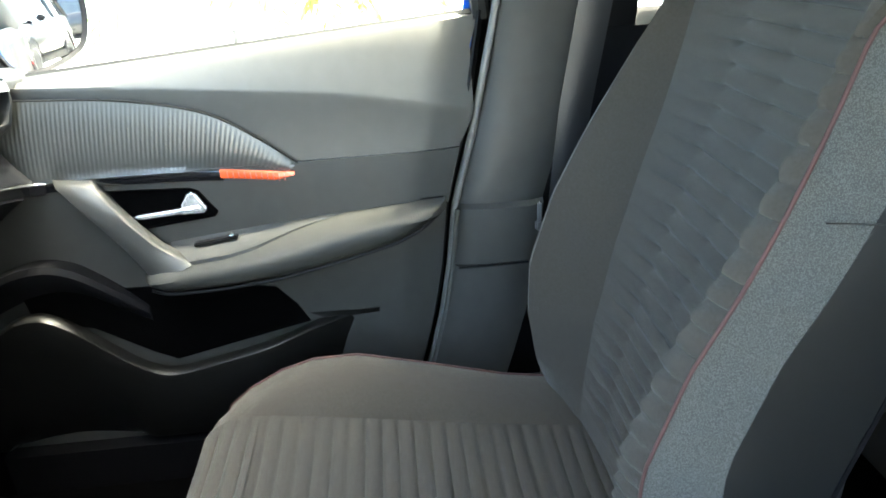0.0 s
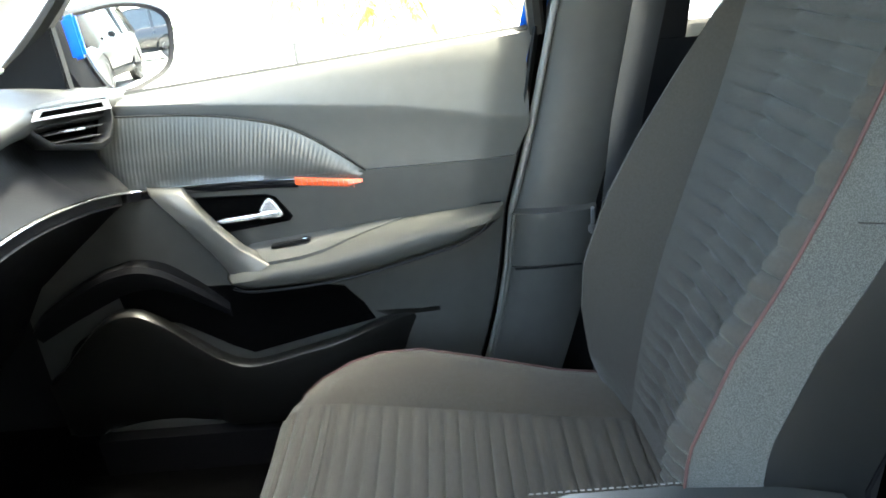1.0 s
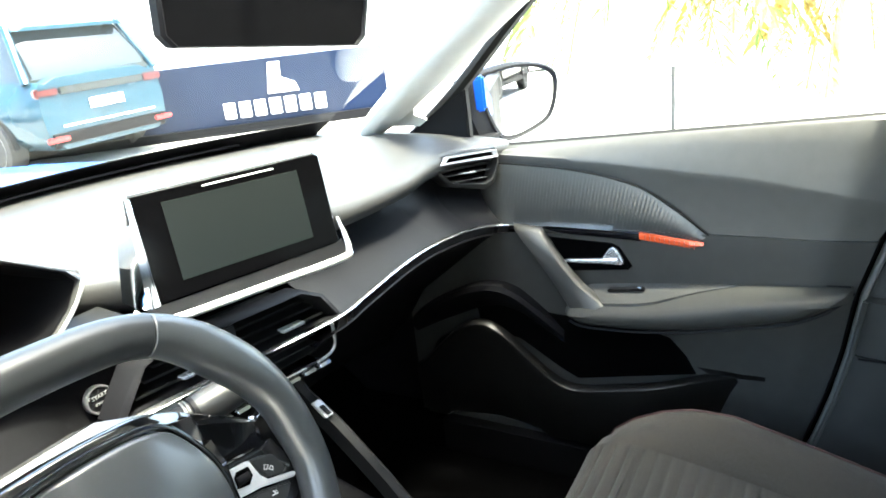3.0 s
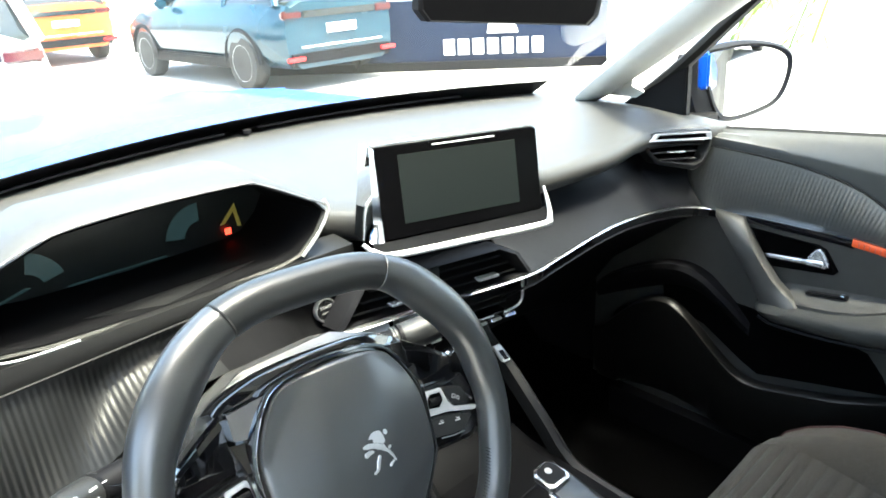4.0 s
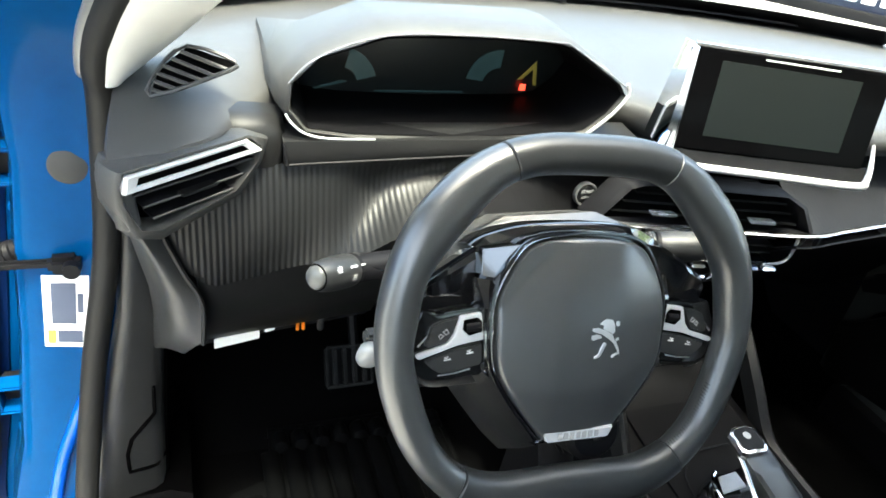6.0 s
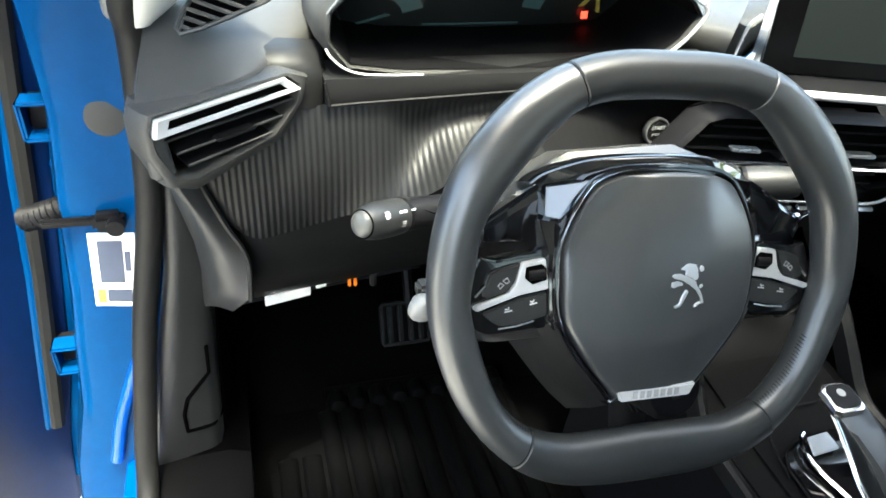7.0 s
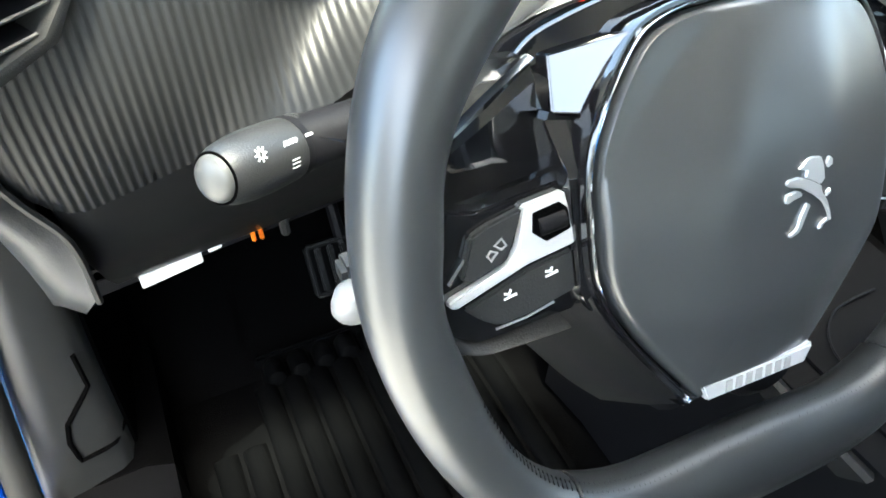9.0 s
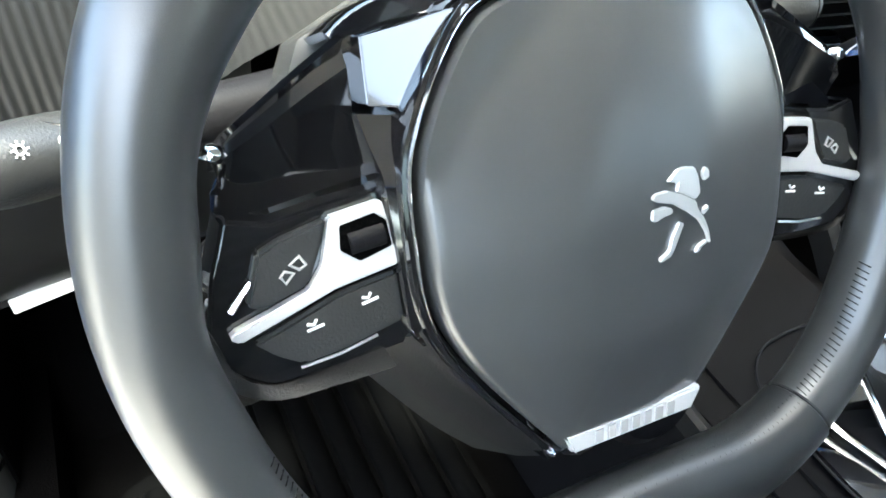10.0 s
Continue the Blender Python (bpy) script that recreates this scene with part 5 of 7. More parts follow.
def spoke(sx):
    P = lambda pts, d: [wp(sx * a, b, d) for a, b in pts]
    def block(pts, d0, d1, bevel=0.0012):
        return prism(P(pts, d0), WN * (d1 - d0), bevel)
    # swept gloss panel between the arch and the switches
    top = smooth_line([(0.1425, 0.0380, 0), (0.1390, 0.0475, 0), (0.1280, 0.0555, 0), (0.1100, 0.0670, 0), (0.0955, 0.0755, 0)], 4)
    low = smooth_line([(0.1455, 0.0240, 0), (0.1420, 0.0225, 0), (0.1310, 0.0220, 0), (0.1130, 0.0245, 0), (0.0935, 0.0270, 0)], 4)
    rows = []
    for p, q in zip(top, low):
        r = [wp(sx * p.x, p.y - 0.004, -0.045), wp(sx * p.x, p.y, -0.024), wp(sx * p.x, p.y - 0.0015, -0.019)]
        sink = 0.005 * max(0.0, (0.118 - p.x) / 0.0225)
        for f, d in ((0.10, -0.0190), (0.22, -0.0165), (0.6, -0.0205), (1.0, -0.0240)):
            m = p.lerp(q, f)
            r.append(wp(sx * m.x, m.y, d - sink * (1 - f)))
        rows.append(r)
    part("spoke_wing", sheet(rows, 0.002), PIANO, wheel, "swept gloss black wing over the switches", sharp=12)
    # bevel beside the airbag cover
    plane = lambda a, b: -0.004 - 0.66 * (a - 0.0745) - 0.15 * (b - 0.0555)
    facet = [(0.0905, 0.0745), (0.0590, 0.0810), (0.0668, 0.0690), (0.0745, 0.0555), (0.0770, 0.0500), (0.0915, 0.0520)]
    part("facet", prism([wp(sx * a, b, plane(a, b)) for a, b in facet], WN * -0.02, 0.0006), PIANO, wheel, "flat gloss black facet beside the cover")
    far = smooth_line([(0.0960, 0.0500, 0), (0.0945, 0.0400, 0), (0.0925, 0.0260, 0), (0.0905, 0.0, 0), (0.0890, -0.0250, 0), (0.0850, -0.0340, 0)], 4)
    near = smooth_line([(0.0800, 0.0475, 0), (0.0825, 0.0400, 0), (0.0845, 0.0250, 0), (0.0850, 0.0, 0), (0.0835, -0.0250, 0), (0.0795, -0.0330, 0)], 4)
    rows = []
    for p, q in zip(far, near):
        sunk = 0.010 * max(0.0, (q.y - 0.030) / 0.0175)
        rows.append([wp(sx * q.x, q.y, -0.002 - sunk), wp(sx * p.x, p.y, -0.0038 - sunk), wp(sx * (p.x + 0.0008), p.y, -0.0055 - sunk), wp(sx * (p.x + 0.001), p.y, -0.04)])
    part("cheek", sheet(rows, 0.001), PIANO, wheel, "gloss black bevel beside the cover", sharp=30)
    base = [(0.088, 0.026), (0.113, 0.0235), (0.131, 0.0210), (0.1450, 0.0245), (0.1520, 0.0060), (0.1560, -0.0120), (0.1520, -0.0270), (0.1385, -0.0360), (0.1160, -0.0355), (0.084, -0.0330)]
    pad = part("spoke", block(base, -0.032, -0.0095, 0.0015), PIANO, wheel, "gloss black spoke panel")
    part("upper_key", block([(0.1370, 0.0125), (0.1295, 0.0158), (0.1130, 0.0195), (0.1163, 0.0105), (0.1220, -0.0015), (0.1385, -0.0062), (0.1430, -0.0040)], -0.0105, -0.0055, 0.0012), PLASTIC, pad, "satin black key")
    part("lower_key", block([(0.1430, -0.0172), (0.1135, -0.0072), (0.0905, -0.0036), (0.0902, -0.0228), (0.1133, -0.0280), (0.1275, -0.0292), (0.1360, -0.0240)], -0.0105, -0.0062, 0.0014), PLASTIC, pad, "satin black key")
    part("accent_blade", block([(0.1500, -0.0132), (0.1486, -0.0112), (0.1322, -0.0062), (0.1222, -0.0030), (0.1168, 0.0040), (0.1125, 0.0198), (0.0938, 0.0222), (0.0903, 0.0035), (0.0903, -0.0012), (0.1132, -0.0049), (0.1469, -0.0156)], -0.0100, -0.0050, 0.0008), SILVER, pad, "silver accent blade")
    # Raised near-black patch paints the shade of the roller's hole.
    part("roller_hole_shade", block([(0.1096, 0.0165), (0.0972, 0.0185), (0.0932, 0.0152), (0.0922, 0.0060), (0.1040, 0.0030), (0.1104, 0.0082)], -0.0052, -0.0045, 0.0003), CARPET_AND_SHADE, pad, "near-black patch painting the roller pocket's shade")
    roll = [wp(sx * (0.0945 + 0.0125 * k), 0.0108 - 0.0012 * k, -0.0072) for k in (0, 1)]
    part("roller", tube(roll, 0.0048, 14), DEEP, pad, "ribbed roller")
    part("key_line", tube(P([(0.1285, -0.0312), (0.114, -0.0300), (0.1, -0.0270)], -0.0092), 0.0006, 6), CHROME, pad)
    for mark in ([(0.1275, 0.0070), (0.1240, 0.0092), (0.1222, 0.0060), (0.1245, 0.0048)], [(0.1295, 0.0010), (0.1265, 0.0040), (0.1295, 0.0052), (0.1310, 0.0035)]):
        part("icon", tube(P(mark, -0.0052), 0.0006, 5, True), GREY_MARK, pad)
    for x, y in ((0.1221, -0.016), (0.1021, -0.0114)):
        part("icon", merged(tube(P([(x + 0.003, y - 0.0014), (x - 0.003, y - 0.0004)], -0.0060), 0.0006, 5), tube(P([(x + 0.0028, y + 0.0010), (x + 0.0005, y + 0.0004), (x - 0.0005, y + 0.0022)], -0.0060), 0.0006, 5)), WHITE_MARK, pad)
    part("edge_pin", tube(P([(0.1480, -0.0050), (0.1400, 0.0035)], -0.0080), 0.0013, 6), BRIGHT, pad)
    part("pin", lathe([(0.0, -0.003), (0.0030, -0.003), (0.0032, 0.001), (0.002, 0.003), (0.0, 0.0034)], wp(sx * 0.1425, 0.0440, -0.018), WN, 14), BRIGHT, wheel, "small bright pin at the spoke's end")
    part("clip", merged(tube(P([(0.0885, -0.0215), (0.0870, -0.0255), (0.0815, -0.0275)], -0.006), 0.0013, 6), box(wp(sx * 0.0865, -0.0235, -0.008), (0.005, 0.004, 0.006), 0.001)), CHROME, wheel)
    web = smooth_line([(0.162, 0.004, 0), (0.1555, -0.016, 0), (0.1510, -0.0285, 0), (0.1385, -0.0368, 0), (0.1180, -0.0365, 0), (0.0980, -0.0345, 0)], 4)
    hem = smooth_line([(0.168, -0.020, 0), (0.160, -0.040, 0), (0.1480, -0.0500, 0), (0.1350, -0.0430, 0), (0.1180, -0.0392, 0), (0.0980, -0.0362, 0)], 4)
    part("leather_web", sheet([[wp(sx * p.x, p.y, -0.026), wp(sx * p.x, p.y, -0.0095), wp(sx * (p.x * 0.85 + q.x * 0.15), p.y * 0.85 + q.y * 0.15, -0.0088), wp(sx * (p.x * 0.65 + q.x * 0.35), p.y * 0.65 + q.y * 0.35, -0.013), wp(sx * (p.x * 0.3 + q.x * 0.7), p.y * 0.3 + q.y * 0.7, -0.022), wp(sx * q.x, q.y, -0.033)] for p, q in zip(web, hem)], 0.002), HARD, wheel, "dark wrapped foot of the spoke", sharp=60)
for sx in (-1, 1):
    spoke(sx)
# gloss shroud that runs from the spokes down to the lower bar
for sx in (-1, 1):
    edge = smooth_line([(0.0860, -0.0270, 0), (0.0770, -0.0440, 0), (0.0560, -0.0720, 0), (0.0400, -0.0900, 0), (0.0330, -0.0970, 0)], 4)
    foot = smooth_line([(0.1080, -0.0480, 0), (0.0970, -0.0620, 0), (0.0800, -0.0850, 0), (0.0600, -0.1100, 0), (0.0400, -0.1300, 0)], 4)
    rows = [[wp(sx * p.x, p.y, -0.002), wp(sx * (p.x * 0.85 + q.x * 0.15), p.y * 0.85 + q.y * 0.15, -0.007), wp(sx * (p.x + q.x) / 2, (p.y + q.y) / 2, -0.028), wp(sx * q.x, q.y, -0.066), wp(sx * q.x, q.y + 0.004, -0.075)] for p, q in zip(edge, foot)]
    part("lower_shroud", sheet(rows, 0.002), HARD, wheel, "dark shroud below the spoke", sharp=40)

# ---------------------------------------------------------------- centre console
console = thing("centre_console", "black centre console with gloss trim", "console", (0.0, 0.0, 0.34))
def con_loop(y, z, w):
    return [(-w - 0.03, y, 0.34), (-w, y, z - 0.05), (-w + 0.008, y, z - 0.008), (-w + 0.03, y, z), (w - 0.03, y, z), (w - 0.008, y, z - 0.008), (w, y, z - 0.05), (w + 0.03, y, 0.34)]
part("tunnel", loft([con_loop(y, z, w) for y, z, w in ((-0.75, 0.64, 0.10), (-0.30, 0.655, 0.105), (-0.05, 0.66, 0.115), (0.10, 0.665, 0.12), (0.20, 0.675, 0.12), (0.28, 0.70, 0.12), (0.36, 0.78, 0.13))]), DECK, console, "black console body", sharp=30)
part("gloss_deck", sheet([[(x, y, z + 0.003) for x in (-0.085, -0.08, 0.0, 0.08, 0.085)] for y, z in ((-0.28, 0.655), (-0.05, 0.662), (0.10, 0.667), (0.20, 0.677))], 0.004), DECK, console, "satin black deck")
for sx in (-1, 1):
    rail = smooth_line([(sx * 0.112, 0.300, 0.862), (sx * 0.117, 0.285, 0.825), (sx * 0.119, 0.245, 0.79), (sx * 0.119, 0.205, 0.752), (sx * 0.120, 0.165, 0.71), (sx * 0.121, 0.125, 0.667), (sx * 0.121, 0.08, 0.655), (sx * 0.12, -0.02, 0.650)], 6)
    part("side_rail", loft([[p + Vector((a * sx, b, c)) for a, b, c in ((-0.011, 0.004, -0.001), (-0.002, -0.001, 0.003), (0.003, 0.0, 0.0), (0.004, 0.02, -0.02), (-0.011, 0.02, -0.02))] for p in rail]), HARD, console, "dark plastic side rail", sharp=30)
part("socket_plate", prism([(0.098, 0.268, 0.814), (0.112, 0.266, 0.814), (0.113, 0.246, 0.794), (0.099, 0.248, 0.794)], (0, -0.006, 0.002), 0.001), SILVER, console, "small silver socket plate")
part("socket_hole", prism([(0.102, 0.256, 0.810), (0.108, 0.255, 0.810), (0.109, 0.243, 0.799), (0.103, 0.244, 0.799)], (0, -0.003, 0.001), 0.0), DEEP, console)
part("tray", prism([(-0.09, 0.36, 0.72), (0.10, 0.36, 0.72), (0.10, 0.26, 0.70), (-0.09, 0.26, 0.70)], (0, 0, -0.006), 0.002), DEEP, console)
shift = thing("gear_selector", "chrome and leather gear selector lever", "gear selector", (0.0, 0.06, 0.665))
part("base_plate", prism([(-0.066, 0.055, 0.668), (-0.02, 0.075, 0.668), (0.045, 0.085, 0.668), (0.05, -0.02, 0.668), (0.045, -0.2, 0.668), (-0.06, -0.2, 0.668), (-0.071, -0.014, 0.668)], (0, 0, 0.006), 0.003), PIANO, shift, "gloss black gate plate")
part("plate_edge", tube(smooth_line([(-0.02, 0.076, 0.673), (-0.05, 0.064, 0.673), (-0.066, 0.045, 0.673), (-0.069, 0.024, 0.673), (-0.071, -0.014, 0.673), (-0.068, -0.10, 0.673)], 5), 0.0012, 8), DEEP, shift, "thin dark edge")
def lever_loop(cx, cy, wx, wy, z, rise):
    pts = [(-0.5, -0.35), (-0.35, -0.5), (0.35, -0.5), (0.5, -0.35), (0.5, 0.3), (0.3, 0.5), (-0.3, 0.5), (-0.5, 0.3)]
    return [(cx + a * wx, cy + b * wy, z + rise * b * wy) for a, b in pts]
part("lever", loft([lever_loop(*q) for q in ((0.016, -0.02, 0.050, 0.080, 0.676, 0.0), (0.012, 0.0, 0.046, 0.078, 0.70, 0.05), (0.004, 0.022, 0.044, 0.072, 0.725, 0.12), (-0.006, 0.044, 0.042, 0.062, 0.742, 0.18), (-0.010, 0.048, 0.040, 0.056, 0.747, 0.2))]), LEATHER, shift, "dark leather lever", sharp=35)
part("lever_cap", loft([lever_loop(*q) for q in ((-0.013, 0.061, 0.038, 0.038, 0.742, 0.12), (-0.014, 0.062, 0.041, 0.041, 0.749, 0.12), (-0.014, 0.062, 0.039, 0.038, 0.7545, 0.12), (-0.014, 0.062, 0.034, 0.032, 0.7555, 0.12))]), DARK_CHROME, shift, "chrome lever cap", sharp=30)
part("lever_cap_top", loft([lever_loop(*q) for q in ((-0.014, 0.062, 0.033, 0.031, 0.7553, 0.12), (-0.014, 0.062, 0.032, 0.030, 0.7568, 0.12))]), DEEP, shift)
part("cap_mark", disc((-0.014, 0.066, 0.7572), 0.005, 0.0006, (0, -0.12, 1), 16), GREY_MARK, shift)
part("lever_blade", tube(smooth_line([(-0.030, 0.062, 0.747), (-0.024, 0.040, 0.728), (-0.020, 0.014, 0.705), (-0.022, -0.014, 0.690), (-0.024, -0.06, 0.678)], 5), 0.0032, 8, flat=0.6), BRIGHT, shift, "chrome stripe on the lever")
part("gate_window", prism([(-0.028, 0.066, 0.684), (-0.002, 0.066, 0.688), (-0.004, 0.042, 0.688), (-0.039, 0.041, 0.684)], (0, 0, 0.003), 0.0012), SILVER, shift, "bright silver indicator window")
part("gate_rim", tube(smooth_line([(-0.026, 0.074, 0.684), (-0.036, 0.066, 0.684), (-0.043, 0.045, 0.684), (-0.042, 0.021, 0.682), (-0.033, -0.016, 0.680), (-0.028, -0.05, 0.678)], 5), 0.0028, 8), BRIGHT, shift, "chrome rim of the gate")
part("gate_body", prism([(-0.024, 0.074, 0.672), (0.03, 0.07, 0.672), (0.035, -0.06, 0.672), (-0.028, -0.05, 0.672), (-0.040, 0.021, 0.672), (-0.041, 0.045, 0.672)], (0, 0, 0.010), 0.003), PIANO, shift)
part("deck_ring", tube(smooth_line([(-0.075, 0.03, 0.673), (-0.06, 0.085, 0.675), (-0.031, 0.112, 0.676), (0.0, 0.118, 0.677), (0.033, 0.118, 0.677)], 6), 0.0011, 6), DEEP, shift, "fine dark line round the deck")
def arm_loop(y, z, w):
    return [(-w, y, z - 0.06), (-w, y, z - 0.014), (-w + 0.012, y, z - 0.002), (0, y, z + 0.002), (w - 0.012, y, z - 0.002), (w, y, z - 0.014), (w, y, z - 0.06)]
arm_pad = part("armrest_lid", loft([arm_loop(y, z, w) for y, z, w in ((-0.318, 0.668, 0.070), (-0.325, 0.70, 0.082), (-0.345, 0.716, 0.094), (-0.40, 0.722, 0.104), (-0.50, 0.722, 0.104), (-0.60, 0.718, 0.098), (-0.66, 0.71, 0.09))]), LEATHER_FINE, console, "padded armrest lid", sharp=40)
part("stitch_line", merged(*[tube([(0.0955, -0.36 - 0.0072 * k, 0.7205), (0.0955, -0.3645 - 0.0072 * k, 0.7205)], 0.0009, 5) for k in range(40)]), THREAD, arm_pad, "pale dashed stitching")
part("armrest_box", box((0, -0.5, 0.64), (0.15, 0.3, 0.06), 0.01), DEEP, console)

# ---------------------------------------------------------------- front seats
def seat(cx, dy, name, label):
    st = thing(name, label, "car seat", (cx, -0.35 + dy, 0.36), "front seats")
    Y = lambda y: y + dy
    # cushion
    ins = [(-0.60, 0.520), (-0.56, 0.530), (-0.45, 0.546), (-0.35, 0.562), (-0.25, 0.580), (-0.15, 0.596), (-0.09, 0.602), (-0.05, 0.596), (-0.02, 0.575), (-0.005, 0.54), (0.0, 0.50)]
    crest = [(-0.60, 0.545), (-0.56, 0.552), (-0.46, 0.568), (-0.33, 0.605), (-0.236, 0.629), (-0.17, 0.628), (-0.12, 0.614), (-0.07, 0.588), (-0.035, 0.56), (-0.02, 0.53), (-0.015, 0.49)]
    def along(curve, f):
        s = f * (len(curve) - 1)
        k = min(int(s), len(curve) - 2)
        a, b = curve[k], curve[k + 1]
        return a[0] + (b[0] - a[0]) * (s - k), a[1] + (b[1] - a[1]) * (s - k)
    def groove(y):
        f = ((y + 0.56) / 0.0225) % 1.0
        return -0.0055 * (1 - abs(math.sin(math.pi * f)) ** 0.55) if -0.57 < y < -0.035 else 0.0
    rows = []
    for k in range(401):
        y, z = along(smooth_ins, k / 400)
        g = groove(y)
        row = []
        for x in (-0.124, -0.12, -0.114, -0.08, -0.045, -0.040, -0.036, -0.032, 0.0, 0.032, 0.036, 0.040, 0.045, 0.08, 0.114, 0.12, 0.124):
            edge = 1.0 if abs(x) < 0.118 else 0.2
            row.append((cx + x, Y(y), z - 0.010 * (1 - (x / 0.124) ** 2) * (1 if y < -0.1 else 0.5) + g * edge))
        rows.append(row)
    part("cushion_insert", sheet(rows, 0.0), SEAT_RIB, st, "dark ribbed cloth seat cushion", sharp=70)
    for sx in (-1, 1):
        rows = []
        for k in range(41):
            f = k / 40
            yi, zi = along(ins, f)
            yc, zc = along(crest, f)
            rows.append([(cx + sx * x, Y(y), z) for x, y, z in ((0.122, yi, zi), (0.135, yi * 0.8 + yc * 0.2, zi + (zc - zi) * 0.25 + 0.003), (0.165, yi * 0.5 + yc * 0.5, zi + (zc - zi) * 0.62 + 0.006), (0.195, yc, zc - 0.002), (0.215, yc, zc), (0.23, yc, zc - 0.008), (0.24, yc, zc - 0.03), (0.244, yc, zc * 0.5 + 0.22), (0.235, yc, 0.40))])
        part("cushion_bolster", sheet(rows, 0.0), SEAT, st, "dark cloth side bolster")
        part("cushion_piping", tube([(cx + sx * 0.216, Y(along(crest, k / 30)[0]), along(crest, k / 30)[1] + 0.001) for k in range(2, 30)], 0.0016, 6), THREAD_RED, st, "dark red piping")
        part("plastic_skirt", prism([(cx + sx * 0.246, Y(-0.60), 0.40), (cx + sx * 0.246, Y(-0.03), 0.40), (cx + sx * 0.246, Y(-0.06), 0.50), (cx + sx * 0.246, Y(-0.50), 0.52), (cx + sx * 0.246, Y(-0.60), 0.56)], (sx * 0.012, 0, 0), 0.004), PLASTIC, st)
        part("seat_rail", box((cx + sx * 0.19, Y(-0.3), 0.375), (0.04, 0.6, 0.05), 0.006), DEEP, st)
    part("cushion_base", box((cx, Y(-0.30), 0.45), (0.46, 0.56, 0.10), 0.03), DEEP, st)
    # backrest
    bi = [(0.54, -0.556), (0.60, -0.560), (0.70, -0.574), (0.80, -0.600), (0.90, -0.634), (1.0, -0.670), (1.08, -0.692), (1.15, -0.708), (1.18, -0.718), (1.19, -0.74)]
    bc_ = [(0.54, -0.535), (0.60, -0.512), (0.68, -0.500), (0.76, -0.504), (0.86, -0.538), (0.95, -0.584), (1.04, -0.632), (1.115, -0.672), (1.15, -0.700), (1.16, -0.73)]
    def wide(z):
        return curve_at([(0.5, 0.122), (0.72, 0.130), (0.80, 0.140), (0.90, 0.154), (1.0, 0.165), (1.08, 0.170), (1.2, 0.172)], z)
    def tapered(z):
        return 1.0 - 0.22 * max(0, (z - 0.92) / 0.22) ** 1.6
    rows = []
    for k in range(381):
        z, y = along(bi, k / 380)
        f = ((z - 0.56) / 0.0235) % 1.0
        g = -0.0080 * (1 - abs(math.sin(math.pi * f)) ** 0.5) if 0.57 < z < 1.16 else 0.0
        row = []
        for x in (-0.124, -0.12, -0.115, -0.08, -0.045, -0.040, -0.036, -0.032, 0.0, 0.032, 0.036, 0.040, 0.045, 0.08, 0.115, 0.12, 0.124):
            edge = 1.0 if abs(x) < 0.118 else 0.1
            mid_fade = 1.3 if 0.034 < abs(x) < 0.042 else (1.0 if abs(x) > 0.042 else 0.8)
            mid_fade *= 0.08 if x > 0.046 else (1.5 if x > 0.03 else 1.0)
            row.append((cx + x * wide(z) / 0.124, Y(y) - 0.008 * (1 - (x / 0.124) ** 2) + g * edge * mid_fade, z))
        rows.append(row)
    part("backrest_insert", sheet(rows, 0.0), SEAT_RIB, st, "dark ribbed cloth backrest", sharp=70)
    for sx in (-1, 1):
        rows, edge_line = [], []
        steps = 380 if sx < 0 else 40
        for k in range(steps + 1):
            f = k / steps
            zi, yi = along(bi, f)
            zc, yc = along(bc_, f)
            w = tapered(zc)
            a, b = wide(zi) - 0.002, max(0.236 * w, wide(zi) + 0.022)
            go = lambda u: sx * (a + (b - a) * u)
            r = [(go(0), yi, zi), (go(0.16), yi * 0.8 + yc * 0.2 + 0.002, zi * 0.8 + zc * 0.2), (go(0.42), yi * 0.45 + yc * 0.55 + 0.006, zi * 0.5 + zc * 0.5), (go(0.68), yc + 0.004, zc), (go(0.86), yc + 0.001, zc), (go(1.0), yc - 0.010, zc)]
            if k % (steps // 38 if sx < 0 else 1) == 0:
                edge_line.append((cx + r[-1][0], Y(r[-1][1]) + 0.001, zc))
            if sx < 0 and 0.57 < zi < 1.16:
                dip = 0.0085 * (1 - abs(math.sin(math.pi * ((zi - 0.56) / 0.0235 % 1.0))) ** 0.5)
                r = [(x, y - dip * (1.0 if j < 5 else 0.0), z) for j, (x, y, z) in enumerate(r)]
            rows.append([(cx + x, Y(y), z) for x, y, z in r])
        part("back_bolster", sheet(rows, 0.0), SEAT_RIB if sx < 0 else SEAT, st, "dark cloth backrest bolster")
        part("back_piping", tube(edge_line, 0.0019, 6), THREAD_RED, st, "dark red stitched seam")
        side = [[(p[0] + sx * d * 0.05, p[1] - d, p[2]) for d in (0.0, 0.012, 0.04, 0.075)] for p in edge_line]
        part("side_panel", sheet(side, 0.0), GREY_CLOTH, st, "light grey melange side cloth")
        part("side_shell", sheet([[(p[0] + sx * d * 0.05 * (1 if d < 0.11 else 0.2), p[1] - d, p[2] - 0.0) for d in (0.0752, 0.10, 0.15, 0.19)] for p in edge_line], 0.0), LEATHERETTE, st, "dark leatherette side shell")
        part("side_seam", tube([(cx + sx * 0.238, Y(-0.640), 0.985), (cx + sx * 0.242, Y(-0.70), 0.98)], 0.0007, 5), PLASTIC, st)
    part("back_shell", sheet([[(cx + x * tapered(z), Y(curve_at([(a, b) for a, b in bc_[:8]], min(z, 1.09)) - 0.19 - 0.02 * (1 - (x / 0.24) ** 2)), z) for x in (-0.24, -0.15, 0, 0.15, 0.24)] for z in (0.5, 0.7, 0.9, 1.05, 1.12)], 0.004), DEEP, st, "black seat back shell")
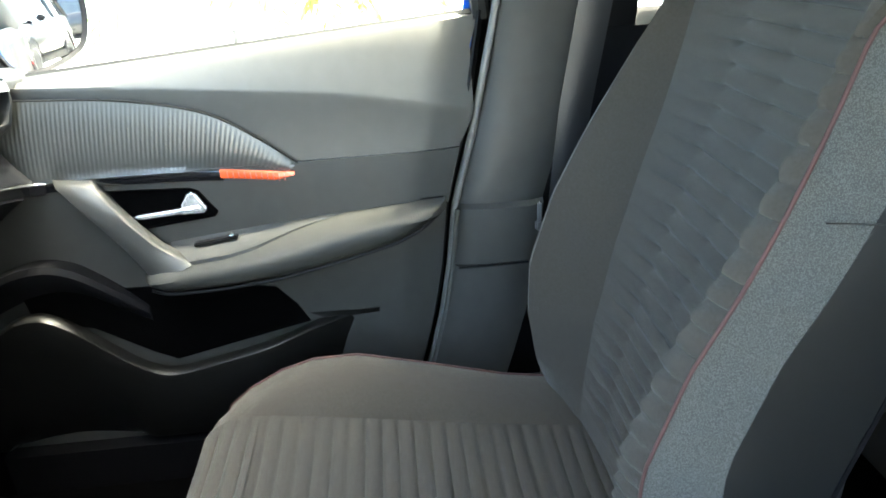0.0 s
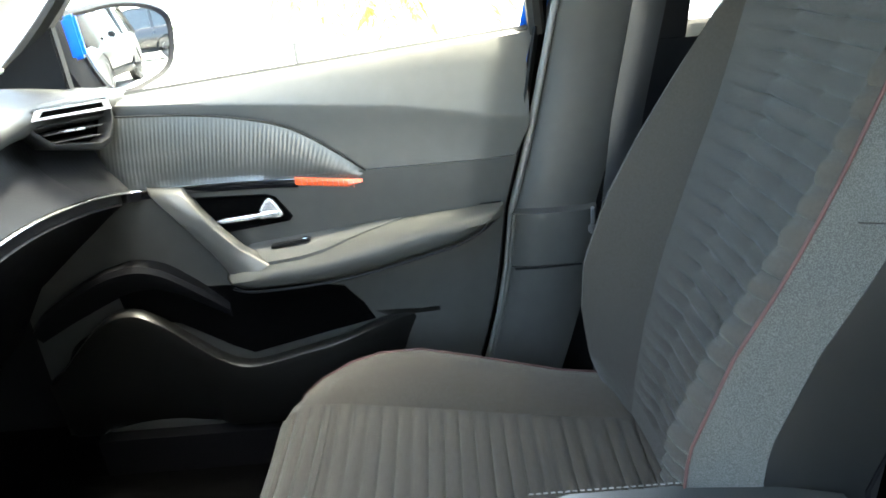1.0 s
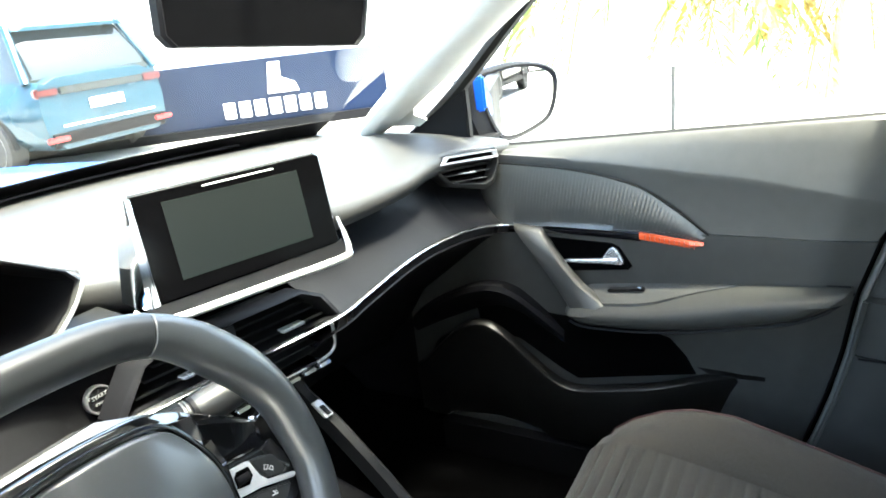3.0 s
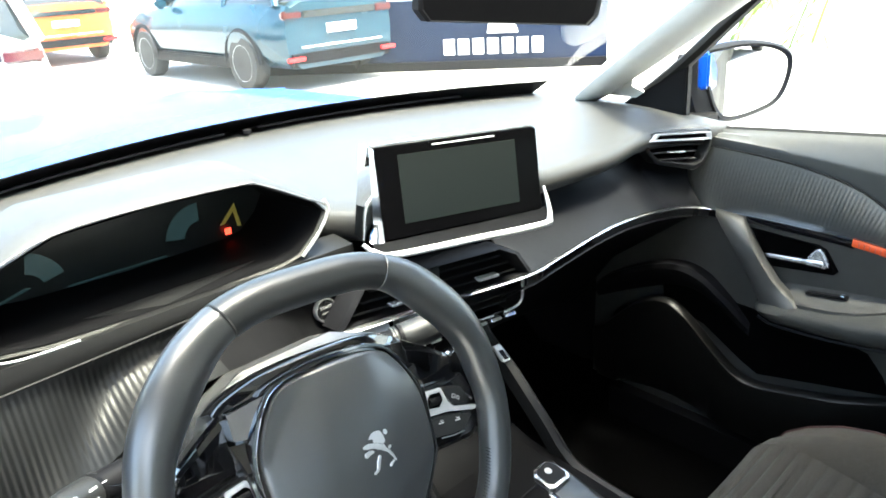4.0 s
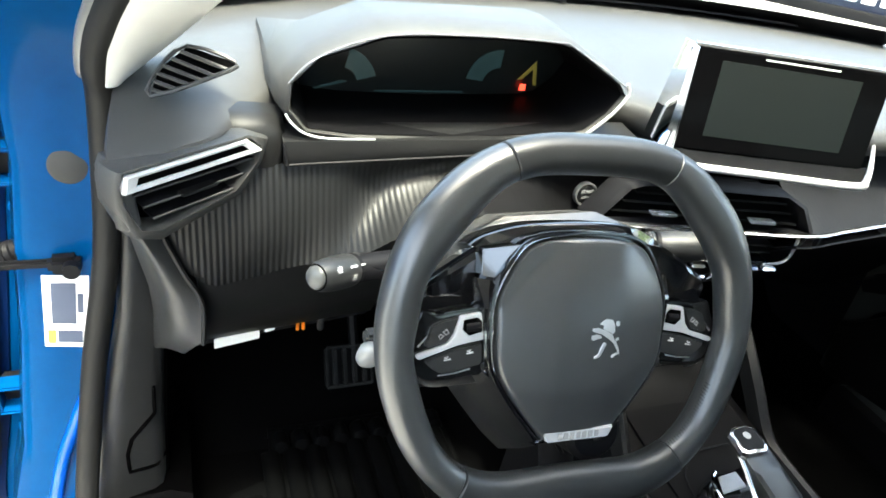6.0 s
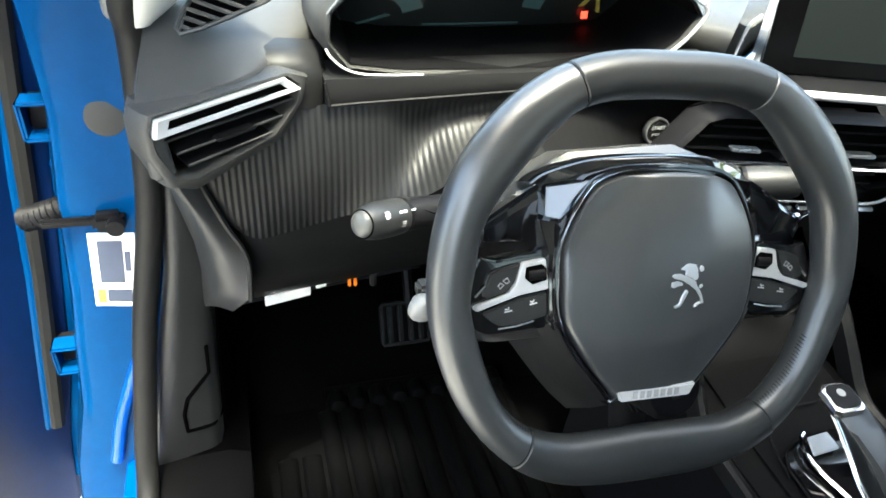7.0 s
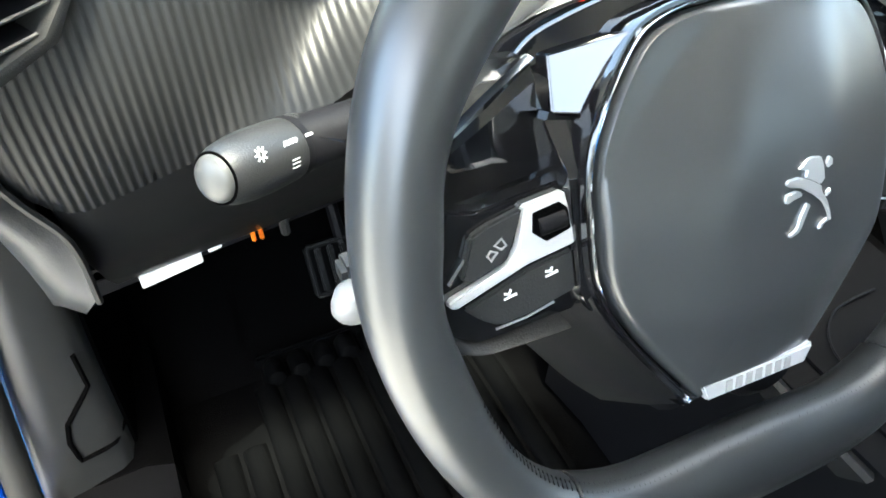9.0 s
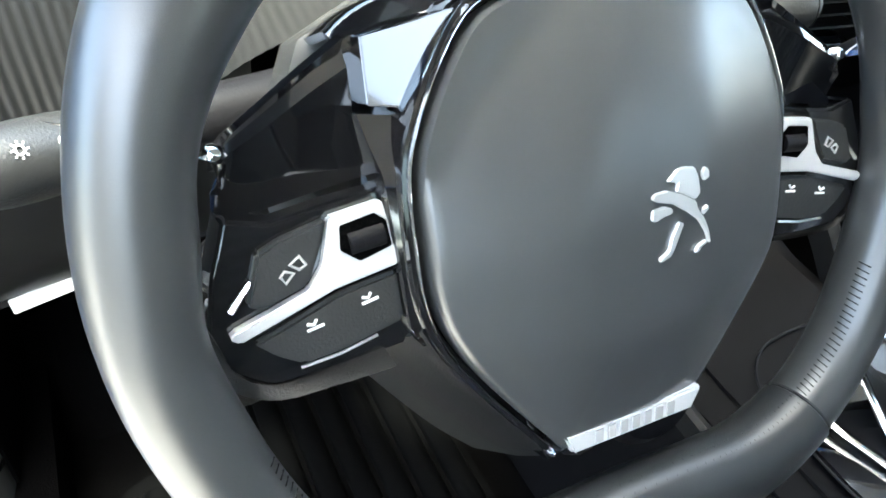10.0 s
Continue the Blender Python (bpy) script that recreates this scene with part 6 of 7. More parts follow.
    part("recliner_cover", merged(*[box((cx + sx * 0.245, Y(-0.585), 0.52), (0.014, 0.09, 0.11), 0.006) for sx in (-1, 1)]), GREY_CLOTH, st)
    return st
smooth_ins = [(p.x, p.y) for p in smooth_line([(a, b, 0) for a, b in ((-0.60, 0.520), (-0.56, 0.530), (-0.45, 0.546), (-0.35, 0.562), (-0.25, 0.580), (-0.15, 0.596), (-0.09, 0.602), (-0.05, 0.596), (-0.02, 0.575), (-0.005, 0.54), (0.0, 0.50))], 12)]
seat(0.325, 0.0, "passenger_seat", "dark ribbed cloth passenger seat with red piping")
seat(-0.325, -0.16, "driver_seat", "dark ribbed cloth driver's seat beside the armrest")

# ---------------------------------------------------------------- passenger's door
door = thing("passenger_door", "dark passenger door lining with ribbed insert and orange accent", "car door", (0.7, 0.0, 0.4))
def sill_z(y):
    return 1.049 + (0.235 - y) * 0.0725
def ridge_z(y):
    return curve_at([(-0.47, 0.955), (-0.40, 0.968), (-0.229, 0.998), (0.041, 1.024), (0.23, 1.034), (0.47, 1.04)], y)
rear_edge = lambda z: curve_at([(0.36, -0.28), (0.45, -0.31), (0.518, -0.336), (0.60, -0.36), (0.667, -0.377), (0.814, -0.395), (0.967, -0.44), (1.10, -0.462)], z)
rows = []
for k in range(61):
    f = k / 60
    col = []
    for j, (kind, v) in enumerate((("s", 0.012), ("s", 0.0), ("s", -0.006), ("m", 0.66), ("m", 0.33), ("r", 0.006), ("r", 0.0), ("r", -0.012), ("z", 0.9), ("z", 0.8), ("z", 0.70), ("z", 0.60), ("z", 0.52), ("z", 0.45), ("z", 0.40))):
        y = 0.47 + (rear_edge(0.8) - 0.47) * f
        if kind == "z":
            y = 0.47 + (rear_edge(v) - 0.47) * f
            z, x = v, (0.678 if v > 0.75 else 0.684)
        else:
            y = 0.47 + (rear_edge(1.0) - 0.47 - 0.0) * f
            if kind == "s":
                y = 0.47 + (rear_edge(1.09) - 0.47) * f
                z, x = sill_z(y) + min(v, 0), 0.715 if v > 0.01 else (0.704 if v == 0 else 0.698)
                if v > 0.01:
                    z = sill_z(y) - 0.004
            elif kind == "m":
                z, x = ridge_z(y) + (sill_z(y) - ridge_z(y)) * v, 0.676 + 0.02 * v
            else:
                z, x = ridge_z(y) + v, 0.676 + (0.001 if v > 0 else (0.0 if v == 0 else 0.004))
        x += 0.012 * max(0, f - 0.93) / 0.07
        col.append((x, y, z))
    rows.append(col)
part("lining", sheet([r[:9] for r in rows], 0.006), DOORSKIN, door, "dark grained upper door lining", sharp=35)
# Lower half split off to take the painted shade.
part("lower_lining", sheet([r[8:] for r in rows], 0.006), SHADED_DOORSKIN, door, "lower door lining with shade painted into its colour", sharp=35)
part("rear_flank", sheet([[(0.690, rear_edge(z) + 0.002, z), (0.72, rear_edge(z) - 0.012, z), (0.76, rear_edge(z) - 0.016, z)] for z in (0.40, 0.52, 0.65, 0.8, 0.95, 1.10)], 0.004), DEEP, door)
# ribbed insert
seam_top = [(-0.166, 0.884), (-0.13, 0.915), (-0.092, 0.944), (-0.05, 0.973), (-0.026, 0.985), (0.02, 0.998), (0.08, 1.010), (0.134, 1.016), (0.233, 1.022), (0.30, 1.024)]
seam_low = [(-0.166, 0.8815), (-0.056, 0.895), (0.03, 0.899), (0.114, 0.900), (0.211, 0.897), (0.30, 0.890)]
rows = []
n_col = int(0.46 / 0.0066 * 4)
for k in range(n_col + 1):
    y = -0.150 + 0.446 * k / n_col
    z0, z1 = soft_at(seam_low, y), max(soft_at(seam_top, y), soft_at(seam_low, y) + 0.0005)
    r = 0.0006 * (0.5 - 0.5 * math.cos(2 * math.pi * (y / 0.0066 % 1.0)))
    rows.append([(0.671 - (r if 0 < j < 8 else 0) + 0.004 * (1 - math.sin(math.pi * j / 8)), y - 0.02 * (j / 8), z0 + (z1 - z0) * j / 8) for j in range(9)])
part("door_insert", sheet(rows, 0.0), INSERT, door, "satin insert with fine upright ribs", sharp=80)
part("insert_seam", tube([(0.6715, y - 0.02, soft_at(seam_top, y) + 0.001) for y in np.linspace(-0.15, 0.30, 40)], 0.0016, 6), DEEP, door)
part("rear_seam", tube([(0.6765, -0.166, 0.883), (0.6765, -0.20, 0.846), (0.6765, -0.232, 0.812)], 0.0014, 6), DEEP, door)
def strip_loft(y0, y1, dz0, dz1, x0):
    out = []
    for y in np.linspace(y0, y1, 24):
        z = soft_at(seam_low, y)
        out.append([(x0 + 0.008, y, z + dz0), (x0 - 0.001, y, z + dz0), (x0 - 0.003, y, z + (dz0 + dz1) / 2), (x0 - 0.001, y, z + dz1), (x0 + 0.008, y, z + dz1)])
    return loft(out)
part("black_strip", strip_loft(-0.055, 0.262, 0.002, -0.013, 0.669), PIANO, door, "gloss black strip")
# White highlight of the gloss strip, built as a thin chrome line.
part("painted_glint", strip_loft(0.0, 0.25, 0.0032, 0.0018, 0.668), BRIGHT, door, "glint on the gloss strip made as a bright line")
oc = []
for y in np.linspace(-0.163, -0.052, 20):
    z = soft_at(seam_low, y)
    h = 0.009 * min(1, (y + 0.166) / 0.03)
    oc.append([(0.676, y, z + 0.004), (0.667, y, z + 0.004), (0.665, y, z - h / 2), (0.667, y, z - h), (0.676, y, z - h)])
part("orange_accent", loft(oc), ORANGE, door, "orange accent at the strip's end")
part("accent_ribs", merged(*[box((0.6652, -0.148 + 0.0085 * k, soft_at(seam_low, -0.148 + 0.0085 * k) - 0.004), (0.0015, 0.0016, 0.010), 0) for k in range(11)]), material("dark_orange", (0.4, 0.05, 0.02), 0.4), door)
# handle bowl, its depth's shade painted near-black, and lever
bowl = [(0.150, 0.880), (0.0, 0.874), (-0.014, 0.868), (-0.038, 0.832), (-0.032, 0.824), (0.080, 0.812), (0.105, 0.824)]
grow2 = lambda pts, k: [(0.055 + (a - 0.055) * k, 0.848 + (b - 0.848) * k) for a, b in pts]
bx = lambda pts, x: [(x, a, b) for a, b in pts]
part("handle_bowl", loft([bx(bowl, 0.6745), bx(grow2(bowl, 0.99), 0.6690), bx(grow2(bowl, 0.95), 0.6685), bx(grow2(bowl, 0.90), 0.6715), bx(grow2(bowl, 0.8), 0.6718)]), CARPET_AND_SHADE, door, "shallow handle bowl with its shade painted near-black")
part("handle", merged(tube(smooth_line([(0.680, 0.112, 0.828), (0.672, 0.07, 0.833), (0.668, 0.02, 0.838), (0.668, -0.012, 0.842)], 6), [0.005] * 13 + [0.007] * 6, 10), prism([(0.664, 0.018, 0.845), (0.664, 0.002, 0.868), (0.664, -0.008, 0.868), (0.664, -0.024, 0.838), (0.664, -0.020, 0.832), (0.664, 0.012, 0.833)], (0.02, 0, 0), 0.004)), CHROME, door, "satin chrome door handle")
# grab bar
gb = []
for x, ya, za, yb, zb in ((0.668, 0.196, 0.903, 0.136, 0.900), (0.652, 0.187, 0.893, 0.129, 0.890), (0.642, 0.160, 0.864, 0.110, 0.866), (0.636, 0.130, 0.830, 0.085, 0.835), (0.630, 0.098, 0.790, 0.052, 0.801), (0.624, 0.074, 0.754, 0.016, 0.776), (0.618, 0.060, 0.742, 0.004, 0.768)):
    a, b = Vector((x, ya, za)), Vector((x - 0.004, yb, zb))
    back = Vector((0.03, 0, -0.006))
    gb.append([a + back, a + Vector((0.004, 0.001, 0)), a.lerp(b, 0.06) - Vector((0.001, 0, 0)), a.lerp(b, 0.5) - Vector((0.003, 0, -0.001)), a.lerp(b, 0.94) - Vector((0.001, 0, 0)), b + Vector((0.004, -0.001, 0)), b + back])
part("grab_bar", loft(gb), SATIN, door, "satin grey pull handle", sharp=50)
# armrest
ar = []
top_z = [(-0.40, 0.822), (-0.36, 0.820), (-0.31, 0.815), (-0.235, 0.803), (-0.17, 0.787), (-0.11, 0.775), (-0.05, 0.767), (0.03, 0.760), (0.08, 0.752)]
back_z = [(-0.40, 0.823), (-0.36, 0.8215), (-0.31, 0.819), (-0.235, 0.813), (-0.17, 0.807), (-0.11, 0.802), (-0.05, 0.796), (0.03, 0.787), (0.08, 0.780)]
low_z = [(-0.395, 0.822), (-0.376, 0.814), (-0.353, 0.796), (-0.308, 0.778), (-0.219, 0.757), (-0.13, 0.739), (-0.043, 0.730), (0.044, 0.727), (0.08, 0.736)]
def rest_x(y):
    return curve_at([(-0.395, 0.660), (-0.385, 0.632), (-0.36, 0.614), (-0.31, 0.604), (-0.1, 0.600), (0.05, 0.602), (0.075, 0.612), (0.082, 0.628)], y)
for y in np.linspace(-0.393, 0.082, 40):
    zt, zb, zu, x0 = soft_at(top_z, y), soft_at(back_z, y), soft_at(low_z, y), rest_x(y)
    ar.append([(0.690, y, zb), (0.674, y, zb), (x0 + (0.674 - x0) * 0.55, y, zt + (zb - zt) * 0.5), (x0 + 0.014, y, zt + 0.001), (x0 + 0.005, y, zt - 0.003), (x0, y, zt - 0.010), (x0 + 0.001, y, (zt + zu) / 2), (x0 + 0.003, y, zu + 0.008), (x0 + 0.012, y, zu), (0.690, y, zu - 0.004)])
part("armrest", loft(ar), ARM, door, "cloth-padded armrest", sharp=45)
part("armrest_gap", tube([(rest_x(y) + 0.008, y, soft_at(low_z, y) - 0.003) for y in np.linspace(-0.394, 0.07, 40)], 0.0028, 6), DEEP, door)
part("armrest_joint", tube([(0.676, y, soft_at(back_z, y) + 0.001) for y in np.linspace(-0.39, 0.05, 30)], 0.0016, 6), DEEP, door)
plate = []
for y in np.linspace(0.045, -0.232, 30):
    zt, zb, x0 = soft_at(top_z, y), soft_at(back_z, y), rest_x(y)
    xa = curve_at([(-0.235, 0.671), (-0.16, 0.650), (-0.09, 0.626), (-0.05, 0.621), (0.05, 0.621)], y)
    on = lambda x: zt + (zb - zt) * (x - x0) / (0.674 - x0)
    xb = 0.673
    plate.append([(xa, y, on(xa) - 0.004), (xa + 0.0005, y, on(xa) + 0.0022), (xa + (xb - xa) * 0.12, y, on(xa) + 0.0032), (xa + (xb - xa) * 0.5, y, (on(xa) + on(xb)) / 2 + 0.0012), (xb, y, on(xb) + 0.002)])
part("switch_plate", sheet(plate, 0.002), SATIN, door, "window switch plate")
part("window_switch", merged(box((0.655, -0.030, 0.7905), (0.014, 0.070, 0.005), 0.002, Euler((radians(-7), 0, 0)).to_matrix()), box((0.654, -0.055, 0.795), (0.012, 0.010, 0.006), 0.002)), DEEP, door)
part("switch_mark", box((0.652, -0.056, 0.7985), (0.009, 0.008, 0.0016), 0.0005), BRIGHT, door)
# pocket: recess shade painted as a flat near-black sheet, bright lip, lower moulding
pk = [(0.30, 0.725), (0.20, 0.715), (0.022, 0.708), (-0.06, 0.700), (-0.105, 0.690), (-0.135, 0.655), (-0.152, 0.622), (-0.05, 0.600), (0.078, 0.572), (0.114, 0.590), (0.2, 0.645), (0.29, 0.665)]
part("pocket_shade", prism([(0.6745, a, b) for a, b in pk], (0.003, 0, 0)), CARPET_AND_SHADE, door, "near-black sheet painting the door pocket's shade")
lip_top = [(-0.26, 0.632), (-0.20, 0.626), (-0.152, 0.620), (-0.05, 0.598), (0.03, 0.580), (0.078, 0.571), (0.105, 0.578), (0.14, 0.605), (0.19, 0.650), (0.235, 0.690), (0.275, 0.700), (0.32, 0.680), (0.36, 0.645), (0.40, 0.60), (0.44, 0.56)]
rows = []
for y in np.linspace(-0.27, 0.44, 60):
    z = soft_at(lip_top, max(y, -0.26))
    fade = min(1.0, max(0.0, (-0.06 - y) / 0.20))
    out = 0.625 + 0.0575 * fade * fade * (3 - 2 * fade)
    rows.append([(min(out + 0.03, 0.682), y, z - 0.012), (min(out + 0.022, 0.680), y, z + 0.001), (out + 0.006, y, z), (out + 0.001, y, z - 0.004), (out, y, z - 0.012), (out + 0.004, y, z - 0.04), (out + 0.012, y, z - 0.10), (out + 0.03, y, max(z - 0.18, 0.43)), (0.684, y, 0.42)])
part("pocket_front", sheet(rows, 0.003), SHADED_POCKET, door, "moulded door pocket front", sharp=40)
arch = smooth_line([(0.66, 0.46, 0.655), (0.65, 0.43, 0.683), (0.645, 0.385, 0.712), (0.642, 0.334, 0.738), (0.642, 0.285, 0.757), (0.642, 0.239, 0.763), (0.644, 0.20, 0.752), (0.648, 0.169, 0.73), (0.655, 0.135, 0.70), (0.665, 0.103, 0.668)], 5)
# Arch also in black, for the shade at the door's lower front.
part("arch_moulding", loft([[p + Vector(d) for d in ((0.03, 0, 0.012), (0.006, 0, 0.010), (0.0, 0, 0.0), (0.004, 0, -0.012), (0.035, 0, -0.05))] for p in arch]), DEEP, door, "raised arch over the speaker", sharp=40)
part("speaker_grille", lathe([(0.075, 0.012), (0.075, 0.0), (0.068, -0.006), (0.03, -0.010), (0.0, -0.011)], (0.660, 0.34, 0.57), (1, 0, 0), 32), DEEP, door, "round black speaker grille")
part("corner_cover", prism([(0.690, 0.288, 1.168), (0.690, 0.455, 1.062), (0.690, 0.285, 1.05)], (0.02, 0, 0), 0.003), DEEP, door, "black triangular mirror corner cover")
part("window_frame", merged(tube(smooth_line([(0.715, 0.44, 1.06), (0.70, 0.30, 1.17), (0.65, 0.08, 1.36), (0.61, -0.1, 1.44), (0.60, -0.35, 1.46), (0.62, -0.42, 1.43), (0.715, -0.465, 1.09)], 6), 0.014, 8)), RUBBER, door)
part("outer_skin", sheet([[(0.80 - 0.05 * abs(z - 0.75) ** 2 * 4, y, z) for z in (0.35, 0.5, 0.65, 0.8, 0.95, 1.02)] for y in (0.47, 0.2, -0.1, -0.45)], 0.01), BLUE, door)
part("window_channel", tube([(0.716, y, sill_z(y) - 0.004) for y in np.linspace(0.44, -0.45, 12)], 0.008, 6), RUBBER, door)
pane = solo("side_window", sheet([[(0.722, 0.42, 1.05), (0.705, 0.30, 1.16), (0.66, 0.08, 1.35), (0.615, -0.1, 1.44)], [(0.722, -0.45, 1.09), (0.712, -0.45, 1.16), (0.66, -0.45, 1.35), (0.615, -0.42, 1.44)]]), GLASS, "clear passenger side window", "window", kind="structure", facing=(-1, 0, 0))
pane.visible_shadow = False

for sx in (-1, 1):
    solo("rear_side_window", sheet([[(sx * 0.735, -0.72, 1.09), (sx * 0.70, -0.72, 1.2), (sx * 0.63, -0.72, 1.43)], [(sx * 0.735, -1.5, 1.11), (sx * 0.70, -1.5, 1.2), (sx * 0.63, -1.5, 1.42)]]), PRIVACY, "tinted rear side window", "window", kind="structure", facing=(-sx, 0, 0))

# door mirror outside
mir = thing("door_mirror", "black and blue passenger door mirror", "door mirror", (0.83, 0.3, 1.03))
mc, mn = Vector((0.905, 0.268, 1.112)), Vector((-0.55, -0.83, 0.03)).normalized()
mr = Vector((mn.y, -mn.x, 0)).normalized() * -1
mu = mr.cross(mn)
mu = mu if mu.z > 0 else -mu
mr = mr if mr.x > 0 else -mr
m_out = [(-0.088, 0.055), (-0.05, 0.068), (0.0, 0.072), (0.05, 0.064), (0.082, 0.045), (0.088, 0.015), (0.078, -0.03), (0.055, -0.058), (0.0, -0.078), (-0.035, -0.080), (-0.055, -0.066), (-0.075, -0.015)]
m_out = [(p.x, p.y) for p in smooth_line([(a, b, 0) for a, b in m_out], 5, True)]
m_loop = lambda k, d: [mc + mr * a * 1.13 * k + mu * b * k - mn * d for a, b in m_out]
part("glass", prism(m_loop(0.93, -0.001), mn * 0.001), MIRROR, mir, "mirror glass")
part("rim", loft([m_loop(0.93, 0.012), m_loop(0.94, -0.003), m_loop(1.02, -0.007), m_loop(1.09, 0.002), m_loop(1.10, 0.02)], caps=False), DEEP, mir, "black mirror rim")
part("shell", loft([m_loop(1.10, 0.02), m_loop(1.06, 0.05), m_loop(0.9, 0.085), m_loop(0.6, 0.105), m_loop(0.2, 0.112)]), BLUE, mir, "blue mirror shell", sharp=60)
part("stalk", loft([[Vector((x, 0.32 + dy, z)) for dy, z in ((-0.03, 1.02), (0.03, 1.02), (0.03, 1.05), (-0.03, 1.05))] for x in (0.72, 0.78, 0.84)]), DEEP, mir)
part("inner_shell", loft([[mc - mr * a + mu * b - mn * (d + e) for a, b in ((0.098, 0.058), (0.088, 0.0), (0.06, -0.076), (0.06 + w * 1.0, -0.074), (0.088 + w, 0.0), (0.098 + w * 0.55, 0.055))] for d, w, e in ((-0.002, 0.045, 0.0), (0.012, 0.055, 0.0), (0.05, 0.05, 0.01))]), DEEP, mir, "black inner mirror housing", sharp=40)
part("blue_cheek", prism([(0.775, 0.312, 1.174), (0.779, 0.289, 1.180), (0.779, 0.286, 1.108), (0.775, 0.308, 1.104)], (0.03, 0.012, 0), 0.005), BLUE, mir, "blue painted mirror cheek")

# inner mirror
imir = thing("rear_view_mirror", "black framed interior mirror", "mirror", (0.09, 0.2, 1.28))
ic, in_ = Vector((0.088, 0.20, 1.332)), Vector((-0.25, -0.95, -0.12)).normalized()
ir = Vector((0.965, -0.25, -0.10)).normalized()
iu = ir.cross(in_)
iu = iu if iu.z > 0 else -iu
i_out = [(-0.125, 0.033), (-0.05, 0.037), (0.05, 0.037), (0.125, 0.033), (0.135, 0.02), (0.132, -0.022), (0.12, -0.034), (-0.12, -0.034), (-0.132, -0.022), (-0.135, 0.02)]
i_loop = lambda k, d: [ic + ir * a * k + iu * b * k - in_ * d for a, b in i_out]
part("glass", prism(i_loop(0.95, 0.0), in_ * 0.001), MIRROR, imir, "mirror glass")
part("frame", loft([i_loop(0.95, -0.001), i_loop(0.965, -0.004), i_loop(1.0, -0.002), i_loop(1.02, 0.008), i_loop(0.95, 0.022), i_loop(0.6, 0.03)]), DEEP, imir, "black mirror frame")
part("arm", tube([ic - in_ * 0.025, ic - in_ * 0.05 + Vector((0, 0.03, 0.03)), Vector((0.06, 0.18, 1.43))], 0.012, 8), DEEP, imir)

# ---------------------------------------------------------------- centre pillar and belt
bp = thing("b_pillar_trim", "dark plastic centre pillar trim", "pillar trim", (0.72, -0.5, 0.4))
front_y = lambda z: curve_at([(0.36, -0.31), (0.516, -0.357), (0.60, -0.38), (0.687, -0.397), (0.78, -0.409), (0.80, -0.412), (0.92, -0.446), (1.096, -0.484), (1.44, -0.55)], z)
def pillar_rows2(zs, dx):
    out = []
    for z in zs:
        lean = -0.30 * max(0, z - 1.05)
        y0 = front_y(z)
        out.append([(0.735 + lean + dx, y0 + 0.008, z), (0.712 + lean + dx, y0 - 0.002, z), (0.703 + lean + dx, y0 - 0.012, z), (0.696 + lean + dx, y0 - 0.05, z), (0.696 + lean + dx, y0 - 0.12, z), (0.705 + lean + dx, y0 - 0.145, z), (0.74 + lean + dx, y0 - 0.15, z)])
    return out
part("upper_cover", sheet(pillar_rows2((0.797, 0.803, 0.85, 0.92, 1.0, 1.1, 1.2, 1.3, 1.44), 0.0), 0.004), PILLAR_DARK, bp, "upper pillar cover")
part("shelf", sheet(pillar_rows2((0.80, 0.799), 0.002) + pillar_rows2((0.792, 0.785, 0.74, 0.694), -0.012), 0.003), PILLAR_DARK, bp)
part("lower_cover", sheet(pillar_rows2((0.692, 0.60, 0.52, 0.42, 0.36), -0.013), 0.004), PILLAR_DARK, bp, "lower pillar cover")
part("cover_gap", tube([(0.684, front_y(0.69) - 0.012, 0.691), (0.682, front_y(0.69) - 0.06, 0.691), (0.683, front_y(0.69) - 0.13, 0.692)], 0.002, 6), DEEP, bp)
part("rear_door_frame", sheet([[(0.745 - 0.3 * max(0, z - 1.05), y, z) for y in (-0.56, -0.63, -0.705)] for z in (0.40, 0.8, 1.05, 1.2, 1.44)], 0.02), DEEP, bp, "black rear door frame")
# Highlight along the pillar's rounded front edge, painted with lighter beads.
part("edge_highlight", tube([(0.7075 - 0.30 * max(0, z - 1.05), front_y(z) + 0.001, z) for z in (1.40, 1.25, 1.096, 0.92, 0.80, 0.687, 0.60, 0.516, 0.42)], 0.006, 10), HIGHLIGHT_BEAD, bp, "pillar cover's front edge with its highlight painted pale")
part("lower_edge_highlight", tube([(0.7005, front_y(z) - 0.0035, z) for z in (0.79, 0.74, 0.687, 0.64, 0.60, 0.56, 0.516, 0.46, 0.40)], 0.0055, 10), INSERT, bp, "lower pillar cover's rounded edge with its highlight painted pale")
# Seal widened and near-black so it also paints the door gap's shadow.
part("edge_seal", tube([(0.722, front_y(z) + 0.012, z) for z in (1.42, 1.25, 1.096, 0.92, 0.8, 0.687, 0.60, 0.516, 0.42)], 0.012, 8), CARPET_AND_SHADE, bp, "gap seal blackened to paint the door gap's shadow")
part("painted_jamb", sheet([[(0.735 - 0.3 * max(0, z - 1.05), front_y(z) + 0.004, z), (0.775 - 0.3 * max(0, z - 1.05), front_y(z) + 0.012, z)] for z in (1.06, 1.15, 1.25, 1.4)], 0.004), BLUE, bp, "blue painted door jamb")
part("pillar_body", loft([[(0.742 - 0.3 * max(0, z - 1.05), front_y(z) + 0.045, z), (0.79 - 0.3 * max(0, z - 1.05), front_y(z) + 0.03, z), (0.80 - 0.3 * max(0, z - 1.05), -0.62, z), (0.75 - 0.3 * max(0, z - 1.05), -0.62, z)] for z in (1.0, 1.05, 1.2, 1.44)]), BLUE, bp, "blue painted steel pillar")
BELT = material("belt_webbing", (0.012, 0.0125, 0.014), 0.4, vary=0.1, bump=0.3, bump_scale=900, spec=0.6)
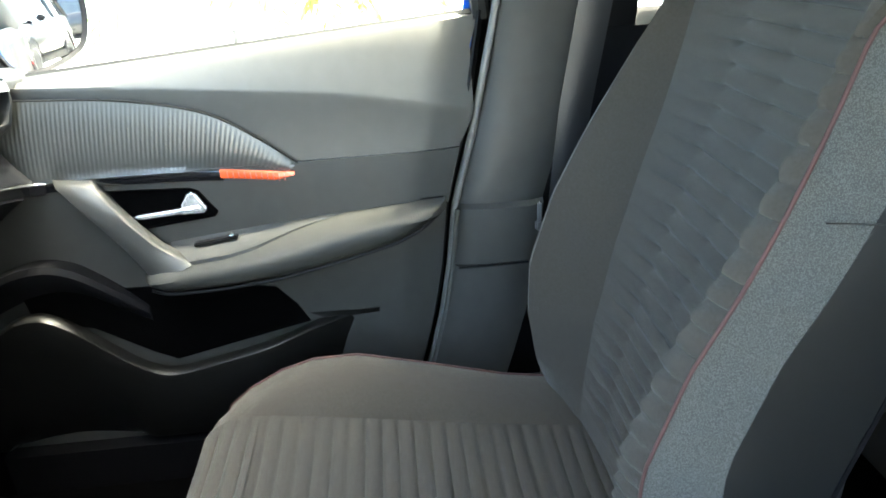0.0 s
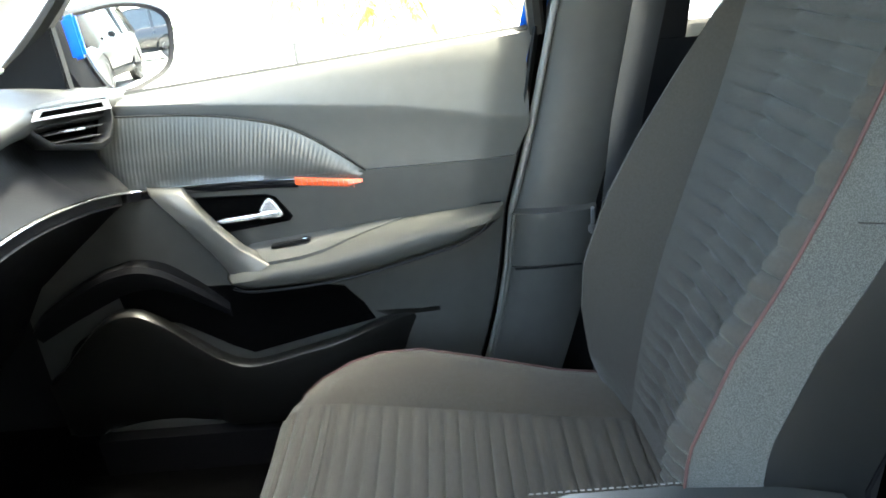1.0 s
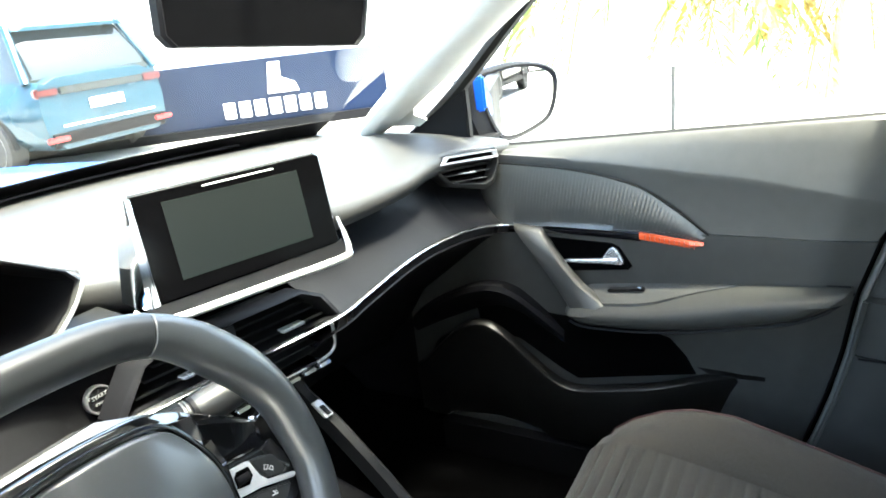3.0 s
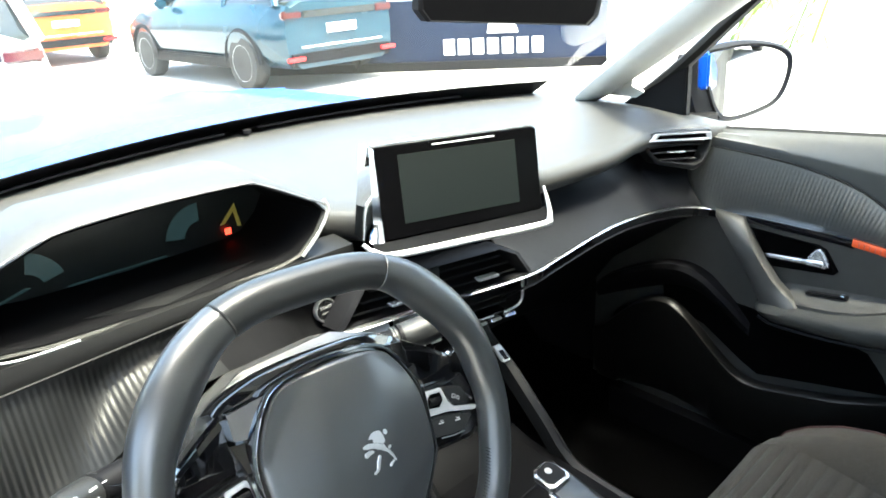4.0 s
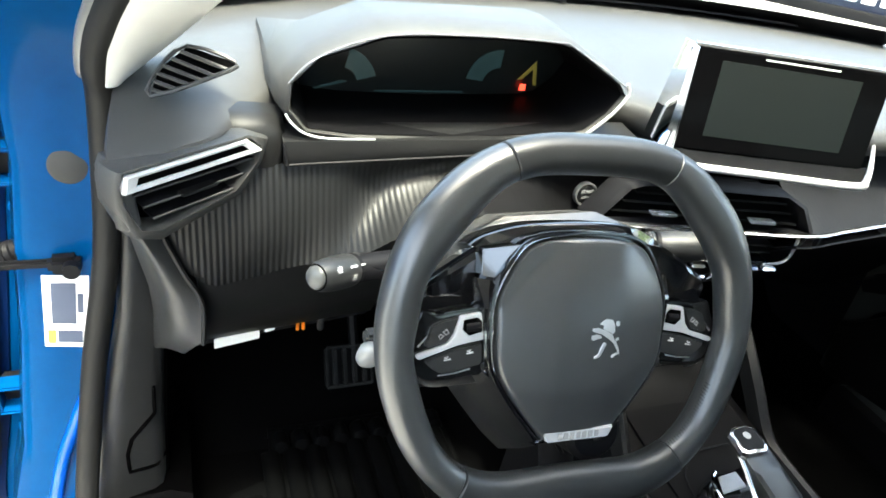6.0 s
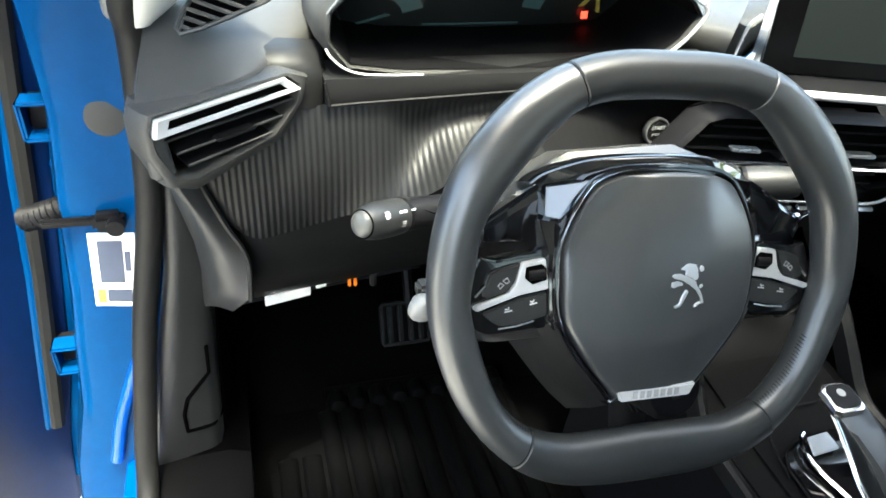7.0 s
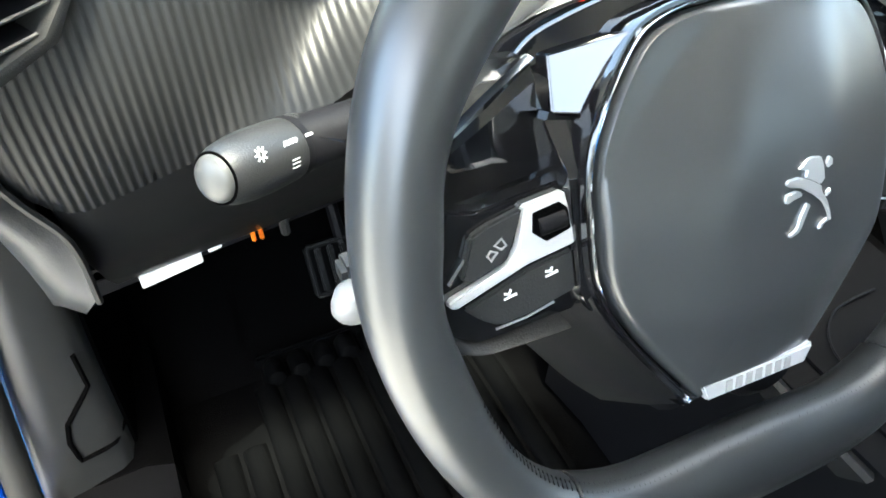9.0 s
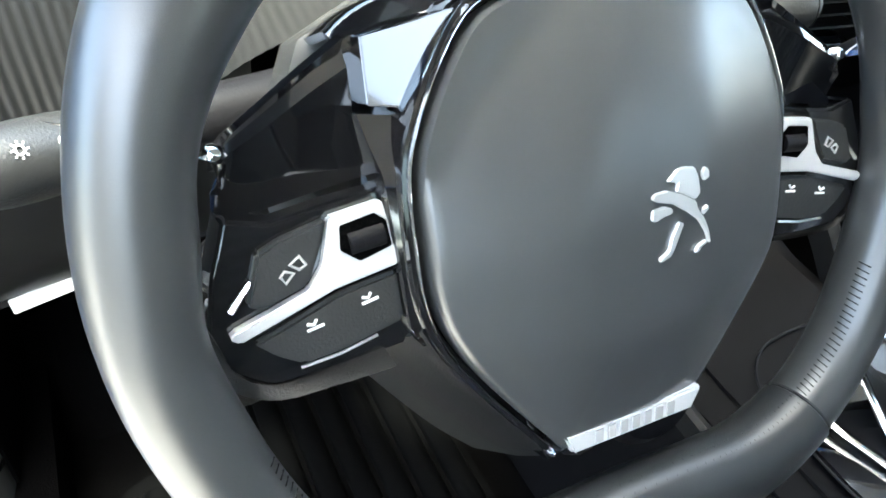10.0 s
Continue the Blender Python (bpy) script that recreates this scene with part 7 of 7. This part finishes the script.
part("lower_core", loft([[(0.745, front_y(z) + 0.0, z), (0.79, front_y(z) + 0.0, z), (0.80, -0.63, z), (0.75, -0.63, z)] for z in (0.36, 0.7, 1.0)]), DEEP, bp)
belt = thing("seat_belt", "black seat belt on the centre pillar", "seat belt", (0.66, -0.54, 0.5))
part("webbing", sheet([[(x0 - 0.004 * math.sin(3.0 * f), y0 - 0.05 * f, z) for f in (0, 0.2, 0.4, 0.6, 0.8, 1.0)] for x0, y0, z in ((0.680, -0.545, 0.42), (0.678, -0.55, 0.7), (0.672, -0.575, 0.95), (0.655, -0.60, 1.12), (0.62, -0.63, 1.30))], 0.0015), BELT, belt, "black webbing")
part("tongue", merged(box((0.640, -0.538, 0.798), (0.012, 0.006, 0.032), 0.003), box((0.640, -0.536, 0.775), (0.010, 0.010, 0.018), 0.003)), SMOKED, belt, "metal belt tongue")

# rear bench, mostly hidden
rear = thing("rear_bench", "dark cloth rear bench seat", "rear seat", (0, -1.3, 0.36))
part("cushion", box((0, -1.25, 0.48), (1.30, 0.5, 0.22), 0.06, seg=3), SEAT, rear)
part("backrest", box((0, -1.55, 0.82), (1.30, 0.16, 0.62), 0.06, Euler((radians(14), 0, 0)).to_matrix(), 3), SEAT, rear)

# ---------------------------------------------------------------- driver's footwell
mat_ = thing("floor_mat", "black ribbed rubber floor mat", "floor mat", (-0.42, 0.3, 0.345))
mat_out = [(-0.63, -0.05), (-0.635, 0.40), (-0.60, 0.44), (-0.538, 0.46), (-0.53, 0.545), (-0.515, 0.555), (-0.22, 0.545), (-0.2, 0.53), (-0.2, -0.05)]
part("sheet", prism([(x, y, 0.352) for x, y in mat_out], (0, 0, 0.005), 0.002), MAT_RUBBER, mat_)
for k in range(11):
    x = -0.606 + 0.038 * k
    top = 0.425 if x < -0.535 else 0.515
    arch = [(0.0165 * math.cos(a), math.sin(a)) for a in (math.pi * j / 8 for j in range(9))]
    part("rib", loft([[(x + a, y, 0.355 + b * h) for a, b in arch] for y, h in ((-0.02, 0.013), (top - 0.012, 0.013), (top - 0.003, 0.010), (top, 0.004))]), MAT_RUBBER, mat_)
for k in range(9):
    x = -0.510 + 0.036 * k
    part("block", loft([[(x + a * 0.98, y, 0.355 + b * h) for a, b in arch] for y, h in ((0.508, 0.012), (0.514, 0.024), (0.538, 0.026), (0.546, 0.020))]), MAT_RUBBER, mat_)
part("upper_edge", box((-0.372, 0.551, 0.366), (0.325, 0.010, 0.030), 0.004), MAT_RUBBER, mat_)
def pedal(name, label, c, w, h):
    pd = thing(name, label, "pedal", (c[0], c[1] + 0.03, c[2] - h), "pedals")
    turn = Euler((radians(-27), 0, 0)).to_matrix()
    part("pad", box(c, (w, 0.014, h), 0.006, turn, 3), MAT_RUBBER, pd)
    part("pad_border", merged(*[box(Vector(c) + turn @ Vector((dx, -0.008, dz)), s, 0.002, turn) for dx, dz, s in ((0, h / 2 - 0.004, (w * 0.94, 0.005, 0.006)), (0, 0.004 - h / 2, (w * 0.94, 0.005, 0.006)), (w / 2 - 0.004, 0, (0.006, 0.005, h * 0.9)), (0.004 - w / 2, 0, (0.006, 0.005, h * 0.9)))]), HARD, pd, "raised pedal border")
    for k in range(4):
        part("pad_rib", box(Vector(c) + turn @ Vector(((k - 1.5) * w / 5, -0.008, 0)), (0.009, 0.006, h * 0.8), 0.002, turn), HARD, pd)
    part("arm", tube([Vector(c) + Vector((0.01, 0.01, h * 0.3)), Vector(c) + Vector((0.01, 0.06, 0.10)), Vector(c) + Vector((0.0, 0.08, 0.24))], 0.009, 8), DEEP, pd)
    return pd
pedal("brake_pedal", "black ribbed rubber brake pedal", (-0.384, 0.572, 0.490), 0.090, 0.080)
LEVER_GREY = material("silver_lever_paint", (0.2, 0.2, 0.195), 0.3, vary=0.06)
adj = thing("column_lever", "silver paddle ended lever beside the steering column", "lever", (-0.495, 0.095, 0.93))
part("arm", tube(smooth_line([(-0.39, 0.17, 0.945), (-0.44, 0.14, 0.944), (-0.485, 0.105, 0.938)], 5), 0.006, 10), DEEP, adj)
part("collar", box((-0.489, 0.103, 0.944), (0.018, 0.016, 0.014), 0.003), PLASTIC, adj)
lever_row = [(0.919, 0.004, 0.005), (0.922, 0.0095, 0.008), (0.928, 0.012, 0.010), (0.936, 0.012, 0.010), (0.944, 0.0105, 0.009), (0.948, 0.006, 0.005)]
part("lever", loft([[(-0.4945 + wx * math.cos(a), 0.093 + wy * math.sin(a) + (0.93 - z) * 0.3, z) for a in (2 * math.pi * k / 20 for k in range(20))] for z, wx, wy in lever_row]), LEVER_GREY, adj, "rounded silver paddle", sharp=70)
foot = thing("foot_rest", "black carpeted foot rest", "foot rest", (-0.56, 0.6, 0.34))
part("pad", prism([(-0.63, 0.56, 0.35), (-0.54, 0.56, 0.35), (-0.52, 0.80, 0.58), (-0.63, 0.80, 0.58)], (0, 0.02, -0.02), 0.006), CARPET_AND_SHADE, foot)
part("side_wedge", prism([(-0.638, 0.565, 0.345), (-0.638, 0.80, 0.345), (-0.638, 0.80, 0.57)], (-0.02, 0, 0), 0.004), CARPET_AND_SHADE, foot)

# ---------------------------------------------------------------- outside
CONCRETE = material("pale_concrete_paving", (0.36, 0.355, 0.34), 0.85, vary=0.12, scale=3, bump=0.3, bump_scale=60, big=0.15)
NAVY = material("navy_panel", (0.005, 0.011, 0.03), 0.6, vary=0.08, big=0.5, spec=0.1)
WHITE_PANEL = material("white_sign_paint", (0.8, 0.8, 0.8), 0.5, vary=0.03)
TEAL = material("dark_teal_metallic_paint", (0.004, 0.035, 0.06), 0.25, 0.2, vary=0.05, coat=0.45)
WHITE_PAINT = material("white_car_paint", (0.75, 0.77, 0.77), 0.25, vary=0.03, coat=1.0)
ORANGE_PAINT = material("orange_car_paint", (0.55, 0.12, 0.03), 0.25, vary=0.05, coat=1.0)
DARK_GLASS = material("dark_car_glass", (0.015, 0.02, 0.022), 0.06, vary=0.02, coat=0.4)
TYRE = material("tyre_rubber", (0.02, 0.02, 0.02), 0.75, vary=0.1)
ALLOY = material("alloy_rim", (0.6, 0.6, 0.61), 0.3, 0.8, vary=0.05)
RED_LENS = material("red_lens", (0.5, 0.01, 0.015), 0.15, vary=0.05, coat=0.5)
SMOKED_LENS = material("smoked_lamp_lens", (0.06, 0.008, 0.01), 0.12, vary=0.05, coat=0.5)
BLACK_PAINT = material("black_car_paint", (0.006, 0.006, 0.007), 0.3, vary=0.05, coat=0.2)
LEAF = material("yellow_green_leaf", (0.11, 0.17, 0.03), 0.6, vary=0.35, scale=8)
LEAF_DRY = material("yellow_leaf", (0.30, 0.22, 0.05), 0.6, vary=0.3, scale=8)
BARK = material("grey_brown_bark", (0.42, 0.38, 0.30), 0.9, vary=0.25, scale=30, bump=0.6, bump_scale=40)
WALL = material("white_render_wall", (0.72, 0.71, 0.67), 0.85, vary=0.06, scale=4, big=0.4)

ground = solo("ground", sheet([[(x, y, 0.0) for y in (-300, -40, -8, 0, 8, 16, 60, 400)] for x in (-300, -40, -8, 0, 8, 40, 300)]), CONCRETE, "pale sunlit concrete forecourt", "ground", kind="structure")

# showroom side wall with white lettering blocks
hall = thing("sign_wall", "low navy sign wall with white sign blocks", "sign wall", (6.2, 6.6, 0), kind="structure")
WA, WB = Vector((4.6, 8.9, 0)), Vector((7.6, 5.1, 0))
w_along = (WB - WA).normalized()
w_out = Vector((-w_along.y, w_along.x, 0))
w_out = w_out if w_out.y < 0 else -w_out
part("wall", prism([WA, WB, WB + Vector((0, 0, 0.92)), WA + Vector((0, 0, 0.92))], -w_out * 0.3, 0.02), NAVY, hall)
part("plinth", prism([WA + w_out * 0.05, WB + w_out * 0.05, WB + w_out * 0.05 + Vector((0, 0, 0.12)), WA + w_out * 0.05 + Vector((0, 0, 0.12))], -w_out * 0.05), DEEP, hall)
L = (WB - WA).length
for k in range(7):
    s = 2.65 + 0.20 * k
    p = WA + w_along * s + w_out * 0.012 + Vector((0, 0, 0.20))
    part("sign_block", prism([p, p + w_along * 0.15, p + w_along * 0.15 + Vector((0, 0, 0.21)), p + Vector((0, 0, 0.21))], w_out * 0.02, 0.006), WHITE_PANEL, hall)
p = WA + w_along * 3.25 + w_out * 0.012 + Vector((0, 0, 0.47))
part("emblem_block", prism([p, p + w_along * 0.42, p + w_along * 0.38 + Vector((0, 0, 0.12)), p + w_along * 0.2 + Vector((0, 0, 0.2)), p + w_along * 0.22 + Vector((0, 0, 0.4)), p + w_along * 0.06 + Vector((0, 0, 0.4))], w_out * 0.02, 0.006), WHITE_PANEL, hall, "white emblem shape")


def car(name, label, paint, m, group="parked cars"):
    """A tall family car: rear at y=0, nose at y=4.4, standing on z=0."""
    c = thing(name, label, "car", (0, 0, 0), group)
    def section(y, zt, w_low, w_belt, z_belt, w_top):
        half = [(w_low * 0.8, 0.28), (w_low, 0.45), (w_low * 1.02, 0.7), (w_belt, z_belt), (w_belt * 0.97, z_belt + 0.03), (w_top, zt - 0.06), (w_top * 0.8, zt), (0.0, zt + 0.015)]
        return [Vector((x, y, z)) for x, z in half] + [Vector((-x, y, z)) for x, z in half[-2::-1]]
    lower = [section(y, zt, wl, wb, zb, wt) for y, zt, wl, wb, zb, wt in ((0.0, 1.04, 0.80, 0.78, 0.98, 0.7), (0.12, 1.06, 0.88, 0.85, 1.0, 0.76), (0.9, 1.08, 0.92, 0.88, 1.0, 0.8), (2.4, 1.06, 0.92, 0.89, 0.98, 0.8), (3.0, 1.03, 0.92, 0.88, 0.95, 0.78), (3.9, 0.98, 0.90, 0.84, 0.88, 0.72), (4.3, 0.86, 0.82, 0.74, 0.76, 0.6), (4.42, 0.7, 0.68, 0.6, 0.62, 0.5))]
    part("body", loft(lower), paint, c, sharp=45)
    cabin = [[Vector((sx * x, y, z)) for sx, x, z in ((1, wb, 1.0), (1, wt, zt - 0.05), (1, wt * 0.85, zt), (-1, wt * 0.85, zt), (-1, wt, zt - 0.05), (-1, wb, 1.0))] for y, zt, wb, wt in ((0.1, 1.12, 0.80, 0.74), (0.38, 1.58, 0.83, 0.66), (0.7, 1.64, 0.85, 0.68), (1.8, 1.66, 0.86, 0.68), (2.3, 1.58, 0.86, 0.66), (3.05, 1.06, 0.84, 0.72))]
    part("cabin_glass", loft(cabin), DARK_GLASS, c, "dark tinted glass")
    part("roof", loft([[Vector((sx * x, y, z)) for sx, x, z in ((1, wt, zt - 0.02), (1, wt * 0.86, zt + 0.02), (-1, wt * 0.86, zt + 0.02), (-1, wt, zt - 0.02))] for y, zt, wt in ((0.22, 1.56, 0.68), (0.7, 1.645, 0.7), (1.8, 1.665, 0.7), (2.25, 1.60, 0.69))]), paint, c)
    for sx in (-1, 1):
        for ya, za, yb, zb in ((0.08, 1.0, 0.40, 1.60), (1.25, 1.0, 1.25, 1.64), (3.08, 1.0, 2.25, 1.60)):
            part("pillar", tube([(sx * 0.845, ya, za), (sx * 0.69, yb, zb)], 0.045, 8), paint, c)
        part("side_skirt", box((sx * 0.90, 2.1, 0.33), (0.06, 2.6, 0.14), 0.02), DEEP, c)
        part("tail_lamp", box((sx * 0.70, 0.02, 0.90), (0.28, 0.08, 0.10), 0.02), SMOKED_LENS, c, "smoked dark tail lamp")
        part("reflector", box((sx * 0.72, -0.03, 0.40), (0.26, 0.04, 0.055), 0.01), RED_LENS, c, "red rear reflector")
        part("door_mirror", box((sx * 0.98, 2.75, 1.05), (0.16, 0.1, 0.12), 0.03), paint, c)
        for y in (0.86, 3.62):
            w = part("wheel", lathe([(0.2, -0.1), (0.315, -0.1), (0.335, -0.07), (0.335, 0.07), (0.315, 0.1), (0.2, 0.1)], (sx * 0.83, y, 0.335), (1, 0, 0), 28), TYRE, c, "black tyre on an alloy rim")
            part("rim", lathe([(0.0, 0.075), (0.04, 0.085), (0.21, 0.095), (0.225, 0.102), (0.225, 0.06), (0.0, 0.05)], (sx * 0.83, y, 0.335), (sx, 0, 0), 28), ALLOY, w)
            part("spoke_gap", merged(*[prism([Vector((sx * 0.928, y + math.cos(a + d) * r, 0.335 + math.sin(a + d) * r)) for d, r in ((-0.28, 0.19), (0.28, 0.19), (0.16, 0.08), (-0.16, 0.08))], (sx * 0.004, 0, 0)) for a in (2 * math.pi * k / 5 for k in range(5))]), TYRE, w)
            part("arch", tube([(sx * 0.905, y + 0.40 * math.cos(a), 0.335 + 0.40 * math.sin(a)) for a in (math.pi * k / 14 for k in range(15))], 0.035, 8), DEEP, c)
    part("tailgate_trim", box((0, -0.03, 0.53), (1.25, 0.03, 0.025), 0.008), CHROME, c)
    part("lamp_band", box((0, 0.0, 0.90), (1.12, 0.06, 0.08), 0.015), DARK_GLASS, c, "gloss black band between the lamps")
    part("rear_bumper", box((0, 0.02, 0.40), (1.6, 0.1, 0.2), 0.04), DEEP, c)
    part("number_plate", box((0, -0.02, 0.72), (0.46, 0.02, 0.11), 0.005), WHITE_PANEL, c, "white number plate")
    part("plate_bars", merged(*[box((-0.16 + 0.065 * k, -0.032, 0.72), (0.04, 0.004, 0.06), 0) for k in range(6)]), GREY_MARK, c)
    c.matrix_world = m
    return c
car("parked_suv", "dark teal family car parked on the forecourt", TEAL, pose(4.72, 7.05, 0, 0, 0, 2))
car("parked_car", "white family car parked beside the bonnet", WHITE_PAINT, pose(0.1, 5.6, 0, 0, 0, -6))
car("parked_hatchback", "orange family car parked at the far row", ORANGE_PAINT, pose(3.5, 13.6, 0, 0, 0, 4))

dark_car = car("parked_estate", "black family car parked in the row behind", BLACK_PAINT, pose(0.2, -17.0, 0, 0, 0, 12))
for x, y, a in ((2.9, -15.5, 196), (5.6, -18.0, 170), (-2.6, -20.0, 75), (3.0, -24.0, 100), (2.6, -11.0, 186), (-0.5, -11.8, 9)):
    copy_thing(dark_car, pose(x, y, 0, 0, 0, a))

# plants and wall past the passenger's window
random.seed(4)
def frond(bm, root, way, length, droop, leaf_len):
    """An arching rib with two rows of hanging leaflets."""
    way = Vector(way).normalized()
    side = way.cross(Vector((0, 0, 1))).normalized()
    pts = [root + way * length * f + Vector((0, 0, 0.35 * length * f - droop * length * f * f)) for f in (k / 12 for k in range(13))]
    for a, b in zip(pts, pts[1:]):
        for w in (side * 0.012, Vector((0, 0, 0.012))):
            bm.faces.new([bm.verts.new(q) for q in (a - w, a + w, b + w, b - w)])
    for k in range(2, 13):
        for f in (0.0, 0.5):
            p = pts[k - 1].lerp(pts[k], f)
            ln = leaf_len * (0.55 + 0.45 * math.sin(math.pi * min(1, k / 12.5))) * random.uniform(0.8, 1.15)
            for sg in (-1, 1):
                tip = p + side * sg * ln * 0.62 + way * ln * 0.35 - Vector((0, 0, ln * random.uniform(0.5, 0.8)))
                mid_p = p.lerp(tip, 0.45) + Vector((0, 0, ln * 0.12))
                w = (tip - p).cross(side * sg + Vector((0, 0, 0.6))).normalized() * 0.022
                bm.faces.new([bm.verts.new(q) for q in (p, mid_p - w, tip, mid_p + w)])


def palm(label, x, y, height, reach, leaf, n, leaf_len=0.4):
    t = thing("palm_tree", label, "tree", (x, y, 0), "palms past the side window")
    part("trunk", tube(smooth_line([(x, y, 0), (x + 0.03, y + 0.02, height * 0.4), (x - 0.02, y, height * 0.75), (x, y, height)], 5), [0.07 - 0.002 * k for k in range(16)], 8), BARK, t)
    bm = bmesh.new()
    for k in range(n):
        a = 2 * math.pi * (k + random.uniform(-0.3, 0.3)) / n
        frond(bm, Vector((x, y, height - 0.05 * (k % 3))), (math.cos(a), math.sin(a), 0), reach * random.uniform(0.8, 1.15), random.uniform(0.9, 1.5), leaf_len)
    part("crown", bm, leaf, t, "drooping feathery fronds")
palm("palm with long drooping yellow-green fronds", 6.4, 1.45, 2.0, 1.5, LEAF, 15, 0.45)
palm("small yellowish palm by the white wall", 8.2, -0.3, 1.35, 1.0, LEAF_DRY, 16, 0.34)
palm("small yellowish palm by the white wall", 8.0, 0.75, 1.5, 0.9, LEAF_DRY, 13, 0.3)
solo("short_post", lathe([(0.0, 0.0), (0.03, 0.0), (0.03, 0.02), (0.018, 0.03), (0.018, 0.58), (0.024, 0.6), (0.0, 0.61)], (6.0, 0.98, 0), (0, 0, 1), 14), material("dark_painted_steel", (0.05, 0.05, 0.05), 0.5, 0.3), "short dark steel post by the palms", "post")
solo("boundary_wall", box((10.4, 0, 1.4), (0.25, 30, 2.8), 0.02), WALL, "white rendered boundary wall", "wall", kind="structure")


# plain unseen wall added on driver's side, behind the open door, to block light
solo("blocker_wall", box((-3.4, -4.6, 1.4), (0.2, 7.6, 2.8), 0.02), material("grey_blocker", (0.3, 0.3, 0.29), 0.9, vary=0.08, scale=4, big=0.4), "plain grey unseen wall added to block light", "wall", kind="structure")
